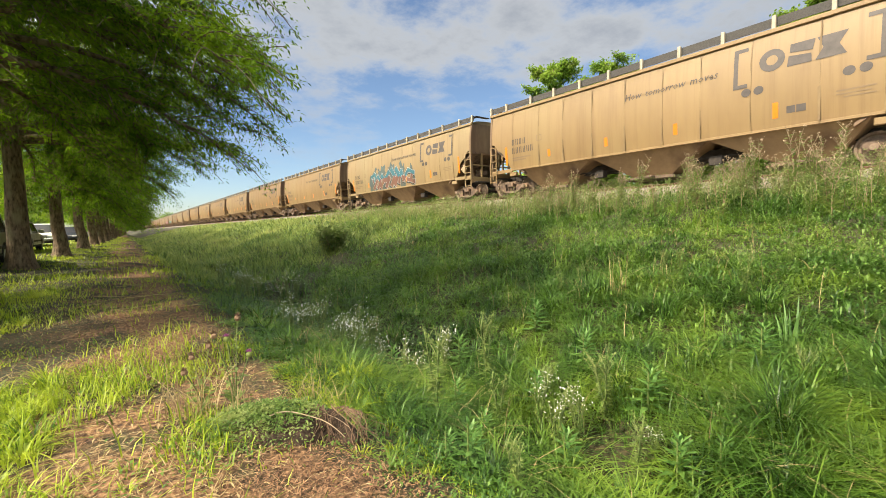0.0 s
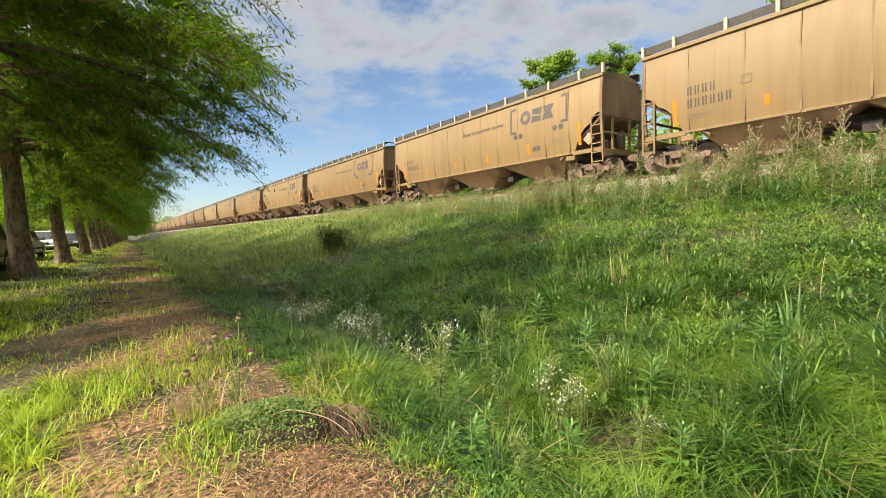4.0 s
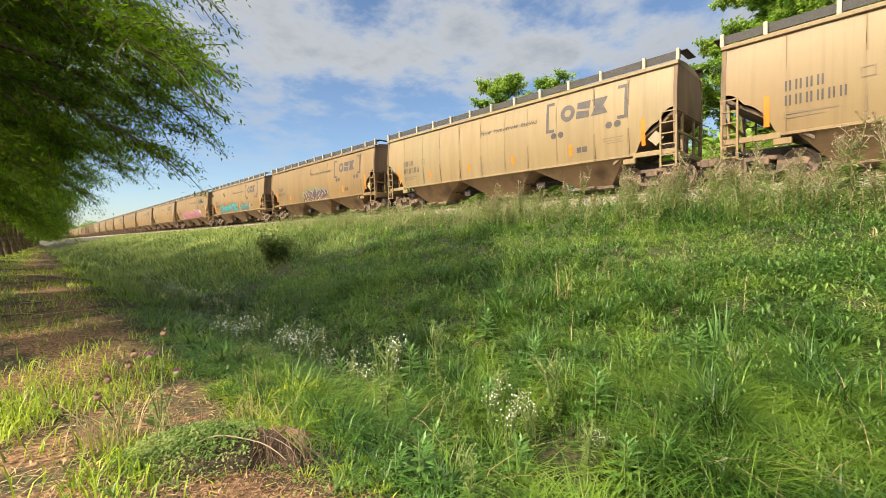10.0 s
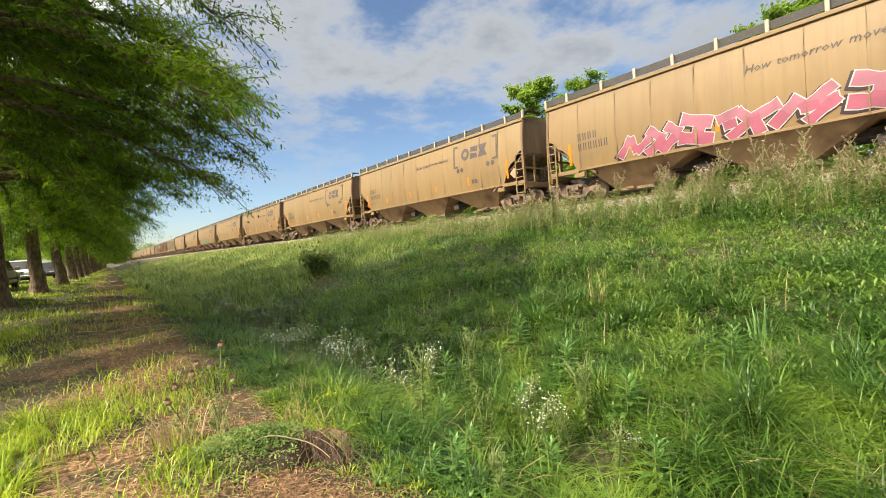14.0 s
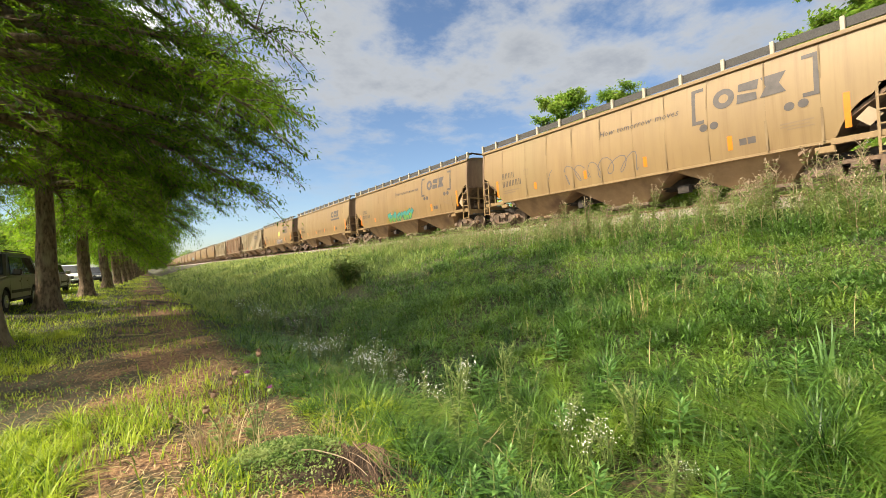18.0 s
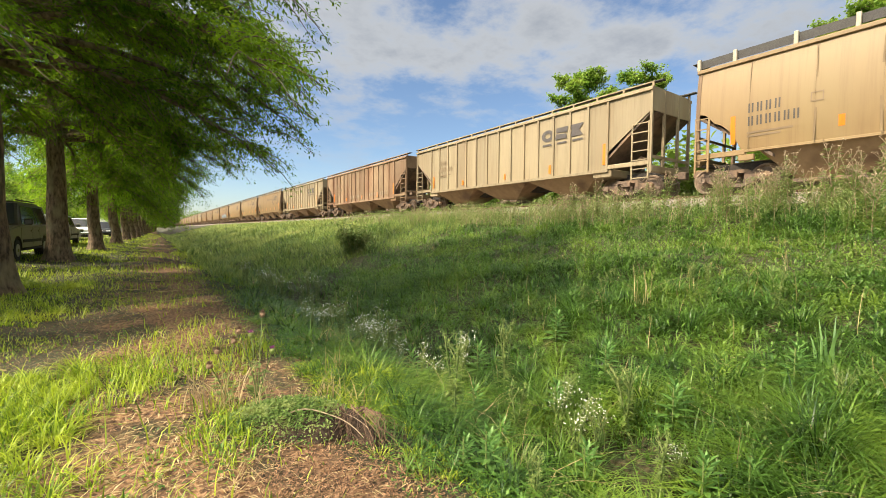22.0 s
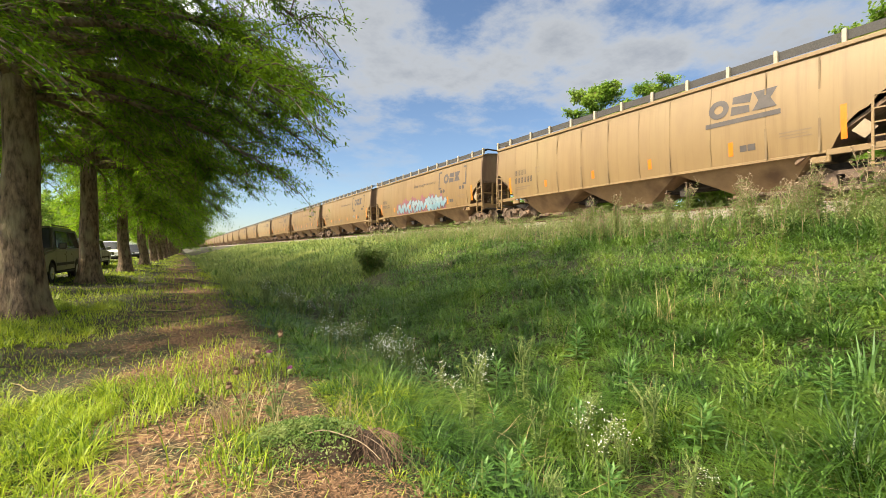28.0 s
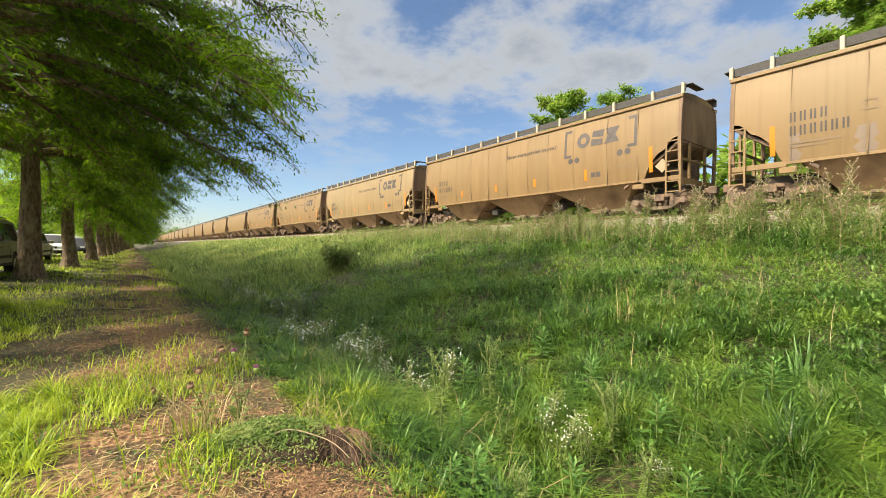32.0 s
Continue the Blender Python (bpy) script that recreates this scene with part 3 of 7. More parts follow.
def truck(car, y):
    """A four-wheeled bogie: cast side frames, springs, bolster and wheels."""
    T = TRUCK_PARTS
    if not T:
        for side in (-1, 1):
            T["frame", side] = bm_mesh("side_frame", cast_frame(side * 1.02), M["grime"])
            bm = bmesh.new()
            for yy in (-0.2, 0.0, 0.2):
                for k in range(5):
                    rod(bm, (side * 1.02, yy, 0.31 + k * 0.05), (side * 1.02, yy, 0.335 + k * 0.05), 0.075, n=8)
            T["spring", side] = bm_mesh("springs", bm, M["grime"])
            bm = bmesh.new()
            rod(bm, (side * 1.0, 0, 0.485), (side * 1.17, 0, 0.485), 0.115, 0.10, 10)
            T["cap", side] = bm_mesh("bearing_cap", bm, M["wheel"])
        T["bolster"] = bm_mesh("bolster", boxes((-1.15, 1.15, -0.2, 0.2, 0.5, 0.72), (-0.3, 0.3, -0.3, 0.3, 0.72, 0.9), bevel=0.02), M["grime"])
        T["axle"] = bm_mesh("axle", rod(bmesh.new(), (-0.8, 0, 0), (0.8, 0, 0), 0.08, n=8), M["dark"])
    t = part("truck", T["bolster"], None, car, "cast steel freight truck, brown with brake dust")
    t.matrix_basis = pose(0, y, 0)
    for side in (-1, 1):
        part("side_frame", T["frame", side], None, t)
        part("spring_group", T["spring", side], None, t)
        for yy in (-0.89, 0.89):
            part("bearing_cap", T["cap", side], None, t).matrix_basis = pose(0, yy, 0)
    for yy in (-0.89, 0.89):
        a = part("axle", T["axle"], None, t)
        a.matrix_basis = pose(0, yy, 0.485)
        for side in (-1, 1):
            w = part("wheel", WHEEL, None, t)
            w.matrix_basis = pose(side * 0.74, yy, 0.485, 0, 0, 0 if side < 0 else 180)
    return t


def coupler(car, y, way):
    bm = boxes((-0.1, 0.1, min(y, y + way * 0.5), max(y, y + way * 0.5), 0.78, 0.98), (-0.19, 0.14, min(y + way * 0.42, y + way * 0.72), max(y + way * 0.42, y + way * 0.72), 0.72, 1.02), bevel=0.03)
    part("coupler", bm, M["grime"], car)
    bm = bmesh.new()
    p = [(-0.35, y, 0.8), (-0.36, y + way * 0.3, 0.5), (-0.34, y + way * 0.62, 0.62)]
    for a, b in zip(p, p[1:]):
        rod(bm, a, b, 0.025)
    part("air_hose", bm, M["dark"], car)


def ladder(car, x, y0, y1, z0, z1, n, mat_):
    bm = boxes((x - 0.02, x + 0.02, y0 - 0.03, y0 + 0.03, z0, z1), (x - 0.02, x + 0.02, y1 - 0.03, y1 + 0.03, z0, z1))
    lad = part("ladder", bm, mat_, car)
    rung = bm_mesh("rung", boxes((x - 0.03, x - 0.005, min(y0, y1), max(y0, y1), -0.02, 0.02)), mat_)
    for k in range(n):
        part("rung", rung, None, lad).location = (0, 0, z0 + 0.06 + (z1 - z0 - 0.12) * k / (n - 1))


def hopper_bay(car, s_top, s_bot, y_of, mat_, half=1.5, z_top=1.2, z_bot=0.36):
    bm = bmesh.new()
    v = []
    for s, z, h in ((s_top[0], z_top, half), (s_top[1], z_top, half), (s_bot[1], z_bot, 0.62), (s_bot[0], z_bot, 0.62)):
        v.append((bm.verts.new((-h, y_of(s), z)), bm.verts.new((h, y_of(s), z))))
    for k in range(4):
        a, b = v[k], v[(k + 1) % 4]
        bm.faces.new((a[0], b[0], b[1], a[1]))
    bm.faces.new([q[0] for q in v])
    bm.faces.new([q[1] for q in v][::-1])
    bmesh.ops.recalc_face_normals(bm, faces=bm.faces)
    bay = part("hopper_bay", bm, mat_, car)
    y0, y1 = sorted((y_of(s_bot[0]), y_of(s_bot[1])))
    part("outlet_gate", boxes((-0.72, 0.72, y0 - 0.12, y1 + 0.12, 0.24, 0.36), (-1.0, -0.66, (y0 + y1) / 2 - 0.16, (y0 + y1) / 2 + 0.16, 0.27, 0.36), (-0.92, 0.92, y0 - 0.2, y0 - 0.12, 0.2, 0.28), (-0.92, 0.92, y1 + 0.12, y1 + 0.2, 0.2, 0.28), bevel=0.015), M["grime"], bay)
    return bay


def plate_mark(name, outlines, x, material, parent, y_of, label=""):
    """Thin painted marks on the -x side: outlines in (station, height). On a bowed side x is that of its widest line."""
    bm = bmesh.new()
    for k, o in enumerate(outlines):
        bm.faces.new([bm.verts.new((x - 0.00012 * k, y_of(s), z)) for s, z in o])
    if name == "emblem_block":
        bmesh.ops.remove_doubles(bm, verts=bm.verts, dist=0.004)
    if x < -1.59:
        zs = [z for o in outlines for s, z in o]
        for z in np.arange(1.3, 4.3, 0.25):
            if min(zs) < z < max(zs):
                bmesh.ops.bisect_plane(bm, geom=bm.verts[:] + bm.edges[:] + bm.faces[:], plane_co=(0, 0, float(z)), plane_no=(0, 0, 1))
        for v in bm.verts:
            v.co.x += 1.588 - half(v.co.z)
    bmesh.ops.triangulate(bm, faces=bm.faces)
    bmesh.ops.recalc_face_normals(bm, faces=bm.faces)
    for f in bm.faces:
        if f.normal.x > 0:
            f.normal_flip()
    return part(name, bm_mesh(name, bm, material), None, parent, label)


def rect(s0, s1, z0, z1):
    return [(s0, z0), (s1, z0), (s1, z1), (s0, z1)]


def disc(s, z, r, n=14):
    return [(s + r * math.cos(2 * math.pi * k / n), z + r * math.sin(2 * math.pi * k / n)) for k in range(n)]


SLOGAN = None


def slogan_mesh():
    cu = bpy.data.curves.new("slogan", "FONT")
    cu.resolution_u = 1
    cu.body, cu.size, cu.extrude, cu.shear, cu.space_word = "How tomorrow moves", 0.36, 0.001, 0.25, 1.5
    ob = bpy.data.objects.new("slogan", cu)
    scene.collection.objects.link(ob)
    bpy.context.view_layer.update()
    me = bpy.data.meshes.new_from_object(ob.evaluated_get(bpy.context.evaluated_depsgraph_get()))
    bpy.data.objects.remove(ob)
    xs = [v.co.x for v in me.vertices]
    x0, x1 = min(xs), max(xs)
    me.transform(Matrix.Translation((-(x0 + x1) / 2, 0, 0)))
    me.transform(Matrix.Diagonal((3.25 / (x1 - x0), 1, 1, 1)))
    me.materials.append(M["mark"])
    return me


def logo_bracket(car, y_of):
    """Two brackets with wheels of dots about three bold blocks."""
    x = -1.603
    for a, w in ((1.74, 1), (5.18, -1)):
        cells = [(a, a + 0.12 * w, 2.74, 4.0), (a + 0.12 * w, a + 0.38 * w, 2.74, 2.86), (a + 0.12 * w, a + 0.38 * w, 3.88, 4.0)]
        plate_mark("bracket_mark", [rect(min(p, q), max(p, q), z0, z1) for p, q, z0, z1 in cells], x, M["mark"], car, y_of, "dark grey bracket mark")
    for s in (2.12, 2.45, 4.5, 4.83):
        plate_mark("dot_mark", [disc(s, 2.58, 0.13)], x, M["mark"], car, y_of)
    blocks(car, y_of, 2.5, 4.5, 3.08, 3.72, x)


def blocks(car, y_of, s0, s1, z0, z1, x, bar=False):
    """The emblem as three bold notched blocks."""
    w, h = (s1 - s0) / 3.12, z1 - z0
    a, b, c_, zm = s0, s0 + w * 1.06, s0 + w * 2.12, (z0 + z1) / 2
    ring = [[(c_ + w / 2 + w * 0.5 * q_ * math.cos(v), zm + h * 0.52 * q_ * math.sin(v)) for q_, v in ((1, u), (1, u2), (0.45, u2), (0.45, u))]
            for u, u2 in zip(np.linspace(0, 2 * math.pi, 19)[:-1], np.linspace(0, 2 * math.pi, 19)[1:])]
    out = [[[(a, z0), (a + w * 1.04, z0), (a + w * 0.78, zm), (a + w, z1), (a - w * 0.02, z1), (a + w * 0.26, zm)]],
           [[(b + w * 0.1, z0), (b + w * 0.98, z0), (b + w * 0.93, zm - h * 0.02), (b + w * 0.12, zm - h * 0.12)], [(b + w * 0.08, zm + h * 0.02), (b + w * 0.9, zm + h * 0.12), (b + w * 0.88, z1), (b, z1)]],
           ring]
    for o in out:
        plate_mark("emblem_block", o, x, M["mark"], car, y_of, "dark grey emblem block")
    if bar:
        plate_mark("emblem_bar", [rect(s0 - 0.1, s1 + 0.1, z0 - 0.28, z0 - 0.12)], x, M["mark"], car, y_of)


def numbers(car, y_of, s_hi, material, x, z=2.1):
    """The reporting marks as plain bars."""
    out, w = [], 0.2
    for row, (count, zz) in enumerate(((4, z + 0.42), (6, z))):
        for k in range(count):
            a = s_hi - k * (w + 0.035) - w
            out += [rect(a + 0.03, a + 0.075, zz, zz + 0.3), rect(a + 0.125, a + 0.17, zz, zz + 0.3)]
    plate_mark("number_bar", out, x, material, car, y_of, "dark number bars")["kind"] = "stuff"
    plate_mark("data_bar", [rect(s_hi - 1.2, s_hi, z - 0.25, z - 0.19), rect(s_hi - 0.9, s_hi, z - 0.36, z - 0.30)], x, M["mark_faint"], car, y_of)


def reflectors(car, y_of, stations, x_of):
    for s, z0, z1 in stations:
        plate_mark("reflector_strip", [rect(s - 0.07, s + 0.07, z0, z1)], x_of(z0) - 0.004 - 0.02, M["orange"], car, y_of, "orange reflector strip")


SEAMS = [0.12, 1.73, 3.05, 4.7, 6.17, 7.43, 8.9, 10.35, 11.8, 13.2, 14.85, 16.43]


def smooth_hopper(paint, emblem):
    """A curved-sided covered hopper with three bays; stations run from its -y end."""
    L = 16.55
    y_of = lambda s: s - L / 2
    car = new("hopper_car")
    near_cut = lambda s: np.interp(s, [0, 0.14, 0.36, 0.54, 0.64, 0.9, 1.15, 1.33, 1.42, 1.5], [2.76, 2.80, 2.76, 2.60, 2.40, 2.28, 2.02, 1.72, 1.5, 1.33])
    far_cut = lambda s: np.interp(s, [15.05, 15.13, 15.22, 15.4, 15.65, 15.91, 16.0, 16.2, 16.42, 16.55], [1.33, 1.5, 1.72, 2.02, 2.28, 2.40, 2.58, 2.74, 2.78, 2.74])
    low = lambda s: float(max(near_cut(s) if s < 1.5 else 1.33, far_cut(s) if s > 15.05 else 1.33))
    for a, b in zip(SEAMS, SEAMS[1:]):
        part("side_sheet", slab("side_sheet", a + 0.004, b - 0.004, low, 4.26, -1.47, paint, y_of, cols=18 if a < 1 or b > 15.3 else 5, rows=9), None, car)
    part("far_side", slab("far_side", 0.12, L - 0.12, low, 4.26, 1.47, paint, y_of, 0, 40), None, car)
    for s in SEAMS[1:-1]:
        lean, w_ = 0.05 * math.sin(s * 7), 0.02 + 0.012 * math.sin(s * 5)
        plate_mark("weld_seam", [[(s - w_, 1.36), (s + w_, 1.36), (s + w_ * 1.2 + lean, 2.7), (s + w_ * 0.5, 4.15), (s - w_ * 0.5, 4.15), (s - w_ * 0.8 + lean, 2.7)]], -1.5895, M["seam"], car, y_of, "dirty brown weld seam")
    # ends and slope sheets
    for s, t in ((0.14, 1), (L - 0.14, -1)):
        bm, zs = bmesh.new(), np.linspace(2.7, 4.28, 7)
        for off in (-0.03, 0.03):
            rim = [bm.verts.new((-half(z) + 0.02, y_of(s) + off, z)) for z in zs] + [bm.verts.new((0, y_of(s) + off, 4.5))] + [bm.verts.new((half(z) - 0.02, y_of(s) + off, z)) for z in zs[::-1]]
            bm.faces.new(rim)
        bm.verts.ensure_lookup_table()
        m_ = len(bm.verts) // 2
        for v_ in range(m_):
            bm.faces.new([bm.verts[q_] for q_ in (v_, (v_ + 1) % m_, m_ + (v_ + 1) % m_, m_ + v_)])
        bmesh.ops.recalc_face_normals(bm, faces=bm.faces)
        part("end_sheet", bm, M["end_paint"], car, "tan end sheet stained brown")
        bm = bmesh.new()
        prism(bm, [(y_of(s), 2.75), (y_of(s + t * 2.2), 1.15), (y_of(s + t * 2.2), 1.05), (y_of(s), 2.62)], -1.46, 1.46)
        # dark grimy colour here stands in for the shade inside the end cut
        part("slope_sheet", bm, M["grime"], car)
        for sg in (-1, 1):
            bm, zs = bmesh.new(), [0.95] + list(np.linspace(1.25, 4.3, 9))
            rims = [[bm.verts.new((sg * (half(z) + dx), y_of(s) + dy, z)) for dx, dy in ((0.025, -0.07), (0.025, 0.05), (-0.07, 0.05), (-0.07, -0.07))] for z in zs]
            for lo_, hi_ in zip(rims, rims[1:]):
                for v_ in range(4):
                    bm.faces.new((lo_[v_], lo_[(v_ + 1) % 4], hi_[(v_ + 1) % 4], hi_[v_]))
            bm.faces.new(rims[0])
            bm.faces.new(rims[-1])
            bmesh.ops.recalc_face_normals(bm, faces=bm.faces)
            part("corner_post", bm, M["end_paint"], car, "brown-stained corner post")
        part("end_brace", boxes((-0.75, -0.65, y_of(s) - 0.02, y_of(s) + 0.06, 1.05, 2.75), (0.65, 0.75, y_of(s) - 0.02, y_of(s) + 0.06, 1.05, 2.75), (-1.5, 1.5, y_of(s) - 0.04, y_of(s) + 0.04, 1.95, 2.02)), paint, car)
        e0, e1 = sorted((y_of(s - t * 0.05), y_of(s + t * 1.45)))
        part("end_sill", boxes((-1.53, -1.42, e0, e1, 1.2, 1.38), (1.42, 1.53, e0, e1, 1.2, 1.38), (-1.5, 1.5, y_of(s) - 0.08, y_of(s) + 0.08, 1.0, 1.3), bevel=0.012), paint, car)
        part("crossover_platform", boxes((-1.3, 1.3, y_of(s) - 0.3, y_of(s) + 0.12, 0.99, 1.03)), M["grating"], car)
        coupler(car, y_of(s), -t)
    part("brake_gear", rod(rod(boxes((-0.5, 0.1, y_of(0.5), y_of(0.95), 1.45, 1.75), (0.3, 0.6, y_of(0.3), y_of(0.6), 1.4, 2.2), bevel=0.03), (-0.9, y_of(0.6), 1.3), (0.8, y_of(0.6), 1.3), 0.03), (-0.2, y_of(0.7), 1.7), (-0.2, y_of(1.2), 1.9), 0.12), M["grime"], car)
    # eaves, roof and running boards
    for sg in (-1, 1):
        x0, x1 = sorted((sg * 1.44, sg * 1.56))
        part("top_rail", boxes((x0, x1, y_of(0.05), y_of(L - 0.05), 4.22, 4.36), bevel=0.02), paint, car)
        x0, x1 = sorted((sg * 1.42, sg * 1.52))
        part("side_sill", boxes((x0, x1, y_of(1.4), y_of(15.15), 1.27, 1.36), bevel=0.012), paint, car)
    bm = bmesh.new()
    roof = [(-1.5, 4.33), (-1.1, 4.47), (-0.4, 4.54), (0.4, 4.54), (1.1, 4.47), (1.5, 4.33)]
    rows_ = [[bm.verts.new((x, y_of(s), z)) for x, z in roof] for s in (0.1, L - 0.1)]
    for k in range(5):
        bm.faces.new((rows_[0][k], rows_[0][k + 1], rows_[1][k + 1], rows_[1][k]))
    bm.faces.new([r for r in rows_[0]] )
    bm.faces.new([r for r in rows_[1]][::-1])
    bmesh.ops.recalc_face_normals(bm, faces=bm.faces)
    part("roof", bm, paint, car)
    part("hatch_cover", boxes((-0.42, 0.42, y_of(0.7), y_of(L - 0.7), 4.54, 4.62), bevel=0.02), M["grating"], car)
    for sg in (-1, 1):
        x0, x1 = sorted((sg * 1.05, sg * 1.40))
        part("running_board", boxes((x0, x1, y_of(0.02), y_of(L - 0.02), 4.68, 4.715), (sg * 1.40 - 0.012, sg * 1.40 + 0.012, y_of(0.02), y_of(L - 0.02), 4.44, 4.68)), M["grating"], car, "dark steel grating walkway")
    for k in range(13):
        s = 0.08 + (L - 0.16) * k / 12 + (0.25 if k in (1, 11) else 0) * (-1 if k == 1 else 1)
        part("board_bracket", boxes((-1.53, -1.41, y_of(s) - 0.055, y_of(s) + 0.055, 4.35, 4.75), bevel=0.012), M["bracket"], car, "walkway bracket with its sunlit brightness in the colour")
    for a, b in ((-0.22, 0.12), (L - 0.12, L + 0.22)):
        part("end_walkway", boxes((-1.38, -0.35, y_of((a + b) / 2) - 0.13, y_of((a + b) / 2) + 0.13, 4.67, 4.692)), M["grating"], car)
    # underneath
    part("centre_sill", boxes((-0.3, 0.3, y_of(0.1), y_of(L - 0.1), 0.72, 1.1)), M["dark"], car)
    for top, bot in (((1.95, 6.0), (2.75, 4.25)), ((6.0, 10.5), (7.5, 9.0)), ((10.5, 14.6), (12.3, 13.8))):
        hopper_bay(car, top, bot, y_of, M["hopper"], 1.44, 1.3)
    bm = bmesh.new()
    rod(bm, (-0.7, y_of(2.2), 0.78), (-0.7, y_of(14.2), 0.78), 0.03)
    for s in (5.9, 10.4):
        box(bm, -0.95, -0.65, y_of(s) - 0.2, y_of(s) + 0.2, 0.5, 0.8)
    part("brake_pipe", bm, M["dark"], car)
    ladder(car, -1.6, y_of(0.1), y_of(0.6), 0.72, 2.72, 6, paint)
    ladder(car, -1.6, y_of(L - 0.1), y_of(L - 0.52), 0.72, 2.66, 6, paint)
    ladder(car, 1.6, y_of(L - 0.1), y_of(L - 0.52), 0.72, 2.66, 6, paint)
    for a, b in ((1.5, 1.95), (14.7, 15.15)):
        part("jack_pad", boxes((-1.53, -1.38, y_of(a), y_of(b), 1.0, 1.2), bevel=0.02), paint, car)
    bm = bmesh.new()
    prism(bm, [(y_of(0.77) - 0.27, 1.8), (y_of(0.77), 1.53), (y_of(0.77) + 0.27, 1.8), (y_of(0.77), 2.07)], -1.55, -1.52)
    part("placard_holder", bm, M["placard"], car, "pale diamond placard")
    truck(car, y_of(1.07))
    truck(car, y_of(L - 1.07))
    # lettering
    reflectors(car, y_of, ((1.19, 1.6, 2.58), (4.07, 1.63, 2.1), (6.98, 1.66, 2.05), (9.7, 1.68, 2.03), (12.6, 1.68, 2.0), (15.3, 1.58, 2.5)), lambda z: -1.58)
    x = -1.602
    plate_mark("data_panel", [rect(3.35, 3.57, 1.72, 1.93), rect(3.6, 3.8, 1.72, 1.93)], x, M["mark"], car, y_of)
    plate_mark("small_print", [rect(1.9, 2.7, 2.06, 2.1), rect(2.0, 2.7, 1.97, 2.0), rect(1.9, 2.55, 1.88, 1.91), rect(13.0, 13.3, 2.75, 2.78), rect(13.0, 13.03, 2.5, 2.78), rect(13.27, 13.3, 2.5, 2.78), rect(13.0, 13.3, 2.5, 2.53)], x, M["mark_faint"], car, y_of)["kind"] = "stuff"
    numbers(car, y_of, 14.9, M["mark_dark"], -1.604)
    if emblem == "bracket":
        logo_bracket(car, y_of)
        global SLOGAN
        SLOGAN = SLOGAN or slogan_mesh()
        t = part("slogan", SLOGAN, None, car, "grey slanted slogan lettering")
        t["kind"] = "stuff"
        t.matrix_basis = Matrix.Translation((-1.601, y_of(7.25), 3.28)) @ Matrix(((0, 0, -1, 0), (-1, 0, 0, 0), (0, 1, 0, 0), (0, 0, 0, 1)))
    else:
        blocks(car, y_of, 2.75, 4.75, 3.0, 3.62, -1.603, True)
    return tagged(car, "tan curved-side covered hopper car with dark roof walkway", "hopper car", "freight train cars")


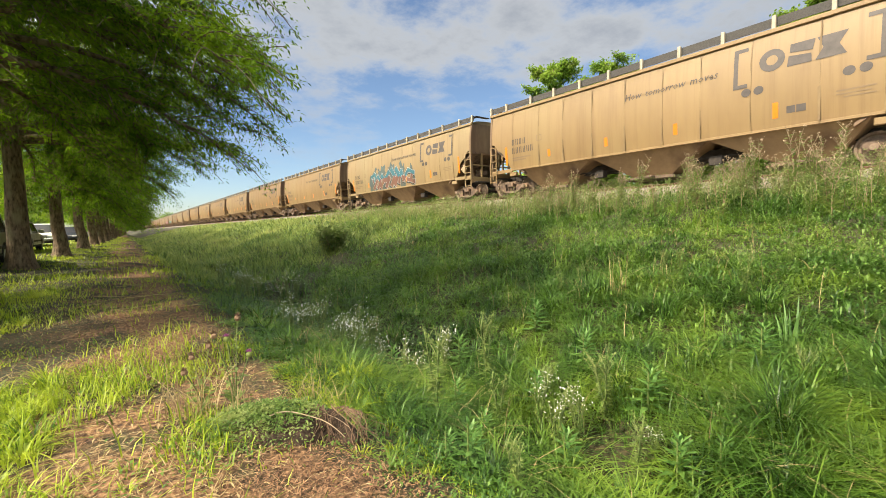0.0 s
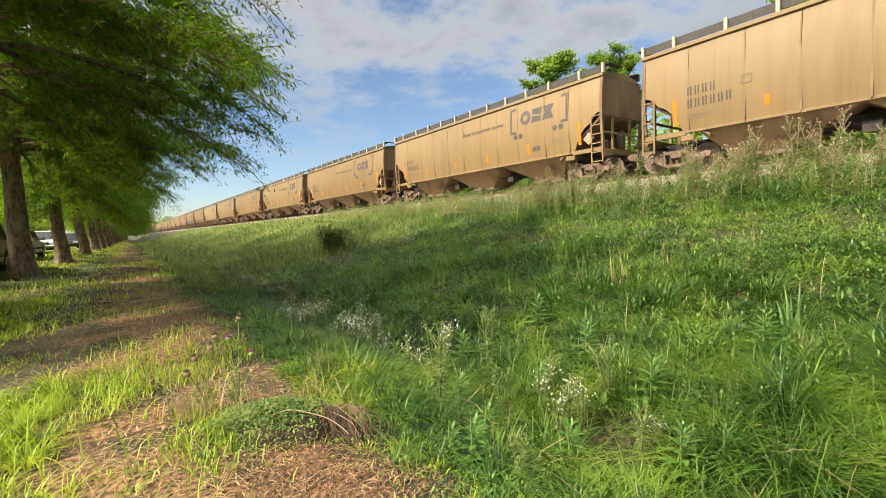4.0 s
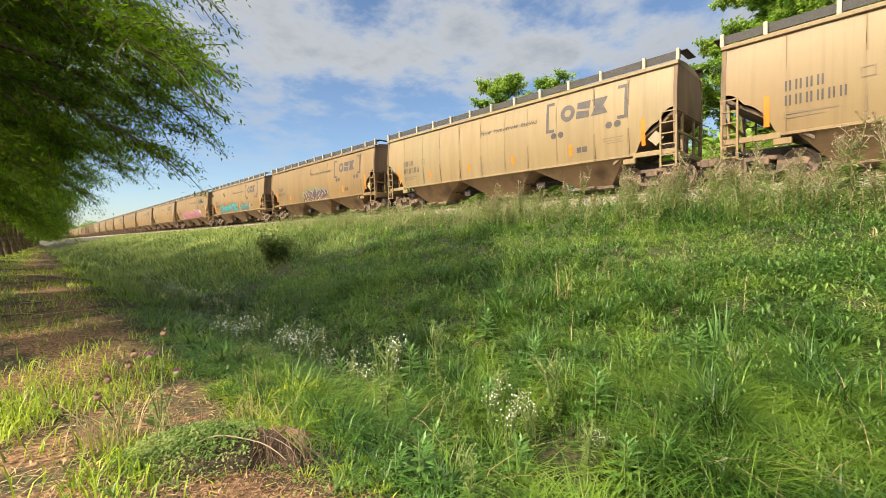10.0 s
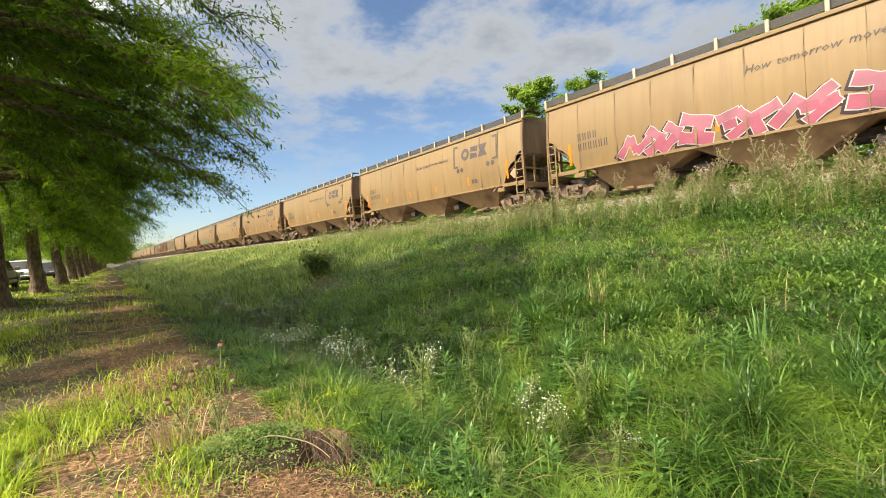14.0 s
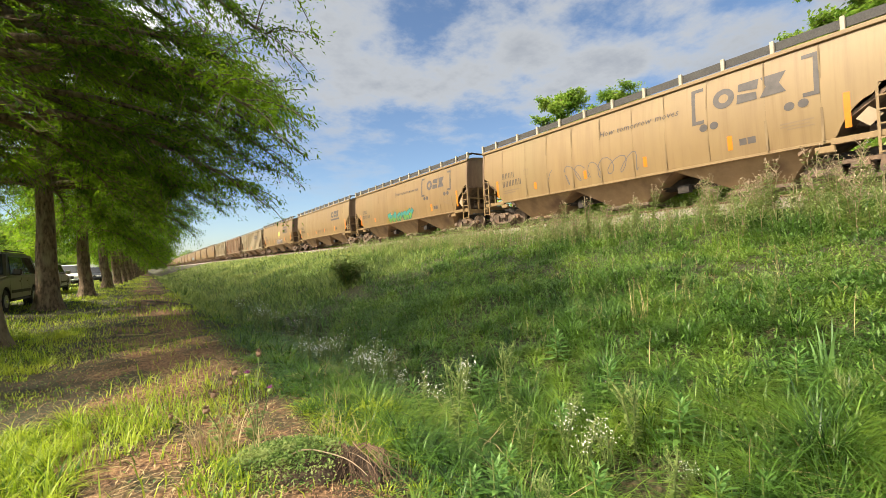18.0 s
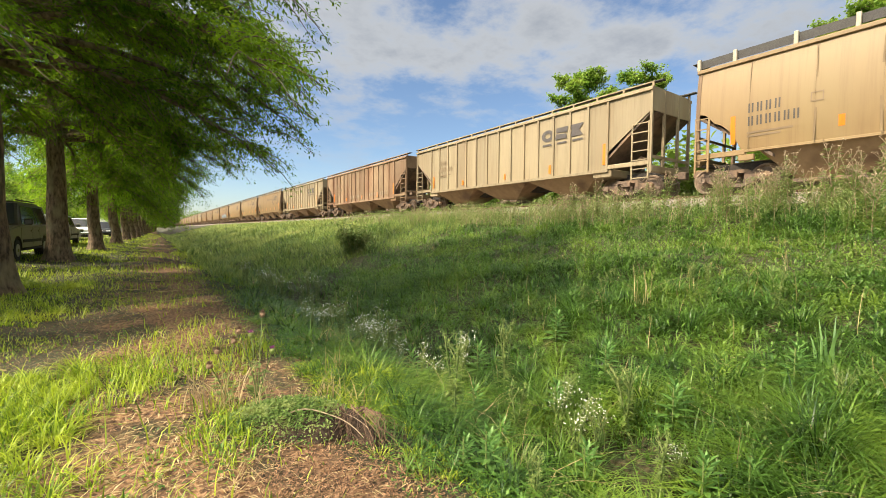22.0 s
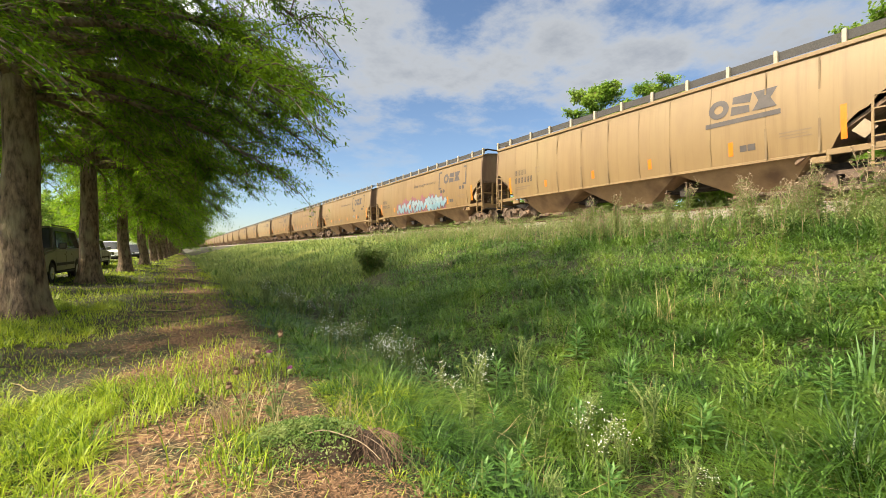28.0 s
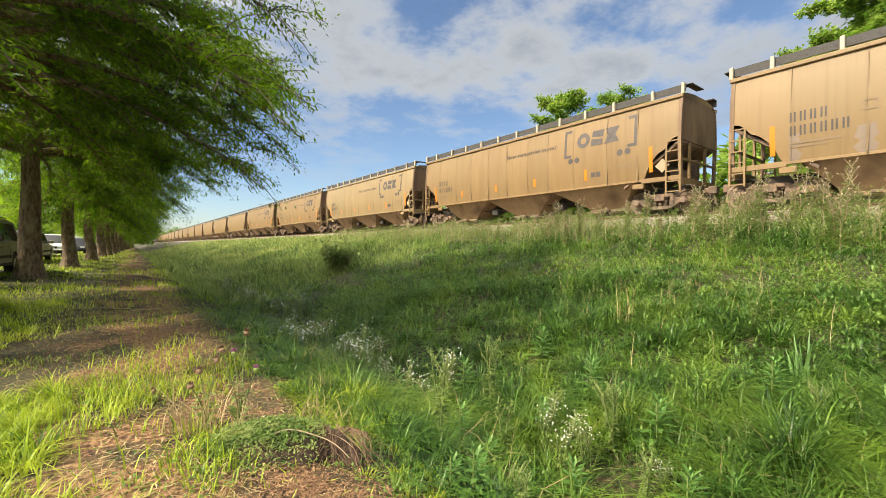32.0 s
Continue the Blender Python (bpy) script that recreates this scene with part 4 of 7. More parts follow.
def ribbed_hopper(paint):
    """An older flat-sided covered hopper with upright ribs and straight slanted ends."""
    L = 17.66
    y_of = lambda s: s - L / 2
    car = new("ribbed_hopper_car")
    cut = lambda s: float(np.interp(s, [0, 0.1, 1.95, 1.96, L - 1.96, L - 1.95, L - 0.1, L], [3.5, 3.4, 2.0, 1.28, 1.28, 2.0, 3.4, 3.5]))
    ribs = [0.06, 1.96] + [1.96 + (L - 3.92) * k / 14 for k in range(1, 14)] + [L - 1.96, L - 0.06]
    for a, b in zip(ribs, ribs[1:]):
        lo_ = (lambda s, a=a, b=b: max(cut(min(max(s, a + 0.02), b - 0.02)), 1.28))
        part("side_sheet", slab("side_sheet", a, b, lo_, 4.18, -1.50, paint, y_of, 0.01, 5, 6, 0.05, 0.0), None, car)
    part("far_side", slab("far_side", 1.96, L - 1.96, lambda s: 1.28, 4.18, 1.50, paint, y_of, 0, 4, 3, 0.05, 0), None, car)
    for s in ribs[1:-1]:
        part("side_rib", boxes((-1.58, -1.5, y_of(s) - 0.055, y_of(s) + 0.055, 1.28, 4.18), bevel=0.012), M["old_cream"] if paint == M["old_cream"] else paint, car)
    for s, t in ((0.06, 1), (L - 0.06, -1)):
        bm = bmesh.new()
        prism(bm, [(y_of(s), 3.5), (y_of(s + t * 2.6), 1.2), (y_of(s + t * 2.6), 1.1), (y_of(s), 3.36)], -1.46, 1.46)
        # dark colour again puts the shade of the open end into the sheet
        part("slope_sheet", bm, M["grime"], car)
        part("end_sheet", boxes((-1.48, 1.48, y_of(s) - 0.03, y_of(s) + 0.03, 3.4, 4.25)), paint, car)
        for x in (-1.5, -0.55, 0.55, 1.5):
            part("end_post", boxes((x - 0.05, x + 0.05, y_of(s) - 0.05, y_of(s) + 0.05, 0.95, 4.25)), paint, car)
        part("end_crossbar", boxes((-1.44, 1.44, y_of(s) - 0.04, y_of(s) + 0.04, 1.55, 1.66)), paint, car)
        a, b = sorted((y_of(s), y_of(s + t * 1.95)))
        part("end_sill", boxes((-1.56, -1.44, a, b, 1.28, 1.46), (1.44, 1.56, a, b, 1.28, 1.46), (-1.5, 1.5, y_of(s) - 0.08, y_of(s) + 0.08, 1.0, 1.25), bevel=0.012), paint, car)
        c0, c1 = sorted((y_of(s + t * 1.7), y_of(s + t * 2.6)))
        part("bolster_web", boxes((-1.5, 1.5, c0, c1, 0.95, 1.3), bevel=0.03), paint, car)
        coupler(car, y_of(s), -t)
        ladder(car, -1.56, y_of(s + t * 0.06), y_of(s + t * 0.75), 0.72, 3.0 if t > 0 else 2.8, 7, paint)
        bm = bmesh.new()
        rod(bm, (-0.6, y_of(s + t * 0.9), 1.6), (-0.05, y_of(s + t * 0.9), 1.6), 0.2, n=10)
        rod(bm, (0.3, y_of(s + t * 0.5), 1.3), (0.3, y_of(s + t * 0.5), 2.6), 0.05)
        part("brake_cylinder", bm, M["grime"], car)
        truck(car, y_of(s + t * 1.25))
    for sg in (-1, 1):
        a, b = sorted((sg * 1.46, sg * 1.60))
        part("top_rail", boxes((a, b, y_of(0), y_of(L), 4.16, 4.28), bevel=0.012), paint, car)
        part("side_sill", boxes((min(sg * 1.46, sg * 1.58), max(sg * 1.46, sg * 1.58), y_of(1.9), y_of(L - 1.9), 1.16, 1.3), bevel=0.012), paint, car)
        x0, x1 = sorted((sg * 1.2, sg * 1.44))
        part("running_board", boxes((x0, x1, y_of(-0.3), y_of(L + 0.3), 4.48, 4.52)), M["grating"], car)
        part("walkway_rail", boxes((min(sg * 1.44, sg * 1.47), max(sg * 1.44, sg * 1.47), y_of(0), y_of(L), 4.47, 4.52), *[(min(sg * 1.42, sg * 1.48), max(sg * 1.42, sg * 1.48), y_of(s) - 0.04, y_of(s) + 0.04, 4.28, 4.5) for s in np.linspace(0.05, L - 0.05, 15)]), paint, car)
    part("roof", boxes((-1.5, 1.5, y_of(0.05), y_of(L - 0.05), 4.2, 4.34)), paint, car)
    part("hatch_cover", boxes((-0.4, 0.4, y_of(0.8), y_of(L - 0.8), 4.34, 4.46), bevel=0.02), M["grating"], car)
    part("centre_sill", boxes((-0.3, 0.3, y_of(0.1), y_of(L - 0.1), 0.75, 1.12)), M["dark"], car)
    for top, bot in (((2.4, 6.7), (3.7, 4.9)), ((6.7, 11.0), (8.25, 9.45)), ((11.0, 15.2), (12.75, 13.95))):
        hopper_bay(car, top, bot, y_of, M["hopper"])
    reflectors(car, y_of, ((2.1, 1.5, 2.4), (5.1, 1.45, 1.85), (8.3, 1.45, 1.75), (12.1, 1.45, 1.75), (15.4, 1.5, 2.3)), lambda z: -1.52)
    x = -1.545
    if paint != M["rusty"]:
        blocks(car, y_of, 3.2, 5.65, 3.02, 3.56, x)
        for s in (3.5, 4.4, 5.3):
            plate_mark("emblem_bar", [rect(s - 0.28, s + 0.28, 2.80, 2.88)], x, M["mark"], car, y_of)
    numbers(car, y_of, 14.6, M["mark_faint"], x, 2.5)
    return tagged(car, "old flat-sided ribbed covered hopper car with slanted ends", "hopper car", "freight train cars")


# strokes of chunky abstract signs (bolts, hooks, wedges) in a unit cell: x and y of both ends
SIGNS = (((0.7, 1.0, 0.1, 0.45), (0.1, 0.45, 0.8, 0.55), (0.8, 0.55, 0.25, 0.0)),
         ((0.0, 0.2, 0.35, 0.95), (0.35, 0.95, 0.6, 0.3), (0.6, 0.3, 1.05, 0.75)),
         ((0.1, 0.75, 0.6, 1.0), (0.6, 1.0, 0.95, 0.5), (0.95, 0.5, 0.45, 0.05), (0.3, 0.5, 0.55, 0.55)),
         ((0.0, 0.0, 0.5, 0.5), (0.5, 0.5, 0.0, 0.95), (0.45, 0.1, 1.0, 0.6), (1.0, 0.6, 0.6, 1.0)),
         ((0.2, 0.0, 0.0, 0.6), (0.0, 0.6, 0.55, 0.9), (0.5, 0.2, 1.0, 0.9)),
         ((0.05, 0.35, 0.95, 0.15), (0.1, 0.9, 0.9, 0.65), (0.5, 0.2, 0.65, 0.75)))


def graffiti(car, y_of, s0, s1, z0, z1, colours, seed, letters=6, cloud=True, slant=0.12):
    """A sprayed piece: a haze of colour, a dark shadow, bright edges and two-tone chunky signs, in thin layers of paint."""
    r = np.random.RandomState(seed)
    haze, edge, low_, high_, shade = [surface("spray_paint", [v * 0.36 for v in c], [v * 0.50 for v in c], 3, 0.55, 0, 0.02, stain=[v * 0.30 for v in c], stain_scale=1.5) for c in colours]
    H, w = z1 - z0, (s1 - s0) / letters
    if cloud:
        n = 40
        top = [z1 + 0.10 * H * (math.sin(k * 0.9 + seed) + math.sin(k * 2.3)) - 0.5 * H * abs(2 * k / n - 1) ** 6 + 0.06 for k in range(n + 1)]
        plate_mark("spray_haze", [[(s0 - 0.2 + (s1 - s0 + 0.4) * k / n, z0), (s0 - 0.2 + (s1 - s0 + 0.4) * (k + 1) / n, z0), (s0 - 0.2 + (s1 - s0 + 0.4) * (k + 1) / n, top[k + 1]), (s0 - 0.2 + (s1 - s0 + 0.4) * k / n, top[k])] for k in range(n)],
                   -1.5925, haze, car, y_of, "sprayed haze behind the painted signs")["kind"] = "stuff"
    layers = {"shade": [], "edge": [], "low": [], "high": []}
    for k in range(letters):
        rise = 0.10 * math.sin(k * 1.7 + seed)
        sign = SIGNS[r.randint(len(SIGNS))]
        lw = min(w, H) * r.uniform(0.13, 0.2)

        def strokes(grow, ds, dz, share=(0.0, 1.0)):
            rows_ = []
            for x0, y0, x1, y1 in sign:
                y0, y1 = min(max(y0, 0.08), 0.9), min(max(y1, 0.08), 0.9)
                p = [(s1 - w * (k + u) - slant * v * w + ds, z0 + H * (0.06 + (0.80 + rise) * v) + dz) for u, v in ((x0, y0), (x1, y1))]
                d = (p[1][0] - p[0][0], p[1][1] - p[0][1])
                l = math.hypot(*d) + 1e-6
                ux, uz = d[0] / l, d[1] / l
                e, g = lw * 0.25 + grow, lw + grow
                m_ = []
                for q_ in np.linspace(0, 1, 5):
                    c0, c1 = p[0][0] + d[0] * q_ + ux * e * (2 * q_ - 1), p[0][1] + d[1] * q_ + uz * e * (2 * q_ - 1)
                    g2 = g * (0.82 + 0.36 * abs(q_ - 0.5) + 0.1 * math.sin(9 * q_ + k))
                    m_.append(((c0 - uz * g2, c1 + ux * g2), (c0 + uz * g2, c1 - ux * g2)))
                for A, B in zip(m_, m_[1:]):
                    mid_ = (A[0][1] + B[1][1]) / 2 - z0
                    if share[0] * H <= mid_ < share[1] * H:
                        rows_.append([(a_, max(b_, z0 - 0.03)) for a_, b_ in (A[0], B[0], B[1], A[1])])
            return rows_
        layers["shade"] += strokes(0.07, 0.05, -0.05, (-9, 9))
        layers["edge"] += strokes(0.035, 0, 0, (-9, 9))
        layers["low"] += strokes(0.0, 0, 0, (-9, 0.5))
        layers["high"] += strokes(0.0, 0, 0, (0.5, 9))
    for x, key, mat_ in ((-1.5935, "shade", shade), (-1.600, "edge", edge), (-1.607, "low", low_), (-1.607, "high", high_)):
        if layers[key]:
            plate_mark("spray_shape", [q_ for q_ in layers[key]], x, mat_, car, y_of, "sprayed chunky graffiti signs")["kind"] = "stuff"


def scrawl(car, y_of, s0, s1, z0, z1, colour, seed, x=-1.593, n=8, wide=0.016):
    """A thin tag: one looping line of spray paint that spells nothing."""
    r = np.random.RandomState(seed)
    u = np.linspace(0, 1, n * 9 + 1)
    w, phase = (s1 - s0) / n, 2 * math.pi * n * u
    lift = np.interp(u, np.linspace(0, 1, n + 1), r.uniform(0.55, 1.0, n + 1))
    ss = s1 - (s1 - s0) * u + np.interp(u, np.linspace(0, 1, n + 1), r.uniform(0.1, 0.55, n + 1)) * w * np.cos(phase)
    zs = z0 + (z1 - z0) * (0.5 + 0.5 * lift * np.sin(phase + 0.8 * np.sin(5 * u)))
    out = []
    for a, b, c2, d in zip(ss, zs, ss[1:], zs[1:]):
        l = math.hypot(c2 - a, d - b) + 1e-6
        nx, nz = -(d - b) / l * wide, (c2 - a) / l * wide
        out.append([(a + nx, b + nz), (c2 + nx, d + nz), (c2 - nx, d - nz), (a - nx, b - nz)])
    plate_mark("spray_tag", out, x, plain("tag_paint", colour, 0.6), car, y_of, "thin sprayed tag")["kind"] = "stuff"


# ---- the train ----
PITCH, PITCH_OLD, LEAD = 17.92, 19.08, 16.46
RIBBED = {20: "old_cream", 21: "rusty", 22: "old_cream"}
BAR = (18, 19, 25)
PAINT = {1: "cream", 2: "tan", 3: "ochre", 5: "ochre", 7: "ochre", 9: "cream", 10: "ochre", 12: "ochre", 15: "ochre", 17: "ochre", 23: "ochre", 25: "cream", 26: "ochre", 28: "ochre", 29: "ochre", 30: "cream"}


def run(t):
    """How far the train has come after t seconds, in metres."""
    return 15.5103436 * t + 0.0148424 * t * t + 0.000140972 * t ** 3 - 0.0995


templates, CARS = {}, []
for key in ("tan", "cream", "ochre"):
    templates[key] = smooth_hopper(M[key], "bracket")
templates["bar"] = smooth_hopper(M["tan"], "bar")
for key in ("old_cream", "rusty"):
    templates["ribbed_" + key] = ribbed_hopper(M[key])
# the tail of the train never comes near: its cars go without their smallest parts
templates["tail"] = smooth_hopper(M["tan"], "bracket")
SMALL = ("weld_seam", "board_bracket", "reflector", "ladder", "rung", "placard", "small_print", "data_", "number", "slogan", "dot_mark", "bracket_mark", "emblem", "jack_pad", "brake", "crossover", "end_brace", "coupler", "hopper_gate", "gate", "outlet")
doomed = [o for o in templates["tail"].children_recursive if o.name.split(".")[0].startswith(SMALL) or (o.parent is not None and o.parent.name.split(".")[0].startswith(SMALL))]
for ob in doomed:
    bpy.data.objects.remove(ob)
used, far_end = set(), LEAD - 2 * PITCH
for k in range(-1, 50):
    length = 17.66 if k in RIBBED else 16.55
    pitch_ = PITCH_OLD if k in RIBBED else PITCH
    far_end += pitch_
    key = "tail" if k >= 33 else "ribbed_" + RIBBED[k] if k in RIBBED else "bar" if k in BAR else PAINT.get(k, "tan")
    base = templates[key]
    car = base if key not in used else copy_thing(base, Matrix())
    used.add(key)
    drift = float(np.interp(k, [0, 3, 5, 8, 9, 10, 12, 14, 15, 16, 18, 19, 22, 25, 27, 28, 30], [-0.1, 0.05, 0.3, 0.26, 0.02, -0.1, 0.3, 0.0, -0.25, -0.45, -0.65, 0.15, 0.5, 0.2, 0, -0.2, -0.2]))
    CARS.append((k, car, far_end + drift - length / 2, length))


def car_at(k):
    return next((c, (lambda s, L=L: s - L / 2)) for q, c, _, L in CARS if q == k)


# sprayed pieces and tags
DARK_, PALE_ = (0.035, 0.03, 0.035), (0.80, 0.80, 0.76)
c, yo = car_at(1)
graffiti(c, yo, 5.9, 12.2, 1.30, 2.95, [(0.14, 0.20, 0.19), PALE_, (0.36, 0.17, 0.12), (0.06, 0.28, 0.36), (0.06, 0.07, 0.07)], 3)
c, yo = car_at(10)
graffiti(c, yo, 6.4, 10.2, 1.32, 2.3, [(0.30, 0.34, 0.14), PALE_, (0.20, 0.09, 0.08), (0.14, 0.10, 0.14), DARK_], 5, letters=5)
c, yo = car_at(11)
graffiti(c, yo, 7.4, 13.3, 1.28, 2.5, [(0.60, 0.20, 0.04), (0.03, 0.10, 0.20), (0.04, 0.46, 0.48), (0.10, 0.56, 0.52), (0.62, 0.25, 0.05)], 8, letters=7)
graffiti(c, yo, 4.2, 6.6, 1.32, 2.25, [(0.60, 0.22, 0.05), (0.03, 0.10, 0.20), (0.04, 0.46, 0.48), (0.10, 0.56, 0.52), (0.62, 0.25, 0.05)], 9, letters=4)
c, yo = car_at(12)
graffiti(c, yo, 3.4, 13.1, 1.26, 2.5, [(0.22, 0.24, 0.10), PALE_, (0.66, 0.17, 0.27), (0.66, 0.24, 0.33), (0.05, 0.02, 0.03)], 11, letters=9, cloud=False)
c, yo = car_at(17)
graffiti(c, yo, 6.6, 10.4, 1.36, 2.15, [(0.44, 0.30, 0.05), (0.03, 0.20, 0.18), (0.20, 0.48, 0.08), (0.07, 0.44, 0.40), (0.10, 0.22, 0.14)], 13, letters=5)
c, yo = car_at(26)
graffiti(c, yo, 4.4, 12.0, 1.30, 2.45, [(0.46, 0.17, 0.20), (0.24, 0.36, 0.46), (0.36, 0.62, 0.74), (0.50, 0.66, 0.72), (0.30, 0.10, 0.14)], 17, letters=8)
GREY_ = (0.13, 0.12, 0.11)
for k, a, b, z0, z1, colour, seed, n in ((27, 8.0, 13.0, 1.5, 1.85, GREY_, 21, 16), (27, 4.6, 5.5, 1.75, 2.15, (0.10, 0.24, 0.42), 22, 3), (27, 2.2, 4.2, 1.85, 2.4, GREY_, 34, 4),
                                        (16, 7.2, 11.6, 1.5, 2.5, (0.09, 0.08, 0.08), 23, 8), (18, 8.2, 9.3, 1.6, 2.05, (0.10, 0.08, 0.06), 24, 4), (18, 6.2, 7.6, 1.7, 2.05, (0.10, 0.08, 0.06), 25, 6),
                                        (8, 7.4, 9.6, 1.5, 1.95, (0.20, 0.14, 0.10), 26, 6), (9, 7.6, 9.6, 1.5, 2.05, (0.20, 0.16, 0.11), 27, 6)):
    c, yo = car_at(k)
    scrawl(c, yo, a, b, z0, z1, colour, seed, n=n)
c, yo = car_at(21)
for a, b in ((2.9, 4.3), (4.8, 6.7), (8.6, 9.7), (10.2, 11.1)):
    for q in np.arange(a, b, 0.34):
        plate_mark("chalk_bar", [rect(q, q + 0.2, 1.60, 1.90)], -1.545, M["chalk"], c, yo, "faded pale writing bar")
c, yo = car_at(19)
graffiti(c, yo, 5.4, 8.4, 1.32, 2.1, [(0.36, 0.33, 0.36), (0.10, 0.09, 0.10), (0.50, 0.46, 0.52), (0.66, 0.62, 0.62), (0.16, 0.12, 0.12)], 19, letters=5, cloud=False)
plate_mark("round_emblem", [disc(6.8, 2.75, 0.72, 28)], -1.591, plain("emblem_brown", (0.13, 0.09, 0.05), 0.6), c, yo, "dark brown round emblem")
plate_mark("emblem_ring", [disc(6.8, 2.75, 0.58, 24)], -1.595, plain("emblem_tan", (0.40, 0.33, 0.16), 0.6), c, yo)
plate_mark("emblem_cob", [disc(6.75, 2.85, 0.26, 16), [(6.5, 2.5), (7.3, 2.45), (7.0, 2.85), (6.6, 2.95)]], -1.599, plain("emblem_yellow", (0.66, 0.46, 0.05), 0.6), c, yo)
# the half-repainted car
c, yo = car_at(28)
edge = [(0.9 + k * 0.5, 2.15 + 0.05 * math.sin(k * 1.7) + (0.25 if k < 8 else 0)) for k in range(29)]
plate_mark("grey_overpaint", [[(edge[1][0], 1.3), (edge[-1][0], 1.3)] + edge[:0:-1]], -1.591, M["grey_patch"], c, yo, "grey overpainted lower side")
scrawl(c, yo, 4.4, 7.0, 1.9, 2.3, (0.13, 0.10, 0.09), 33, -1.597, 7)


# ---- grass and weeds ----
def leaf_fan(P, yaw, pitch, length, width):
    """Pointed leaves as folded diamonds."""
    d = np.stack([np.cos(yaw) * np.cos(pitch), np.sin(yaw) * np.cos(pitch), np.sin(pitch)], -1)
    s = np.stack([-np.sin(yaw), np.cos(yaw), np.zeros_like(yaw)], -1)
    L, W = length[:, None], width[:, None]
    drop = np.array([0, 0, 1.0])
    V = np.stack([P, P + d * L * 0.45 + s * W * 0.5 + drop * W * 0.12, P + d * L - drop * L * 0.12, P + d * L * 0.45 - s * W * 0.5 + drop * W * 0.12], 1)
    return V.reshape(-1, 3), np.arange(4 * len(P)).reshape(-1, 4)


def blades(P, length, width, yaw, bend, segs, name, material, label, droop=0.45):
    """Arching tapered blades, one strip each."""
    n = len(P)
    t = np.linspace(0, 1, segs + 1)
    out = (bend * length)[:, None] * t[None] ** 2
    up = length[:, None] * (t[None] - droop * np.minimum(bend, 1.3)[:, None] * t[None] ** 2.2)
    dx, dy = np.cos(yaw)[:, None], np.sin(yaw)[:, None]
    C = np.stack([P[:, 0:1] + dx * out, P[:, 1:2] + dy * out, P[:, 2:3] + up], -1)
    half = 0.5 * width[:, None] * (1 - 0.9 * t[None] ** 1.5)
    W = np.stack([-dy * half, dx * half, np.zeros_like(half)], -1)
    V = np.stack([C - W, C + W], 2).reshape(-1, 3)
    base = (np.arange(n) * (segs + 1) * 2)[:, None] + np.arange(segs)[None] * 2
    F = np.stack([base, base + 1, base + 3, base + 2], -1).reshape(-1, 4)
    return tagged(new(name, smooth(fast_mesh(name, V, F, material))), label, "grass", kind="stuff")


def clumpy(r, x, y, seed, scale):
    """0 to 1: how thick the growth is at a place."""
    w = np.random.RandomState(seed).uniform(-1, 1, (10, 4))
    v = sum(np.sin(scale * (a * x * 2 + b * y * 2) + 6 * c_) for a, b, c_, d in w)
    return 0.5 + 0.5 * np.tanh(v * 0.5)


def sow(r, n, x0, x1, y0, y1):
    return r.uniform(x0, x1, n), r.uniform(y0, y1, n)


def lean_yaw(r, n):
    return r.uniform(0, 2 * np.pi, n)


r = np.random.RandomState(21)
# short turf on the path side
x, y = sow(r, 260000, -5.0, 1.9, -0.4, 15)
near = 1 / (1 + ((x - 0.5) ** 2 + y ** 2) / 26)
bare = np.exp(-((x + 0.05) / 1.05) ** 4) * np.clip((y - 4.3) / 0.9, 0, 1) * (0.72 + 0.3 * clumpy(r, x, y, 77, 0.8))
bare = np.maximum(bare, np.exp(-(((x + 0.05) / 0.62) ** 2 + ((y - 3.2) / 0.9) ** 2)) * (0.45 + 0.7 * clumpy(r, x, y, 78, 2.6)))
bare = np.maximum(bare, np.exp(-(((x - 0.55) / 0.5) ** 2 + ((y - 2.1) / 0.65) ** 2)) * 1.2)
thick = np.clip((clumpy(r, x, y, 5, 1.7) + 0.35 * clumpy(r, x, y, 55, 5.0) - 0.70) * 3.0, 0, 1) * np.clip(1.25 - y / 30, 0, 1)
thick = np.maximum(thick, np.clip((-x - 1.3) / 0.8, 0, 1) * 0.5 * (y < 8) + np.clip((-x - 0.6) / 0.8, 0, 1) * 0.9 * (y >= 8))
keep = (r.rand(len(x)) < near * thick * 1.0 * (1 - np.clip(bare, 0, 1)) + 0.03 * near)
x, y = x[keep], y[keep]
L = r.uniform(0.05, 0.14, len(x)) * (0.6 + 1.2 * clumpy(r, x, y, 6, 0.9) ** 2)
blades(np.stack([x, y, land(x, y) - 0.01], -1), L, r.uniform(0.007, 0.014, len(x)), lean_yaw(r, len(x)), r.uniform(0.2, 1.1, len(x)), 2, "turf_near", M["grass_short"], "short bright green turf beside the path")
x, y = sow(r, 170000, -14, 2.6, 8, 100)
keep = r.rand(len(x)) < np.clip(16 / y, 0, 1) * np.clip((x + 16) / 12, 0.2, 1) * (0.3 + clumpy(r, x, y, 5, 1.0)) * (1 - 0.97 * np.exp(-((x - 0.2 - 0.012 * y) / 0.95) ** 2) * np.clip(0.35 + 1.3 * clumpy(r, x, y, 15, 0.7), 0, 1))
x, y = x[keep], y[keep]
blades(np.stack([x, y, land(x, y) - 0.01], -1), r.uniform(0.06, 0.2, len(x)) * (0.6 + 0.9 * clumpy(r, x, y, 16, 0.9)), r.uniform(0.0009, 0.0017, len(x)) * np.clip(y, 9, 45), lean_yaw(r, len(x)), r.uniform(0.2, 0.9, len(x)), 1, "turf_far", M["grass_short"], "short green turf under the trees")
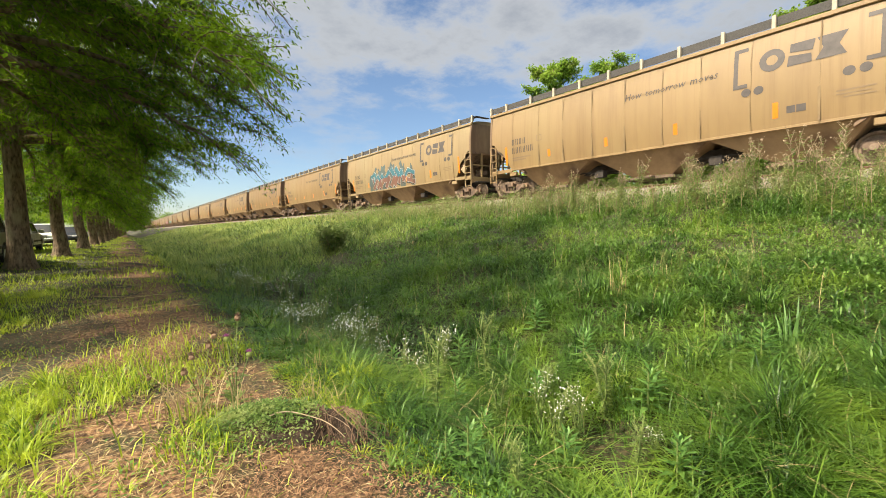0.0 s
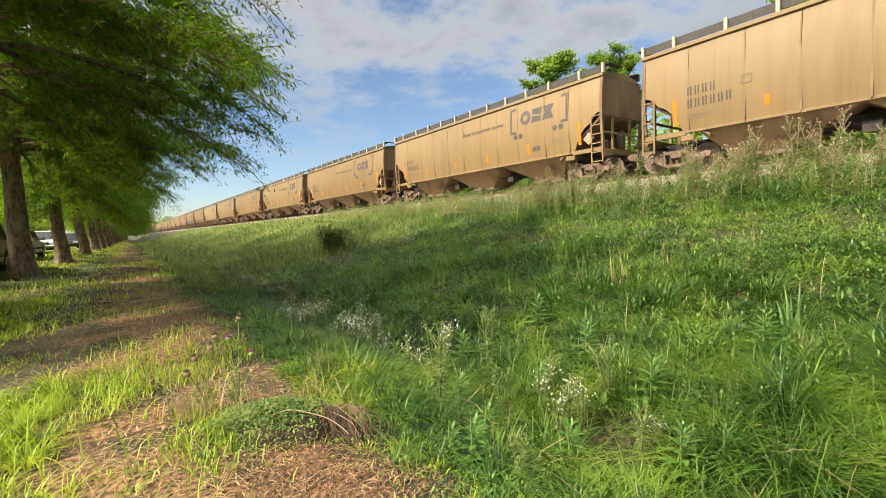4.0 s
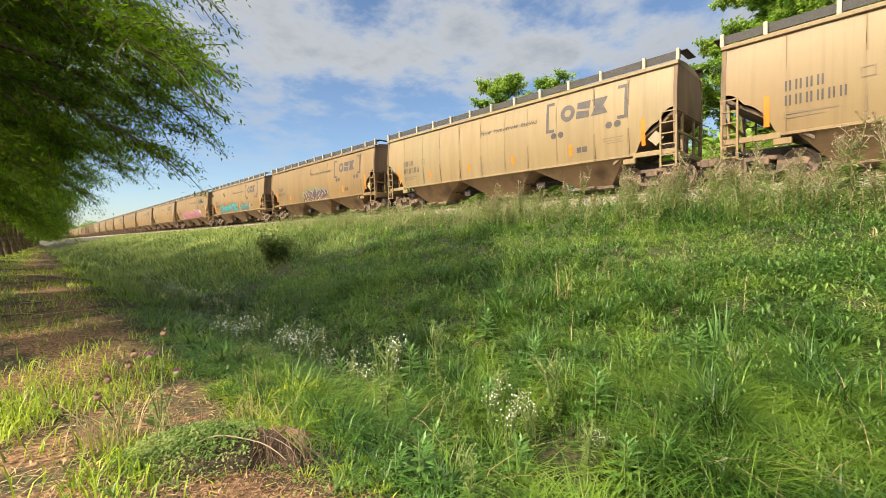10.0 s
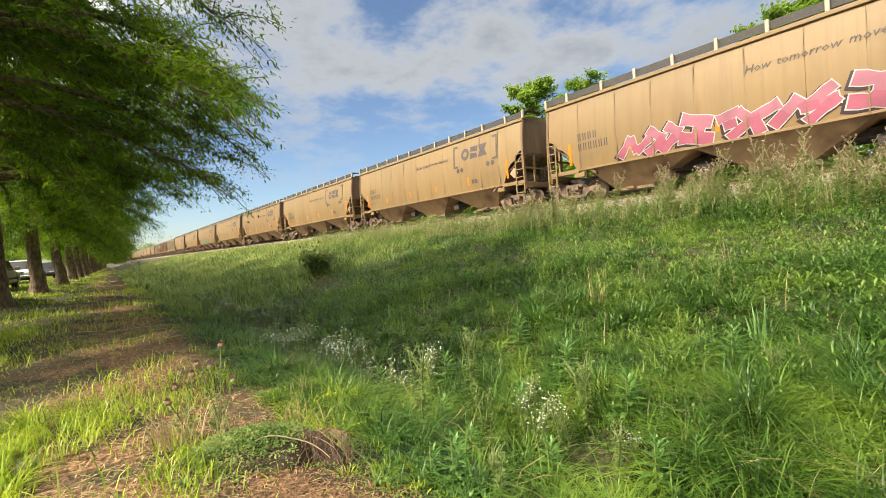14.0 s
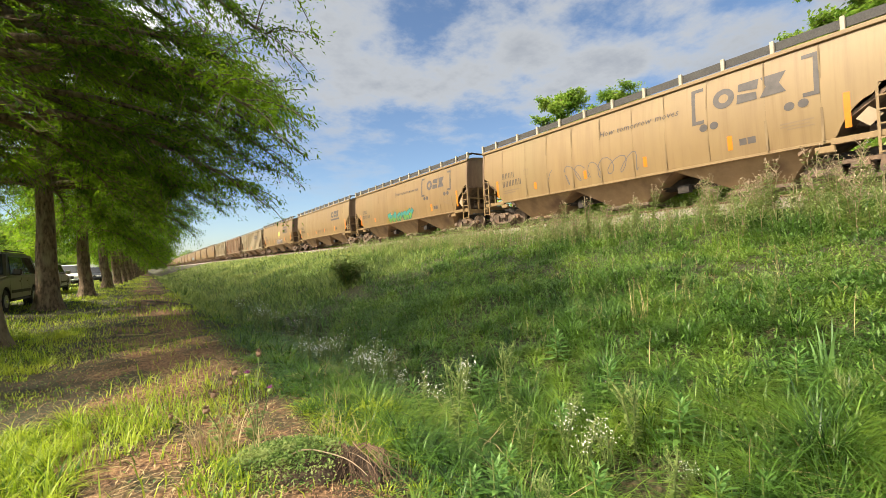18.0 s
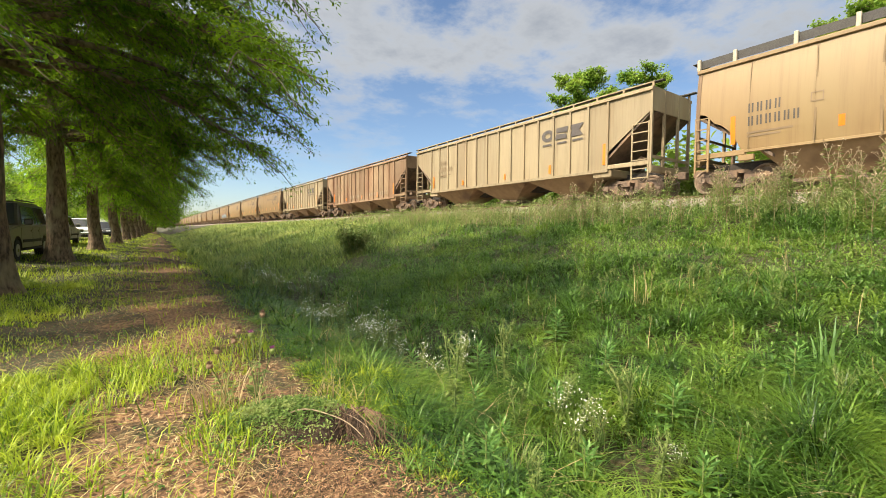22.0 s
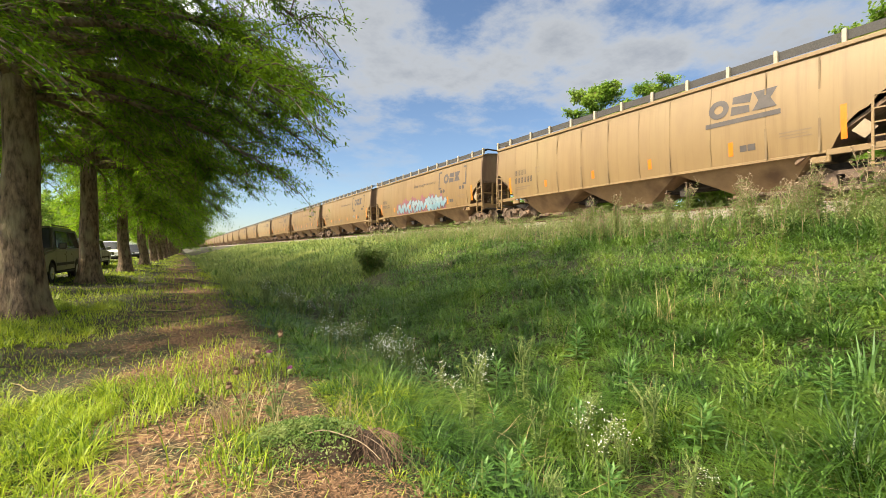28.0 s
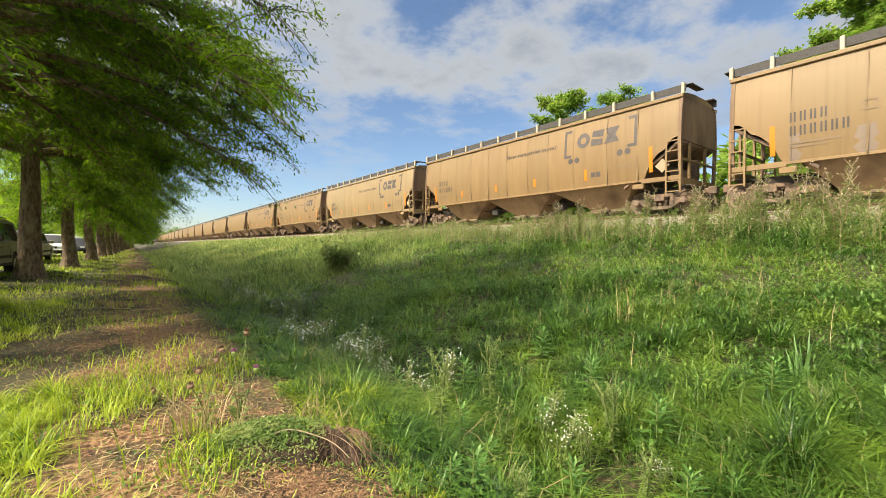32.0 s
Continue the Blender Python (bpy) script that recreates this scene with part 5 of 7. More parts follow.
# low broad-leaved herbs through all the grass
x, y = sow(r, 190000, 1.0, 13.2, -1.5, 22)
d2 = (x - 0.5) ** 2 + y ** 2
keep = r.rand(len(x)) < np.clip(44 / d2, 0, 1) * clumpy(r, x, y, 45, 0.9) * (1 - 0.8 * np.exp(-((x - 2.85) / 0.3) ** 2))
x, y = x[keep], y[keep]
n = len(x)
ll = r.uniform(0.0028, 0.0065, n) * np.clip(np.sqrt((x - 0.5) ** 2 + y ** 2), 2.6, 4.2)
V, F = leaf_fan(np.stack([x, y, land(x, y) + r.uniform(0.03, 0.28, n) * np.clip((x - 0.8) / 1.2, 0.25, 1)], -1), lean_yaw(r, n), r.normal(0.25, 0.5, n), ll * 2.2, ll)
tagged(new("low_herbs", fast_mesh("low_herbs", V, F, M["herb"])), "small-leaved green herbs among the grass", "herbs", kind="stuff")
x, y = sow(r, 30000, -4.5, 1.6, 0.2, 9)
keep = (r.rand(len(x)) < np.clip(7 / (x * x + y * y), 0, 1) * clumpy(r, x, y, 46, 1.6)) & ((x - 0.7) ** 2 + (y - 2.05) ** 2 > 0.3)
x, y = x[keep], y[keep]
n = len(x)
ll = r.uniform(0.008, 0.022, n)
V, F = leaf_fan(np.stack([x, y, land(x, y) + r.uniform(0.01, 0.05, n)], -1), lean_yaw(r, n), r.normal(0.35, 0.4, n), ll * 1.8, ll)
tagged(new("clover_patch", fast_mesh("clover_patch", V, F, M["herb"])), "small round-leaved plants in the turf by the path", "herbs", kind="stuff")
# dry litter on the path
x, y = sow(r, 30000, -2.6, 1.9, 0.6, 26)
keep = r.rand(len(x)) < np.exp(-((x - 0.1) / 1.2) ** 2) * np.clip(10 / (y + 1), 0, 1) * (0.3 + clumpy(r, x, y, 9, 1.2))
x, y = x[keep], y[keep]
blades(np.stack([x, y, land(x, y) + 0.006], -1), r.uniform(0.03, 0.10, len(x)), r.uniform(0.003, 0.007, len(x)), lean_yaw(r, len(x)), r.uniform(2.0, 2.3, len(x)), 1, "dry_litter", M["straw"], "dry straw and mown litter on the bare path")
# tall grass in and beyond the ditch, in tussocks
HOLES = ((2.72, 5.1, 0.55), (3.05, 1.72, 0.36), (2.8, 3.4, 0.16), (2.8, 7.4, 0.25))


def tussocks(r, n, x0, x1, y0, y1, reach, per, size, blade_l, blade_w, bend, segs, name, material, label, grow=False):
    """Blades gathered in arching clumps, thinner far from the path."""
    cx, cy = sow(r, n, x0, x1, y0, y1)
    d2 = (cx - 0.5) ** 2 + cy ** 2
    keep = r.rand(n) < np.clip(reach / d2, 0, 1) * (0.25 + clumpy(r, cx, cy, 25, 0.9)) * np.clip((13.4 - cx) / 2.2, 0.12, 1)
    for hx, hy, hr in HOLES:
        keep &= (cx - hx) ** 2 + (cy - hy) ** 2 > hr * hr * r.uniform(0.6, 1.8, n)
    cx, cy = cx[keep], cy[keep]
    m = len(cx)
    big = r.uniform(0.5, 1.3, m) * (0.6 + 0.75 * clumpy(r, cx, cy, 26, 0.8)) * np.clip((cx - 0.6) / 1.2, 0.35, 1) * np.clip((14.0 - cx) / 2.5, 0.45, 1)
    if grow:
        big *= np.clip(np.sqrt((cx - 0.5) ** 2 + cy ** 2) / 9, 0.8, 1.25)
    cnt = r.poisson(per, m)
    i = np.repeat(np.arange(m), cnt)
    k = len(i)
    a, d = r.uniform(0, 2 * np.pi, k), size * big[i] * np.sqrt(r.rand(k))
    x, y = cx[i] + np.cos(a) * d, cy[i] + np.sin(a) * d
    far = (np.clip(np.sqrt((x - 0.5) ** 2 + y ** 2), 3.5, 15) / 3.5) ** 0.7
    yaw = a + r.normal(0, 0.7, k)
    return blades(np.stack([x, y, land(x, y) - 0.02], -1), blade_l * big[i] * r.uniform(0.5, 1.15, k), blade_w * far * r.uniform(0.6, 1.3, k), yaw, r.uniform(*bend, k) * (0.45 + 0.75 * d / (size * big[i])), segs, name, material, label, 0.56)


# bright tufts on the path side, between bare soil
def tufts(r, n, x0, x1, y0, y1, per, blade_l, blade_w, name, material, label, holes=()):
    cx, cy = sow(r, n, x0, x1, y0, y1)
    keep = r.rand(n) < np.clip(9 / (cx * cx + cy * cy), 0, 1) * (0.1 + clumpy(r, cx, cy, 85, 1.3))
    for hx, hy, hr in holes:
        keep &= (cx - hx) ** 2 + (cy - hy) ** 2 > hr * hr
    cx, cy = cx[keep], cy[keep]
    big = r.uniform(0.4, 1.2, len(cx)) * (0.55 + 0.75 * np.clip((-cx - 0.2) / 1.0, 0, 1))
    i = np.repeat(np.arange(len(cx)), r.poisson(per, len(cx)))
    k = len(i)
    a, d = r.uniform(0, 2 * np.pi, k), 0.06 * np.sqrt(r.rand(k)) * (0.6 + big[i])
    x, y = cx[i] + np.cos(a) * d, cy[i] + np.sin(a) * d
    blades(np.stack([x, y, land(x, y) - 0.01], -1), blade_l * big[i] * r.uniform(0.5, 1.1, k), blade_w * r.uniform(0.6, 1.3, k), a + r.normal(0, 0.6, k), r.uniform(0.2, 1.3, k), 3, name, material, label)


tufts(r, 1000, -4.2, 1.7, 1.0, 5.2, 24, 0.22, 0.009, "turf_tufts", M["grass_short"], "bright green grass tufts on the path side", ((0.62, 2.1, 0.5), (0.95, 2.75, 0.35), (-0.1, 3.3, 0.38), (0.25, 2.7, 0.3)))
# lush clumps in the sunny turf
cx, cy = np.concatenate([r.uniform(-3.4, -0.5, 130), r.uniform(1.05, 1.9, 26), r.uniform(-2.6, -1.2, 60)]), np.concatenate([r.uniform(2.5, 5.0, 130), r.uniform(3.0, 4.4, 26), r.uniform(7.5, 13, 60)])
i = np.repeat(np.arange(len(cx)), r.poisson(46, len(cx)))
k = len(i)
a, d, big = r.uniform(0, 6.28, k), 0.10 * np.sqrt(r.rand(k)), r.uniform(0.5, 1.2, len(cx))[i]
x, y = cx[i] + np.cos(a) * d, cy[i] + np.sin(a) * d
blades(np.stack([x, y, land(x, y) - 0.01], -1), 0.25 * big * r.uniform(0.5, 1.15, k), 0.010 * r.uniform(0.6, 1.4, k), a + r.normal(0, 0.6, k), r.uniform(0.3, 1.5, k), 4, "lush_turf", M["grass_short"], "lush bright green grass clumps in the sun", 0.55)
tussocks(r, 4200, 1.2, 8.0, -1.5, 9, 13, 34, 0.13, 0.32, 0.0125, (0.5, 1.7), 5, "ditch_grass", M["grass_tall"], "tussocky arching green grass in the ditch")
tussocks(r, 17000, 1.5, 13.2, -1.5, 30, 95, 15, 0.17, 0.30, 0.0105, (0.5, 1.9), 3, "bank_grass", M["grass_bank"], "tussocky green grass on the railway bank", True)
x, y = sow(r, 130000, 1.3, 13.4, -1.5, 24)
d2 = (x - 0.5) ** 2 + y ** 2
keep = r.rand(len(x)) < np.clip(80 / d2, 0, 1) * 0.75 * clumpy(r, x, y, 35, 1.1)
for hx, hy, hr in HOLES:
    keep &= (x - hx) ** 2 + (y - hy) ** 2 > hr * hr
x, y = x[keep], y[keep]
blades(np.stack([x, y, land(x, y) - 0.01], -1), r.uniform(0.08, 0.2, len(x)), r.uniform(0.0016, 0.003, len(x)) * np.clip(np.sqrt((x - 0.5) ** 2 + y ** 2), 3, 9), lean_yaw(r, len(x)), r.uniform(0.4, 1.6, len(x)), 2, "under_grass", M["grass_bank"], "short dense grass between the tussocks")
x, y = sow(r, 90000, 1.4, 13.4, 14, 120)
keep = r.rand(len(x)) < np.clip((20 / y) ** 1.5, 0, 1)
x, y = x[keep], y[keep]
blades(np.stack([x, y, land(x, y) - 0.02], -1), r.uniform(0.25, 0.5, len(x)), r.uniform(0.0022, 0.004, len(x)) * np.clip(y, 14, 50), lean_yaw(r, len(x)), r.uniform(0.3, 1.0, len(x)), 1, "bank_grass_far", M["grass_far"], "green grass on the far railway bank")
x, y = sow(r, 9000, 20.6, 40, -20, 120)
blades(np.stack([x, y, land(x, y) - 0.02], -1), r.uniform(0.4, 0.9, len(x)), r.uniform(0.08, 0.16, len(x)), lean_yaw(r, len(x)), r.uniform(0.3, 1.0, len(x)), 1, "verge_grass", M["scrub"], "rank green growth behind the track")
tussocks(r, 420, 1.4, 10.0, -1.0, 14, 14, 9, 0.2, 0.42, 0.008, (0.5, 2.0), 3, "dead_grass", M["straw"], "dead straw-coloured blades in the grass")
# soft leafy cover over the upper bank
x, y = sow(r, 75000, 4.5, 13.5, -1.5, 26)
keep = r.rand(len(x)) < np.clip(130 / ((x - 0.5) ** 2 + y ** 2), 0, 1) * (0.35 + 0.65 * clumpy(r, x, y, 47, 0.9))
x, y = x[keep], y[keep]
n = len(x)
ll = r.uniform(0.028, 0.06, n)
V, F = leaf_fan(np.stack([x, y, land(x, y) + r.uniform(0.02, 0.26, n)], -1), lean_yaw(r, n), r.normal(0.55, 0.5, n), ll * 2.2, ll * 0.36)
tagged(new("bank_herbs", fast_mesh("bank_herbs", V, F, M["herb"])), "leafy green herbs covering the railway bank", "herbs", kind="stuff")
# a belt of grey-brown dead stalks along the crest
x, y = sow(r, 3000, 10.6, 13.9, -1.5, 32)
keep = r.rand(len(x)) < (0.25 + clumpy(r, x, y, 65, 0.8)) * np.clip(1.2 - y / 36, 0, 1)
x, y = x[keep], y[keep]
n = len(x)
L = r.uniform(0.3, 0.85, n)
blades(np.stack([x, y, land(x, y) - 0.02], -1), L, r.uniform(0.012, 0.022, n), lean_yaw(r, n), r.uniform(0.05, 0.5, n), 3, "dead_stalks", M["weed_dry"], "grey-brown dead weed stalks along the crest of the bank")
x, y, L = np.repeat(x, 34), np.repeat(y, 34), np.repeat(L, 34)
n = len(x)
V, F = leaf_fan(np.stack([x + r.normal(0, 0.09, n), y + r.normal(0, 0.09, n), land(x, y) + L * r.uniform(0.15, 0.95, n)], -1), lean_yaw(r, n), r.normal(0.2, 0.6, n), r.uniform(0.04, 0.10, n), r.uniform(0.012, 0.025, n))
tagged(new("crest_leaves", fast_mesh("crest_leaves", V, F, M["weed"])), "dull grey-green leaves of the weeds along the crest", "weeds", kind="stuff")
# the same growth goes on behind the viewer
x, y = sow(r, 70000, -12, 13.0, -26, -0.4)
keep = (np.abs(x - 0.3) > 0.9 * r.rand(len(x))) & ((y < -1.4) | (x < 1.2))
x, y = x[keep], y[keep]
blades(np.stack([x, y, land(x, y) - 0.02], -1), r.uniform(0.12, 0.3, len(x)) * np.where(x > 1.5, 1.5, 1.0), r.uniform(0.03, 0.07, len(x)), lean_yaw(r, len(x)), r.uniform(0.2, 1.2, len(x)), 1, "turf_behind", M["grass_bank"], "green grass along the path and bank")
# straw-coloured seed stalks among the bank grass
x, y = sow(r, 1000, 2.0, 13.5, -1, 24)
keep = r.rand(len(x)) < np.clip(60 / ((x - 0.5) ** 2 + y ** 2), 0.05, 1)
x, y = x[keep], y[keep]
blades(np.stack([x, y, land(x, y)], -1), r.uniform(0.35, 0.65, len(x)), r.uniform(0.004, 0.008, len(x)), lean_yaw(r, len(x)), r.uniform(0.1, 0.7, len(x)), 3, "seed_stalks", M["straw"], "dry straw-coloured seed stalks among the grass")


def weed_parts(seed, height, leaf=0.1, heads="dry"):
    """Stem, leaves and heads of one upright weed, as three meshes."""
    q = np.random.RandomState(seed)
    rows_, tips, P, Y, Z, LL = [], [], [], [], [], []
    for b in range(q.randint(2, 5)):
        h, a, lean = height * q.uniform(0.7, 1.0), q.uniform(0, 6.28), q.uniform(0.05, 0.25)
        t = np.linspace(0, 1, 6)
        pts = np.stack([np.cos(a) * lean * h * t ** 1.5, np.sin(a) * lean * h * t ** 1.5, h * t], -1)
        rows_.append((pts, 0.010 - 0.005 * t))
        tips.append(pts[-1])
        for k in range(int(h * 60)):
            f = q.uniform(0.05, 0.97)
            P.append([np.interp(f, t, pts[:, i]) for i in range(3)])
            Y.append(q.uniform(0, 6.28))
            Z.append(q.uniform(-0.3, 0.7))
            LL.append(leaf * q.uniform(0.6, 1.2) * (1.3 - 0.8 * f))
        for k in range(4):
            f, a2 = q.uniform(0.6, 0.95), q.uniform(0, 6.28)
            p0 = np.array([np.interp(f, t, pts[:, i]) for i in range(3)])
            p1 = p0 + np.array([np.cos(a2) * 0.09, np.sin(a2) * 0.09, 0.14]) * height
            rows_.append((np.array([p0, (p0 + p1) / 2 + [0, 0, 0.01], p1]), np.array([0.006, 0.005, 0.004])))
            tips.append(p1)
    sv, sf = tubes(rows_, 4)
    lv, lf = leaf_fan(np.array(P), np.array(Y), np.array(Z), np.array(LL), np.array(LL) * 0.24)
    out = [("stem", smooth(fast_mesh("stem", sv, sf, M["weed_dry"] if heads == "dry" else M["stem"]))), ("leaves", fast_mesh("leaves", lv, lf, M["weed"]))]
    tips = np.array(tips)
    n = 3 if heads == "flower" else 7
    big = 1.5 if heads == "dry" else 0.95
    hp = np.repeat(tips, n, 0) + q.normal(0, 0.012 if heads != "flower" else 0.045, (len(tips) * n, 3)) * np.array([1, 1, 0.5])
    hv, hf = leaf_fan(hp, q.uniform(0, 6.28, len(hp)), q.uniform(-0.2, 1.4, len(hp)), big * q.uniform(0.02, 0.04, len(hp)), big * q.uniform(0.012, 0.02, len(hp)))
    out.append(("blossom" if heads != "dry" else "seed_head", fast_mesh("heads", hv, hf, M[{"dry": "weed_dry", "flower": "petal", "green": "weed"}[heads]])))
    return out


def weed(name, meshes, label, category="weed"):
    w = new(name)
    for n_, me in meshes:
        p_ = part(n_, me, None, w)
        if n_ != "stem":
            p_["kind"] = "stuff"
    return tagged(w, label, category)


q = np.random.RandomState(31)
dry_kinds = [weed("roadside_weed", weed_parts(40 + k, 1.1 + 0.12 * k, 0.17, "dry"), "tall grey-green weed with brown dried seed heads on the bank crest") for k in range(4)]
green_kinds = [weed("green_weed", weed_parts(50 + k, 0.75 + 0.1 * k, 0.11, "green"), "leafy green weed standing in the bank grass") for k in range(3)]
white_kinds = [weed("fleabane", weed_parts(60 + k, 0.55 + 0.12 * k, 0.09, "flower"), "green fleabane plant with small white flowers", "wildflower") for k in range(3)]


def plant_out(kinds, places, group):
    first = set()
    for x, y, s in places:
        k = q.randint(len(kinds))
        m = pose(x, y, float(land(x, y)) - 0.02, q.uniform(-5, 5), q.uniform(-5, 5), q.uniform(0, 360)) @ Matrix.Diagonal((s, s, s, 1))
        if k not in first:
            first.add(k)
            kinds[k].matrix_basis = m
            tagged(kinds[k], group=group)
        else:
            c_ = copy_thing(kinds[k], Matrix())
            c_.matrix_basis = m
    for k in range(len(kinds)):
        if k not in first:
            x, y, s = places[0]
            kinds[k].matrix_basis = pose(x + 0.2, y + 0.2, float(land(x + 0.2, y + 0.2)) - 0.02)
            tagged(kinds[k], group=group)


spots = [(q.uniform(9.9, 13.7), q.uniform(0.5, 9.5), q.uniform(0.6, 1.05)) for k in range(56)]
spots += [(q.uniform(10.2, 13.6), q.uniform(-1.0, 2.6), q.uniform(0.8, 1.35)) for k in range(14)]
spots += [(q.uniform(10.6, 12.9), q.uniform(7, 24), q.uniform(0.35, 0.62)) for k in range(60)]
plant_out(dry_kinds, spots, "weeds along the bank crest")
spots = [(q.uniform(10.0, 13.0), q.uniform(0, 26), q.uniform(0.45, 0.85)) for k in range(60)]
spots += [(q.uniform(2.6, 9.5), q.uniform(0.5, 14), q.uniform(0.5, 0.85)) for k in range(26)]
spots += [(3.2, 3.4, 1.0), (2.7, 2.7, 0.95), (3.35, 2.0, 0.9), (2.2, 3.0, 1.0), (1.9, 1.75, 0.55)]
plant_out(green_kinds, spots, "green weeds on the bank")
spots = [(2.6 + q.normal(0, 0.38), 5.5 + q.normal(0, 0.6), q.uniform(0.75, 1.1)) for k in range(20)]
spots += [(2.75, 2.1, 0.8), (3.0, 2.05, 0.7), (2.9, 2.4, 0.75)]
spots += [(2.6, 4.2, 0.75), (2.5, 4.6, 0.7), (3.0, 3.9, 0.8), (3.15, 1.5, 0.6)]
spots += [(2.7 + q.normal(0, 0.4), 11.3 + q.normal(0, 1.1), q.uniform(0.8, 1.1)) for k in range(14)]
plant_out(white_kinds, spots, "white wildflowers by the ditch")


# ---- trees ----
def tree_meshes(seed, height, spread, first, limbs, twigs, leaves, leaf, trunk_r, leafstuff, droop=0.28, shape="cypress", bark="bark", aspect=0.3, lee=0.0, turn=0.0, sag=0.0, gap=1.0):
    """Trunk, limbs and crown of one tree: limbs in a spiral, twigs off them, and single leaves along the twigs."""
    q = np.random.RandomState(seed)
    zt = np.concatenate([[0, 0.12, 0.3, 0.6, 1.0], np.linspace(1.6, height * 0.97, 9)])
    rt = np.concatenate([[trunk_r * 1.75, trunk_r * 1.5, trunk_r * 1.28, trunk_r * 1.1, trunk_r], np.linspace(trunk_r * 0.97, 0.03, 9)])
    px, py = np.cumsum(q.normal(0, 0.03, len(zt))), np.cumsum(q.normal(0, 0.03, len(zt)))
    px[:5], py[:5] = 0, 0
    trunk_pts = np.stack([px, py, zt - 0.1], -1)
    tv, tf = tubes([(trunk_pts, rt)], 30)
    ang = np.arctan2(tv[:, 1], tv[:, 0])
    flute = 1 + 0.10 * np.cos(ang * 5 + seed) * np.clip(1 - tv[:, 2] / 1.6, 0, 1) + 0.03 * np.cos(ang * 3 + tv[:, 2] * 2) + 0.010 * np.cos(ang * 13 + 1.5 * np.sin(tv[:, 2]))
    tv[:, :2] *= flute[:, None]
    rows_, P, D = [], [], []
    for k in range(limbs):
        f = (k + 0.5) / limbs
        z0 = first + (height * 0.96 - first) * f ** 1.15
        if shape == "cypress":
            reach = spread * (1.0 if z0 < height * 0.52 else max(0.12, (height - z0) / (height * 0.48))) * q.uniform(0.88, 1.05) * (0.80 + 0.2 * min(1.0, f * 5))
            rise = q.uniform(0.0, 0.36)
        else:
            reach = spread * math.sin(math.pi * (0.22 + 0.72 * f)) * q.uniform(0.7, 1.1)
            rise = q.uniform(0.25, 0.75)
        a = k * 2.39996 + q.uniform(-0.3, 0.3)
        if math.cos(a + radians(turn)) < -0.15 and math.sin(a + radians(turn)) > -0.1:
            reach *= gap
        reach *= 1 - lee * max(0.0, -math.cos(a + radians(turn)))
        t = np.linspace(0, 1, 7)
        wob = np.cumsum(q.normal(0, 0.03, 7)) * reach
        out = reach * t
        dz = reach * (rise * t - droop * t ** 2.2 - sag * max(math.cos(a + radians(turn)), -1.5 * math.cos(a + radians(turn))) * max(0.0, 1 - 1.5 * f) * t ** 2)
        pts = np.stack([np.cos(a) * out - np.sin(a) * wob + np.interp(z0, zt, px), np.sin(a) * out + np.cos(a) * wob + np.interp(z0, zt, py), z0 + dz], -1)
        r0 = max(0.02, trunk_r * 0.34 * (reach / spread))
        rows_.append((pts, r0 * (1 - 0.86 * t)))
        for w in range(twigs if z0 < height * 0.7 else twigs // 2 if z0 < height * 0.82 else twigs // 3):
            f2 = q.uniform(0.14, 1.0) ** 0.7
            p0 = np.array([np.interp(f2, t, pts[:, i]) for i in range(3)])
            a2 = a + q.choice([-1, 1]) * q.uniform(0.3, 1.25)
            l2 = q.uniform(0.55, 1.25) if shape == "cypress" else reach * q.uniform(0.16, 0.34) * (1.15 - 0.5 * f2)
            lift = q.uniform(-0.45, 0.6) if shape == "cypress" else q.uniform(-0.4, 0.7)
            tt = np.linspace(0, 1, 4)
            pp = np.stack([p0[0] + np.cos(a2) * l2 * tt, p0[1] + np.sin(a2) * l2 * tt, p0[2] + l2 * (lift * tt - (droop + 0.2) * tt ** 2)], -1)
            rows_.append((pp, 0.012 * (1 - 0.7 * tt) + 0.002))
            g = q.rand(leaves)
            c_ = np.stack([np.interp(g, tt, pp[:, i]) for i in range(3)], -1)
            spread_ = 0.05 + 0.06 * l2 if shape == "cypress" and leaf < 0.2 else 0.07 + 0.14 * l2 if shape == "cypress" else 0.16 + 0.3 * l2
            P.append(c_ + q.normal(0, 1, (leaves, 3)) * np.array([spread_, spread_, spread_ * 0.6]))
            if shape == "cypress":
                D.append(np.stack([a2 + q.choice([-1, 1], leaves) * q.normal(0.85, 0.4, leaves), q.normal(-0.35, 0.5, leaves)], -1))
            else:
                D.append(np.stack([q.uniform(0, 6.28, leaves), q.normal(0.1, 0.5, leaves)], -1))
    lv, lf = tubes(rows_, 5)
    P, D = np.concatenate(P), np.concatenate(D)
    ll = leaf * q.uniform(0.6, 1.35, len(P))
    fv, ff = leaf_fan(P, D[:, 0], D[:, 1], ll, ll * aspect)
    return [("trunk", smooth(fast_mesh("trunk", tv, tf, M[bark]))), ("branching", smooth(fast_mesh("branching", lv, lf, M[bark]))), ("crown", fast_mesh("crown", fv, ff, M[leafstuff]))]


def tree(name, meshes, label, m, group=""):
    t = new(name)
    for n_, me in meshes:
        part(n_, me, None, t)
    t.matrix_basis = m
    return tagged(t, label, "tree", group)


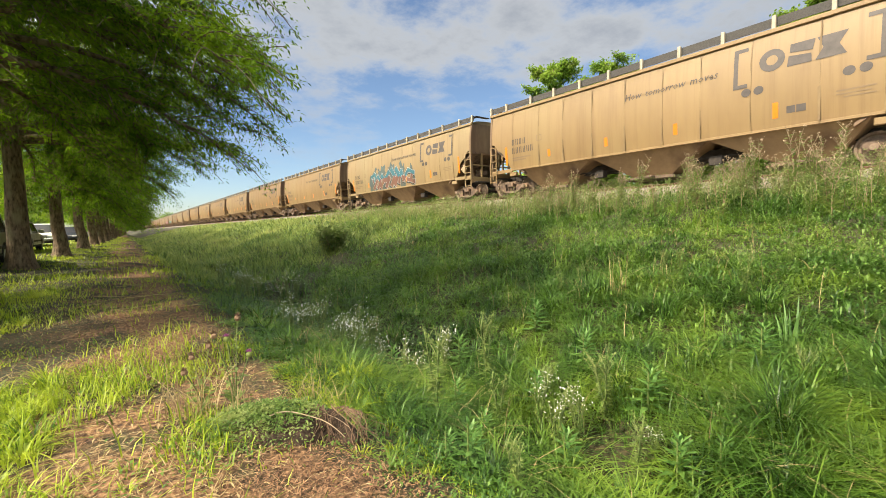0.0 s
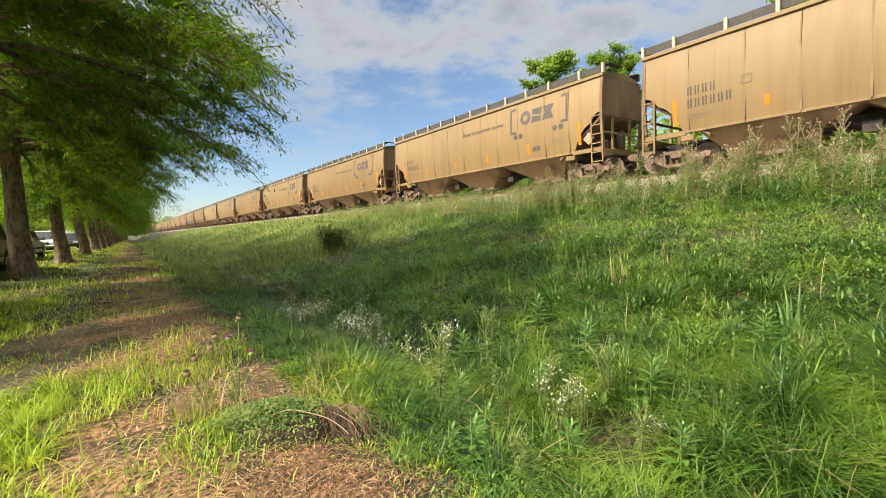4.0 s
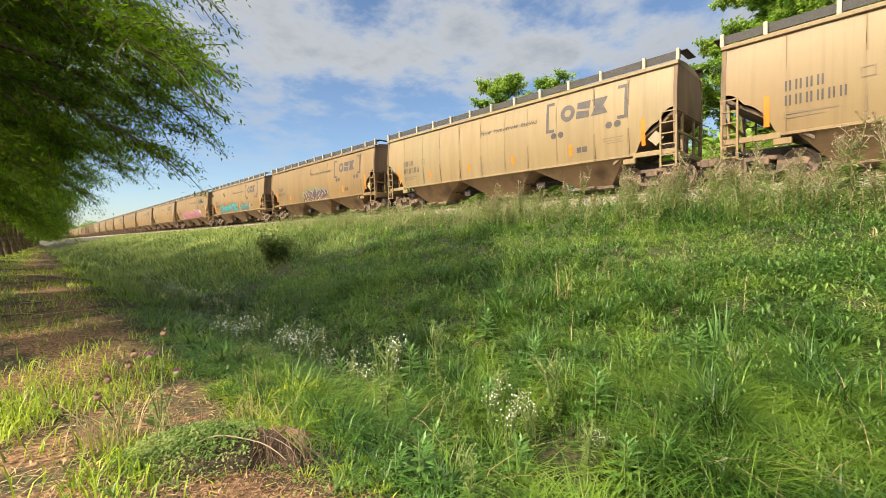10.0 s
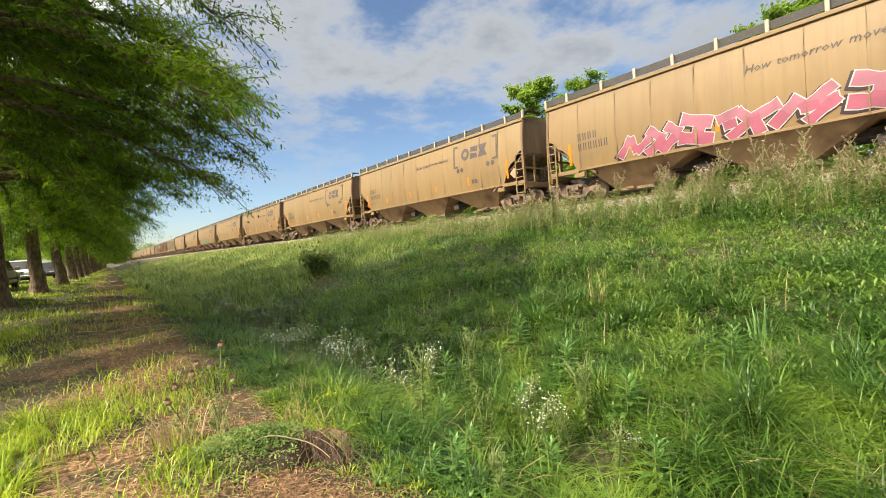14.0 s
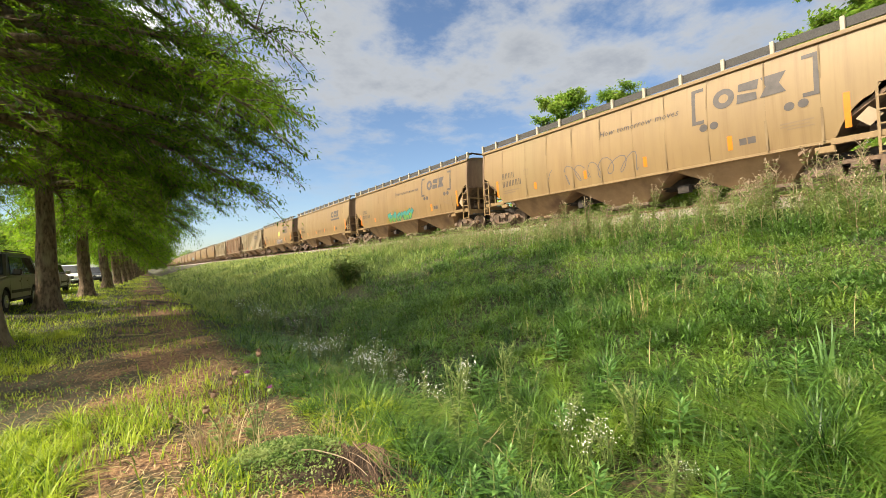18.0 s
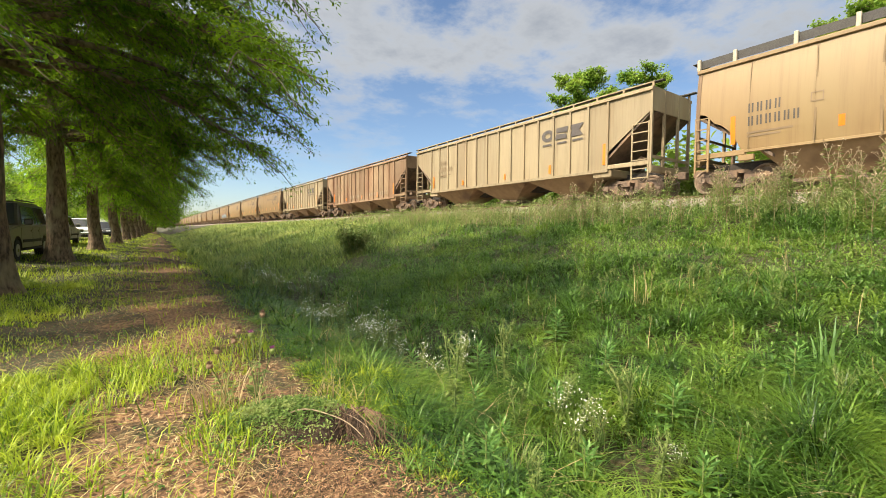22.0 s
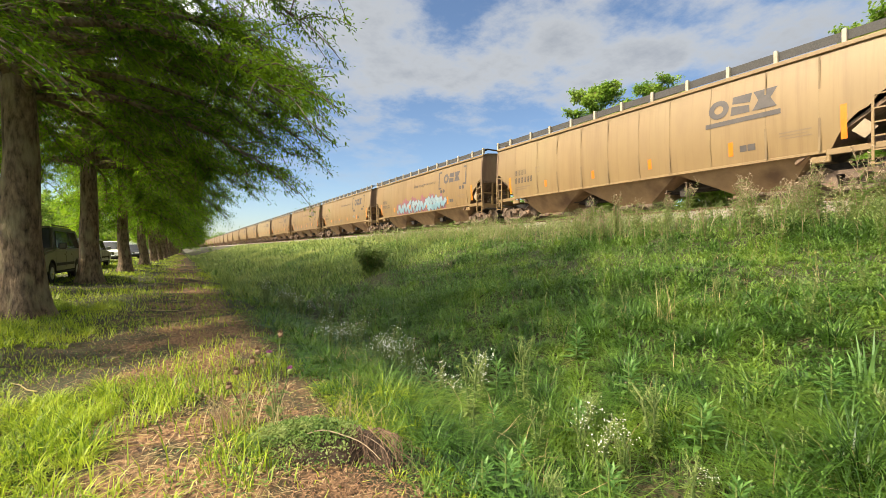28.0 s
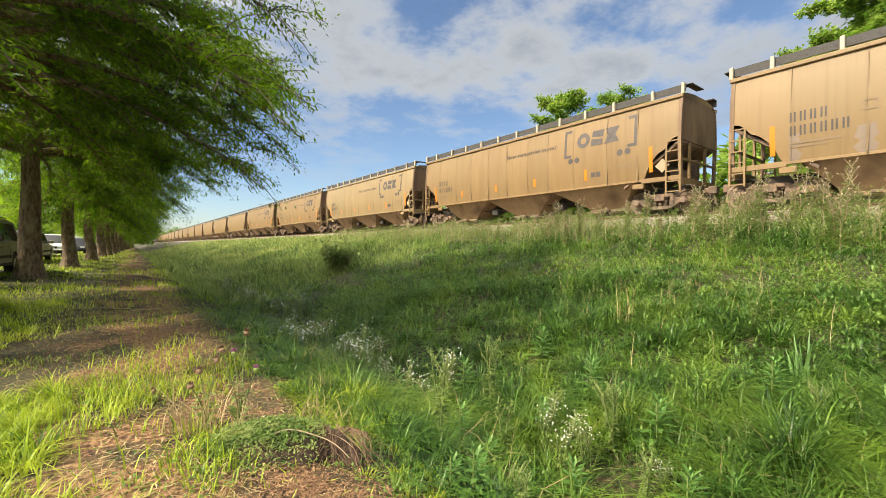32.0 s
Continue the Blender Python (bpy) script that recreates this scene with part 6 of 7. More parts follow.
ROW = "row of trees along the path"
LABEL = "bald cypress with a fluted grey-brown trunk and feathery green foliage"
near_kind = tree_meshes(71, 13.2, 5.45, 4.0, 124, 34, 92, 0.090, 0.29, "needles", 0.24, aspect=0.36, lee=0.02, turn=25, sag=0.22, gap=0.9)
mid_kind = tree_meshes(81, 12.0, 5.2, 3.5, 64, 17, 62, 0.2, 0.28, "needles", 0.34, aspect=0.24, lee=0.35, turn=60, sag=0.3, gap=0.6)
far_kind = tree_meshes(91, 11.8, 5.0, 2.7, 34, 8, 34, 0.46, 0.27, "needles_far", 0.3)
for k in range(24):
    y = 10.5 + 9.1 * k
    x = (-2.4, -2.75, -2.5)[k] if k < 3 else -2.3 + 0.018 * (y - 30)
    kind = near_kind if k < 2 else mid_kind if k < 8 else far_kind
    tree("cypress_tree", kind, LABEL, pose(x, y, float(land(x, y)), 0, 0, (20, 47, 95, 30, 75, 52, 60)[k % 7]) @ Matrix.Diagonal((1, 1, 1 + 0.04 * math.sin(k * 2.1), 1)), ROW)

def broad_meshes(seed, height, spread, leaf, limbs=20, branches=7, twigs=6, leaves=20):
    """A broadleaf tree: rising limbs that fork twice, with leaves in loose sprays round the twig ends."""
    q = np.random.RandomState(seed)
    t = np.linspace(0, 1, 6)
    zt = np.linspace(0, height * 0.8, 8)
    px, py = np.cumsum(q.normal(0, 0.1, 8)), np.cumsum(q.normal(0, 0.1, 8))
    px[0] = py[0] = 0
    tv, tf = tubes([(np.stack([px, py, zt - 0.1], -1), np.linspace(0.26, 0.05, 8))], 10)
    rows_, P = [], []

    def bough(p0, a, pitch, length, r0):
        curl = q.uniform(-0.35, 0.35)
        d = np.stack([np.cos(a + curl * t) * np.cos(pitch), np.sin(a + curl * t) * np.cos(pitch), np.sin(pitch) * (1.1 - 0.35 * t)], -1)
        pts = p0 + d * (length * t)[:, None]
        rows_.append((pts, r0 * (1.05 - 0.8 * t)))
        return pts
    for k in range(limbs):
        f = (k + 0.3) / limbs
        z0 = height * (0.2 + 0.56 * f)
        a = k * 2.39996 + q.uniform(-0.4, 0.4)
        reach = spread * math.sin(math.pi * (0.30 + 0.52 * f)) * q.uniform(0.7, 1.15)
        limb = bough(np.array([np.interp(z0, zt, px), np.interp(z0, zt, py), z0]), a, q.uniform(0.3, 0.75) + 0.45 * f, reach, 0.09 * (1.1 - f))
        for j in range(branches):
            g = 0.25 + 0.75 * (j + q.rand()) / branches
            p0 = np.array([np.interp(g, t, limb[:, i]) for i in range(3)])
            sub_ = bough(p0, a + q.choice([-1, 1]) * q.uniform(0.25, 1.3), q.uniform(-0.1, 0.9), reach * q.uniform(0.2, 0.42), 0.03)
            for w in range(twigs):
                g2 = 0.3 + 0.7 * (w + q.rand()) / twigs
                p1 = np.array([np.interp(g2, t, sub_[:, i]) for i in range(3)])
                tw = bough(p1, q.uniform(0, 6.28), q.uniform(-0.3, 1.2), q.uniform(0.35, 0.85), 0.012)
                u = q.uniform(0.15, 1.05, leaves)
                P.append(np.stack([np.interp(u, t, tw[:, i]) for i in range(3)], -1) + q.normal(0, 0.10, (leaves, 3)))
    lv, lf = tubes(rows_, 4)
    P = np.concatenate(P)
    ll = leaf * q.uniform(0.6, 1.35, len(P))
    fv, ff = leaf_fan(P, q.uniform(0, 6.28, len(P)), q.normal(0.0, 0.6, len(P)), ll, ll * 0.6)
    return [("trunk", smooth(fast_mesh("trunk", tv, tf, M["bark"]))), ("branching", smooth(fast_mesh("branching", lv, lf, M["bark"]))), ("crown", fast_mesh("crown", fv, ff, M["leaves"]))]


broad = [broad_meshes(101 + k, 15.6, 3.8, 0.22, leaves=32) for k in range(2)]
q = np.random.RandomState(44)
for k, (x, y, s) in enumerate(((33.9, 26.5, 1.17), (34.5, 20.2, 1.04), (32, 6.6, 0.93), (31, 3.4, 1.08), (29, -1.0, 1.12), (30, -7, 1.0), (46, 12, 0.9), (44, 38, 0.62), (42, 195, 1.0), (50, 215, 1.05))):
    tree("broadleaf_tree", broad[k % 2], "bright green broadleaf tree behind the railway", pose(x, y, float(land(x, y)), 0, 0, q.uniform(0, 360)) @ Matrix.Diagonal((s, s, s, 1)), "trees behind the railway")
belt = tree_meshes(111, 12.0, 5.6, 0.8, 40, 11, 28, 0.45, 0.25, "leaves", 0.15, "broad", aspect=0.6)
for k in range(26):
    x, y = -19 - q.uniform(0, 9), 10 + 7.5 * k + q.uniform(-2, 2)
    tree("broadleaf_tree", belt, "broadleaf tree in the belt beyond the parked cars", pose(x, y, float(land(x, y)), 0, 0, q.uniform(0, 360)) @ Matrix.Diagonal((1, 1, q.uniform(0.8, 1.1), 1)), "tree belt beyond the cars")
for k in range(16):
    x, y = -20 + 9.0 * k, 330 + q.uniform(0, 40)
    tree("broadleaf_tree", belt, "distant broadleaf tree at the end of the path", pose(x, y, 0, 0, 0, q.uniform(0, 360)) @ Matrix.Diagonal((1.3, 1.3, 1.1, 1)), "distant trees")


def shrub(name, seed, height, width, leaves, leaf, material, label, m, group=""):
    """A low bush: many stems from one foot, with leaves all along them."""
    q = np.random.RandomState(seed)
    rows_, P, Y, Z = [], [], [], []
    for k in range(26):
        a, o, h = q.uniform(0, 6.28), width * 0.5 * math.sqrt(q.rand()), height * q.uniform(0.55, 1.0)
        t = np.linspace(0, 1, 5)
        pts = np.stack([np.cos(a) * o * t ** 0.8, np.sin(a) * o * t ** 0.8, h * t], -1)
        rows_.append((pts, 0.012 * (1.1 - t)))
        g = q.uniform(0.1, 1, leaves)
        P.append(np.stack([np.interp(g, t, pts[:, i]) for i in range(3)], -1) + q.normal(0, 0.07 * width, (leaves, 3)))
    P = np.concatenate(P)
    ll = leaf * q.uniform(0.6, 1.3, len(P))
    fv, ff = leaf_fan(P, q.uniform(0, 6.28, len(P)), q.normal(0.1, 0.5, len(P)), ll, ll * 0.5)
    s = new(name)
    sv, sf = tubes(rows_, 4)
    part("stem_cluster", fast_mesh("stem_cluster", sv, sf, M["weed_dry"]), None, s)
    part("leaves", fast_mesh("leaves", fv, ff, M[material]), None, s)
    s.matrix_basis = m
    return tagged(s, label, "shrub", group)


shrub("shrub", 5, 1.25, 1.5, 90, 0.16, "weed", "dark green shrub standing on the bank", pose(6.2, 14.8, float(land(6.2, 14.8)) - 0.05))
low = shrub("scrub_bush", 6, 2.2, 3.0, 70, 0.3, "scrub", "low green scrub behind the track", pose(24.5, 9, 1.6), "scrub behind the track")
for k in range(64):
    x, y, s = q.uniform(22.6, 27), -10 + 2.4 * k + q.uniform(-1, 1), q.uniform(1.4, 2.3)
    copy_thing(low, pose(x, y, float(land(x, y)) - 0.1, 0, 0, q.uniform(0, 360))).scale = (s, s, s)

# ---- by the path ----
q = np.random.RandomState(61)


M["seed_brown"] = leafage("seed_brown", (0.08, 0.05, 0.03), (0.24, 0.15, 0.09), None, 1, 0.1, 0.85)


def thistle(x, y, height, heads, label):
    """A spiny thistle: ribbed stem with side stalks, jagged leaves, round heads with purple tufts."""
    t_ob = new("thistle")
    rows_, P, Y, Z, LL, H = [], [], [], [], [], []
    t = np.linspace(0, 1, 7)
    for dx, dy, h, bloom in heads:
        pts = np.stack([dx * t ** 1.6, dy * t ** 1.6, h * t], -1)
        rows_.append((pts, 0.006 - 0.003 * t))
        H.append((pts[-1], bloom))
        for k in range(12):
            f = q.uniform(0.04, 0.8)
            P.append([np.interp(f, t, pts[:, i]) for i in range(3)])
            Y.append(q.uniform(0, 6.28)), Z.append(q.uniform(-0.2, 0.6)), LL.append(0.15 * (1.1 - f))
    sv, sf = tubes(rows_, 6)
    part("stem", smooth(fast_mesh("stem", sv, sf, M["stem"])), None, t_ob)
    lv, lf = leaf_fan(np.array(P), np.array(Y), np.array(Z), np.array(LL), np.array(LL) * 0.3)
    part("leaves", fast_mesh("leaves", lv, lf, M["weed"]), None, t_ob)
    for p, bloom in H:
        bm = bmesh.new()
        bmesh.ops.create_icosphere(bm, subdivisions=2, radius=0.021, matrix=Matrix.Translation(p))
        for v in bm.verts:
            d = v.co - Vector(p)
            v.co += d * q.uniform(-0.1, 0.25)
        head = part("flower_head", bm, M["weed"] if bloom else M["seed_brown"], t_ob)
        n_ = 46
        a, b = q.uniform(0, 6.28, n_), q.uniform(0.5, 1.5, n_)
        fv, ff = leaf_fan(np.repeat([p], n_, 0) + [0, 0, 0.012], a, b, q.uniform(0.028, 0.046, n_), np.full(n_, 0.007))
        part("petal_tuft", fast_mesh("petal_tuft", fv, ff, M["petal_purple"] if bloom else M["seed_brown"]), None, head)
    t_ob.matrix_basis = pose(x, y, float(land(x, y)) - 0.01)
    return tagged(t_ob, label, "thistle", "thistles by the path")


thistle(0.62, 3.45, 0.7, [(0.06, 0.1, 0.72, False), (0.10, -0.05, 0.46, True), (-0.02, 0.14, 0.56, True), (-0.12, 0.05, 0.62, False)], "tall thistle with purple flower heads beside the path")
thistle(0.42, 3.6, 0.5, [(-0.05, 0.05, 0.42, False), (-0.12, -0.1, 0.36, False), (0.06, 0.0, 0.5, False)], "dry brown thistle stalks gone to seed")
thistle(0.1, 4.3, 0.2, [(0.01, 0.02, 0.10, False)], "short thistle with a dark dried head")

# uprooted root mat with vines
M["vine"] = leafage("vine", (0.05, 0.11, 0.02), (0.20, 0.30, 0.06), (0.28, 0.33, 0.10), 5.0, 0.35, 0.6)
q = np.random.RandomState(62)
stump = new("root_clump")
# a low mound of soil, hollow and dark at its open end
bm = bmesh.new()
bmesh.ops.create_icosphere(bm, subdivisions=4, radius=1, matrix=Matrix.Translation((-0.12, 0.02, -0.03)) @ Matrix.Diagonal((0.56, 0.26, 0.19, 1)))
for v in bm.verts:
    v.co += v.co.normalized() * 0.06 * noise.noise(v.co * 9) + v.co.normalized() * 0.03 * noise.noise(v.co * 26)
    d = (v.co - Vector((0.30, -0.2, 0.05))).length
    if d < 0.22:
        v.co += Vector((-0.35, 1.0, 0)).normalized() * (0.22 - d) * 0.9
part("soil_mound", bm_mesh("soil_mound", bm, surface("root_soil", (0.03, 0.02, 0.013), (0.12, 0.08, 0.05), 18, 0.95, 0, 0.8), True), None, stump, "dark soil held by the roots")
rows_ = []
for k in range(70):
    x0, t = q.uniform(0.08, 0.46), np.linspace(0, 1, 7)
    top = 0.19 - 0.5 * (x0 - 0.15) ** 2
    out = q.uniform(0.10, 0.26)
    rows_.append((np.stack([x0 + q.normal(0, 0.14) * t + 0.03 * np.sin(7 * t + 2 * k), 0.05 - out * t + 0.02 * np.sin(5 * t + k), top * (1 - t ** 1.6) + 0.03 * np.sin(4 * t + k) * t], -1), q.choice([0.0012, 0.002, 0.004]) * (1.15 - 0.7 * t)))
sv, sf = tubes(rows_, 4)
part("root_mat", smooth(fast_mesh("root_mat", sv, sf, M["seed_brown"])), None, stump, "hanging brown root fibres")["kind"] = "stuff"
t = np.linspace(0, 1, 12)
for z_, y_, r_ in ((0.215, -0.12, 0.0045), (0.17, 0.05, 0.003)):
    sv, sf = tubes([(np.stack([-0.22 + 0.62 * t, y_ - 0.12 * t ** 2 + 0.03 * np.sin(4 * t), 0.05 + (z_ - 0.05) * np.sin(math.pi * (0.22 + 0.68 * t)) + 0.012 * np.sin(9 * t)], -1), r_ * (1.1 - 0.5 * t))], 6)
    part("arching_twig", smooth(fast_mesh("arching_twig", sv, sf, M["weed_dry"])), None, stump, "pale arching twig")
n = 7000
P = np.stack([q.normal(-0.26, 0.26, n), q.normal(-0.02, 0.15, n), np.zeros(n)], -1)
P = P[P[:, 0] < 0.14 + 0.08 * q.rand(n)]
n = len(P)
P[:, 2] = np.clip(0.2 * np.sqrt(np.clip(1 - ((P[:, 0] + 0.12) / 0.62) ** 2 - (P[:, 1] / 0.32) ** 2, 0.0, 1)), 0.0, 1) * q.uniform(0.85, 1.12, n) + q.uniform(-0.01, 0.025, n)
ll = q.uniform(0.012, 0.03, n)
lv, lf = leaf_fan(P, q.uniform(0, 6.28, n), q.normal(0.2, 0.5, n), ll, ll * 0.6)
part("vine_leaves", fast_mesh("vine_leaves", lv, lf, M["vine"]), None, stump, "small green vine leaves")["kind"] = "stuff"
stump.matrix_basis = pose(0.88, 2.84, float(land(0.88, 2.84)) - 0.01, 0, 0, -36) @ Matrix.Diagonal((0.95, 0.9, 1.05, 1))
tagged(stump, "uprooted clump of dark roots overgrown with small vines", "root clump")

for x, y, n, l in ((0.42, 3.42, 60, 0.52), (0.30, 3.5, 44, 0.44), (0.62, 3.2, 50, 0.40), (1.15, 3.45, 60, 0.34), (1.3, 3.2, 50, 0.3), (0.9, 3.3, 40, 0.3), (5.6, 3.2, 26, 0.8), (1.5, 4.1, 40, 0.3)):
    t = np.random.RandomState(int(x * 100))
    P = np.stack([t.normal(0, 0.06, n), t.normal(0, 0.06, n), np.zeros(n)], -1)
    ob = blades(P[::2], l * t.uniform(0.4, 1.15, n)[::2], t.uniform(0.005, 0.011, n)[::2], t.uniform(0, 6.28, n)[::2], t.uniform(0.05, 0.9, n)[::2], 4, "dry_grass_tuft", M["straw"], "tuft of dry straw-coloured grass gone to seed")
    ob.matrix_basis = pose(x, y, float(land(x, y)) - 0.01)
    del ob["kind"]
    tagged(ob, category="grass tuft", group="dry grass tufts")
# chips and bark litter in front of it
n = 7000
cx, cy = q.normal(0.72, 0.30, n), q.normal(2.05, 0.34, n)
wx, wy = q.uniform(-2.4, 1.5, 30000), q.uniform(1.0, 9.0, 30000)
keep = q.rand(30000) < (1 - clumpy(q, wx, wy, 85, 1.3)) * 0.8
cx, cy = np.concatenate([cx, wx[keep]]), np.concatenate([cy, wy[keep]])
n = len(cx)
P = np.stack([cx, cy, land(cx, cy) + q.uniform(0.0, 0.03, n)], -1)
lv, lf = leaf_fan(P, q.uniform(0, 6.28, n), q.normal(0, 0.35, n), q.uniform(0.012, 0.05, n), q.uniform(0.003, 0.010, n))
M["chips"] = leafage("chips", (0.06, 0.03, 0.016), (0.36, 0.21, 0.11), None, 1, 0.05, 0.9)
tagged(new("bark_litter", fast_mesh("bark_litter", lv, lf, M["chips"])), "reddish brown bark chips and dead leaves on bare soil", "litter", kind="stuff")

# pale straw scraps and dead leaves on the bare ground
n = 1300
cx, cy = q.normal(0.15, 0.75, n), q.uniform(1.6, 5.0, n)
lv, lf = leaf_fan(np.stack([cx, cy, land(cx, cy) + q.uniform(0.005, 0.03, n)], -1), q.uniform(0, 6.28, n), q.normal(0, 0.2, n), q.uniform(0.03, 0.10, n), q.uniform(0.004, 0.014, n))
tagged(new("straw_scraps", fast_mesh("straw_scraps", lv, lf, M["straw"])), "pale straw scraps on the bare soil", "litter", kind="stuff")

# fallen twigs on the path
q = np.random.RandomState(63)
for k in range(14):
    x, y, l, a = q.normal(0.1, 0.7), q.uniform(3.0, 14), q.uniform(0.2, 0.7), q.uniform(0, 6.28)
    t = np.linspace(-0.5, 0.5, 5)
    xs, ys = x + np.cos(a) * l * t + 0.03 * np.sin(5 * t), y + np.sin(a) * l * t
    sv, sf = tubes([(np.stack([xs, ys, land(xs, ys) + 0.012], -1), np.full(5, 0.006))], 5)
    tagged(new("fallen_twig", smooth(fast_mesh("fallen_twig", sv, sf, M["straw"]))), "bare pale twig lying on the path", "twig", "fallen twigs")


def tussock(x, y, n, length, width, material, label, name="grass_tussock", bend=(0.5, 1.6), spread=0.09):
    q2 = np.random.RandomState(int(x * 131 + y * 17) % 9999)
    P = np.stack([q2.normal(0, spread, n), q2.normal(0, spread, n), np.zeros(n)], -1)
    ob = blades(P, length * q2.uniform(0.6, 1.1, n), width * q2.uniform(0.7, 1.2, n), np.arctan2(P[:, 1], P[:, 0]) + q2.normal(0, 0.5, n), q2.uniform(*bend, n), 5, name, material, label)
    ob.matrix_basis = pose(x, y, float(land(x, y)) - 0.02)
    ob["kind"] = ""
    del ob["kind"]
    return ob


for x, y, n, l in ((3.35, 0.75, 260, 0.62), (3.5, 1.15, 150, 0.5), (3.2, 2.75, 190, 0.5), (3.45, 3.3, 160, 0.5), (4.4, 1.6, 150, 0.5), (4.3, 2.9, 150, 0.48), (5.0, 0.4, 190, 0.6), (5.4, 2.4, 150, 0.5), (2.35, 4.0, 130, 0.36), (4.1, 4.4, 140, 0.5), (1.55, 3.4, 90, 0.3), (3.9, 0.85, 240, 0.55), (4.5, 0.2, 200, 0.5), (3.8, 2.1, 170, 0.44), (5.9, 1.5, 180, 0.5), (6.3, 3.1, 170, 0.46), (5.1, 3.9, 160, 0.44), (3.0, 3.6, 150, 0.4), (4.9, 5.6, 160, 0.45), (6.0, 5.0, 160, 0.45), (3.9, 6.3, 150, 0.42), (7.2, 2.2, 170, 0.45), (2.5, 1.35, 130, 0.34), (2.2, 2.6, 110, 0.32), (5.6, 0.2, 170, 0.5)):
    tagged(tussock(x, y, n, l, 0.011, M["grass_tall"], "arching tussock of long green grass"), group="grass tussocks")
M["iris"] = leafage("iris", (0.08, 0.17, 0.05), (0.17, 0.30, 0.08), None, 1, 0.3, 0.5)
tussock(5.15, 1.08, 9, 0.62, 0.036, M["iris"], "upright broad-bladed grey-green plant in the bank grass", "broad_bladed_plant", (0.05, 0.35), 0.07)
# lanceolate weed at the near edge of the ditch
for x, y, s in ((1.78, 2.08, 1.0), (1.68, 2.2, 0.7), (3.0, 1.25, 1.2), (3.2, 1.05, 1.0), (2.6, 1.9, 1.1), (3.5, 1.7, 1.3), (3.9, 2.6, 1.2), (2.5, 3.1, 1.1), (3.3, 4.0, 1.3), (4.6, 1.2, 1.2), (2.3, 2.5, 0.9), (3.1, 2.6, 1.2), (4.3, 3.6, 1.3), (2.55, 4.4, 1.2)):
    q2 = np.random.RandomState(int(s * 100))
    n = 34
    f = np.linspace(0.15, 1, n)
    P = np.stack([0.03 * np.sin(f * 3), 0.02 * np.cos(f * 4), 0.34 * s * f], -1)
    ll = 0.17 * s * (1.15 - 0.6 * f)
    lv, lf = leaf_fan(P, np.arange(n) * 2.4, 0.1 + 0.9 * f ** 2, ll, ll * 0.26)
    w = new("leafy_weed")
    part("leaves", fast_mesh("leaves", lv, lf, M["broad_leaf"]), None, w)
    sv, sf = tubes([(np.stack([0 * f, 0 * f, 0.35 * s * f], -1), np.full(n, 0.006))], 5)
    part("stem", fast_mesh("stem", sv, sf, M["stem"]), None, w)
    w.matrix_basis = pose(x, y, float(land(x, y)) - 0.01)
    tagged(w, "pale green weed with long pointed leaves at the ditch edge", "weed", "long-leaved weeds")

# ---- parked vehicles ----
M["glass"] = plain("tinted_glass", (0.02, 0.022, 0.025), 0.06)
M["tyre"] = surface("tyre", (0.015, 0.015, 0.015), (0.035, 0.033, 0.03), 20, 0.9)
M["chrome"] = plain("chrome", (0.6, 0.6, 0.6), 0.15, 1.0)
M["lamp"] = plain("lamp_glass", (0.72, 0.72, 0.70), 0.1)


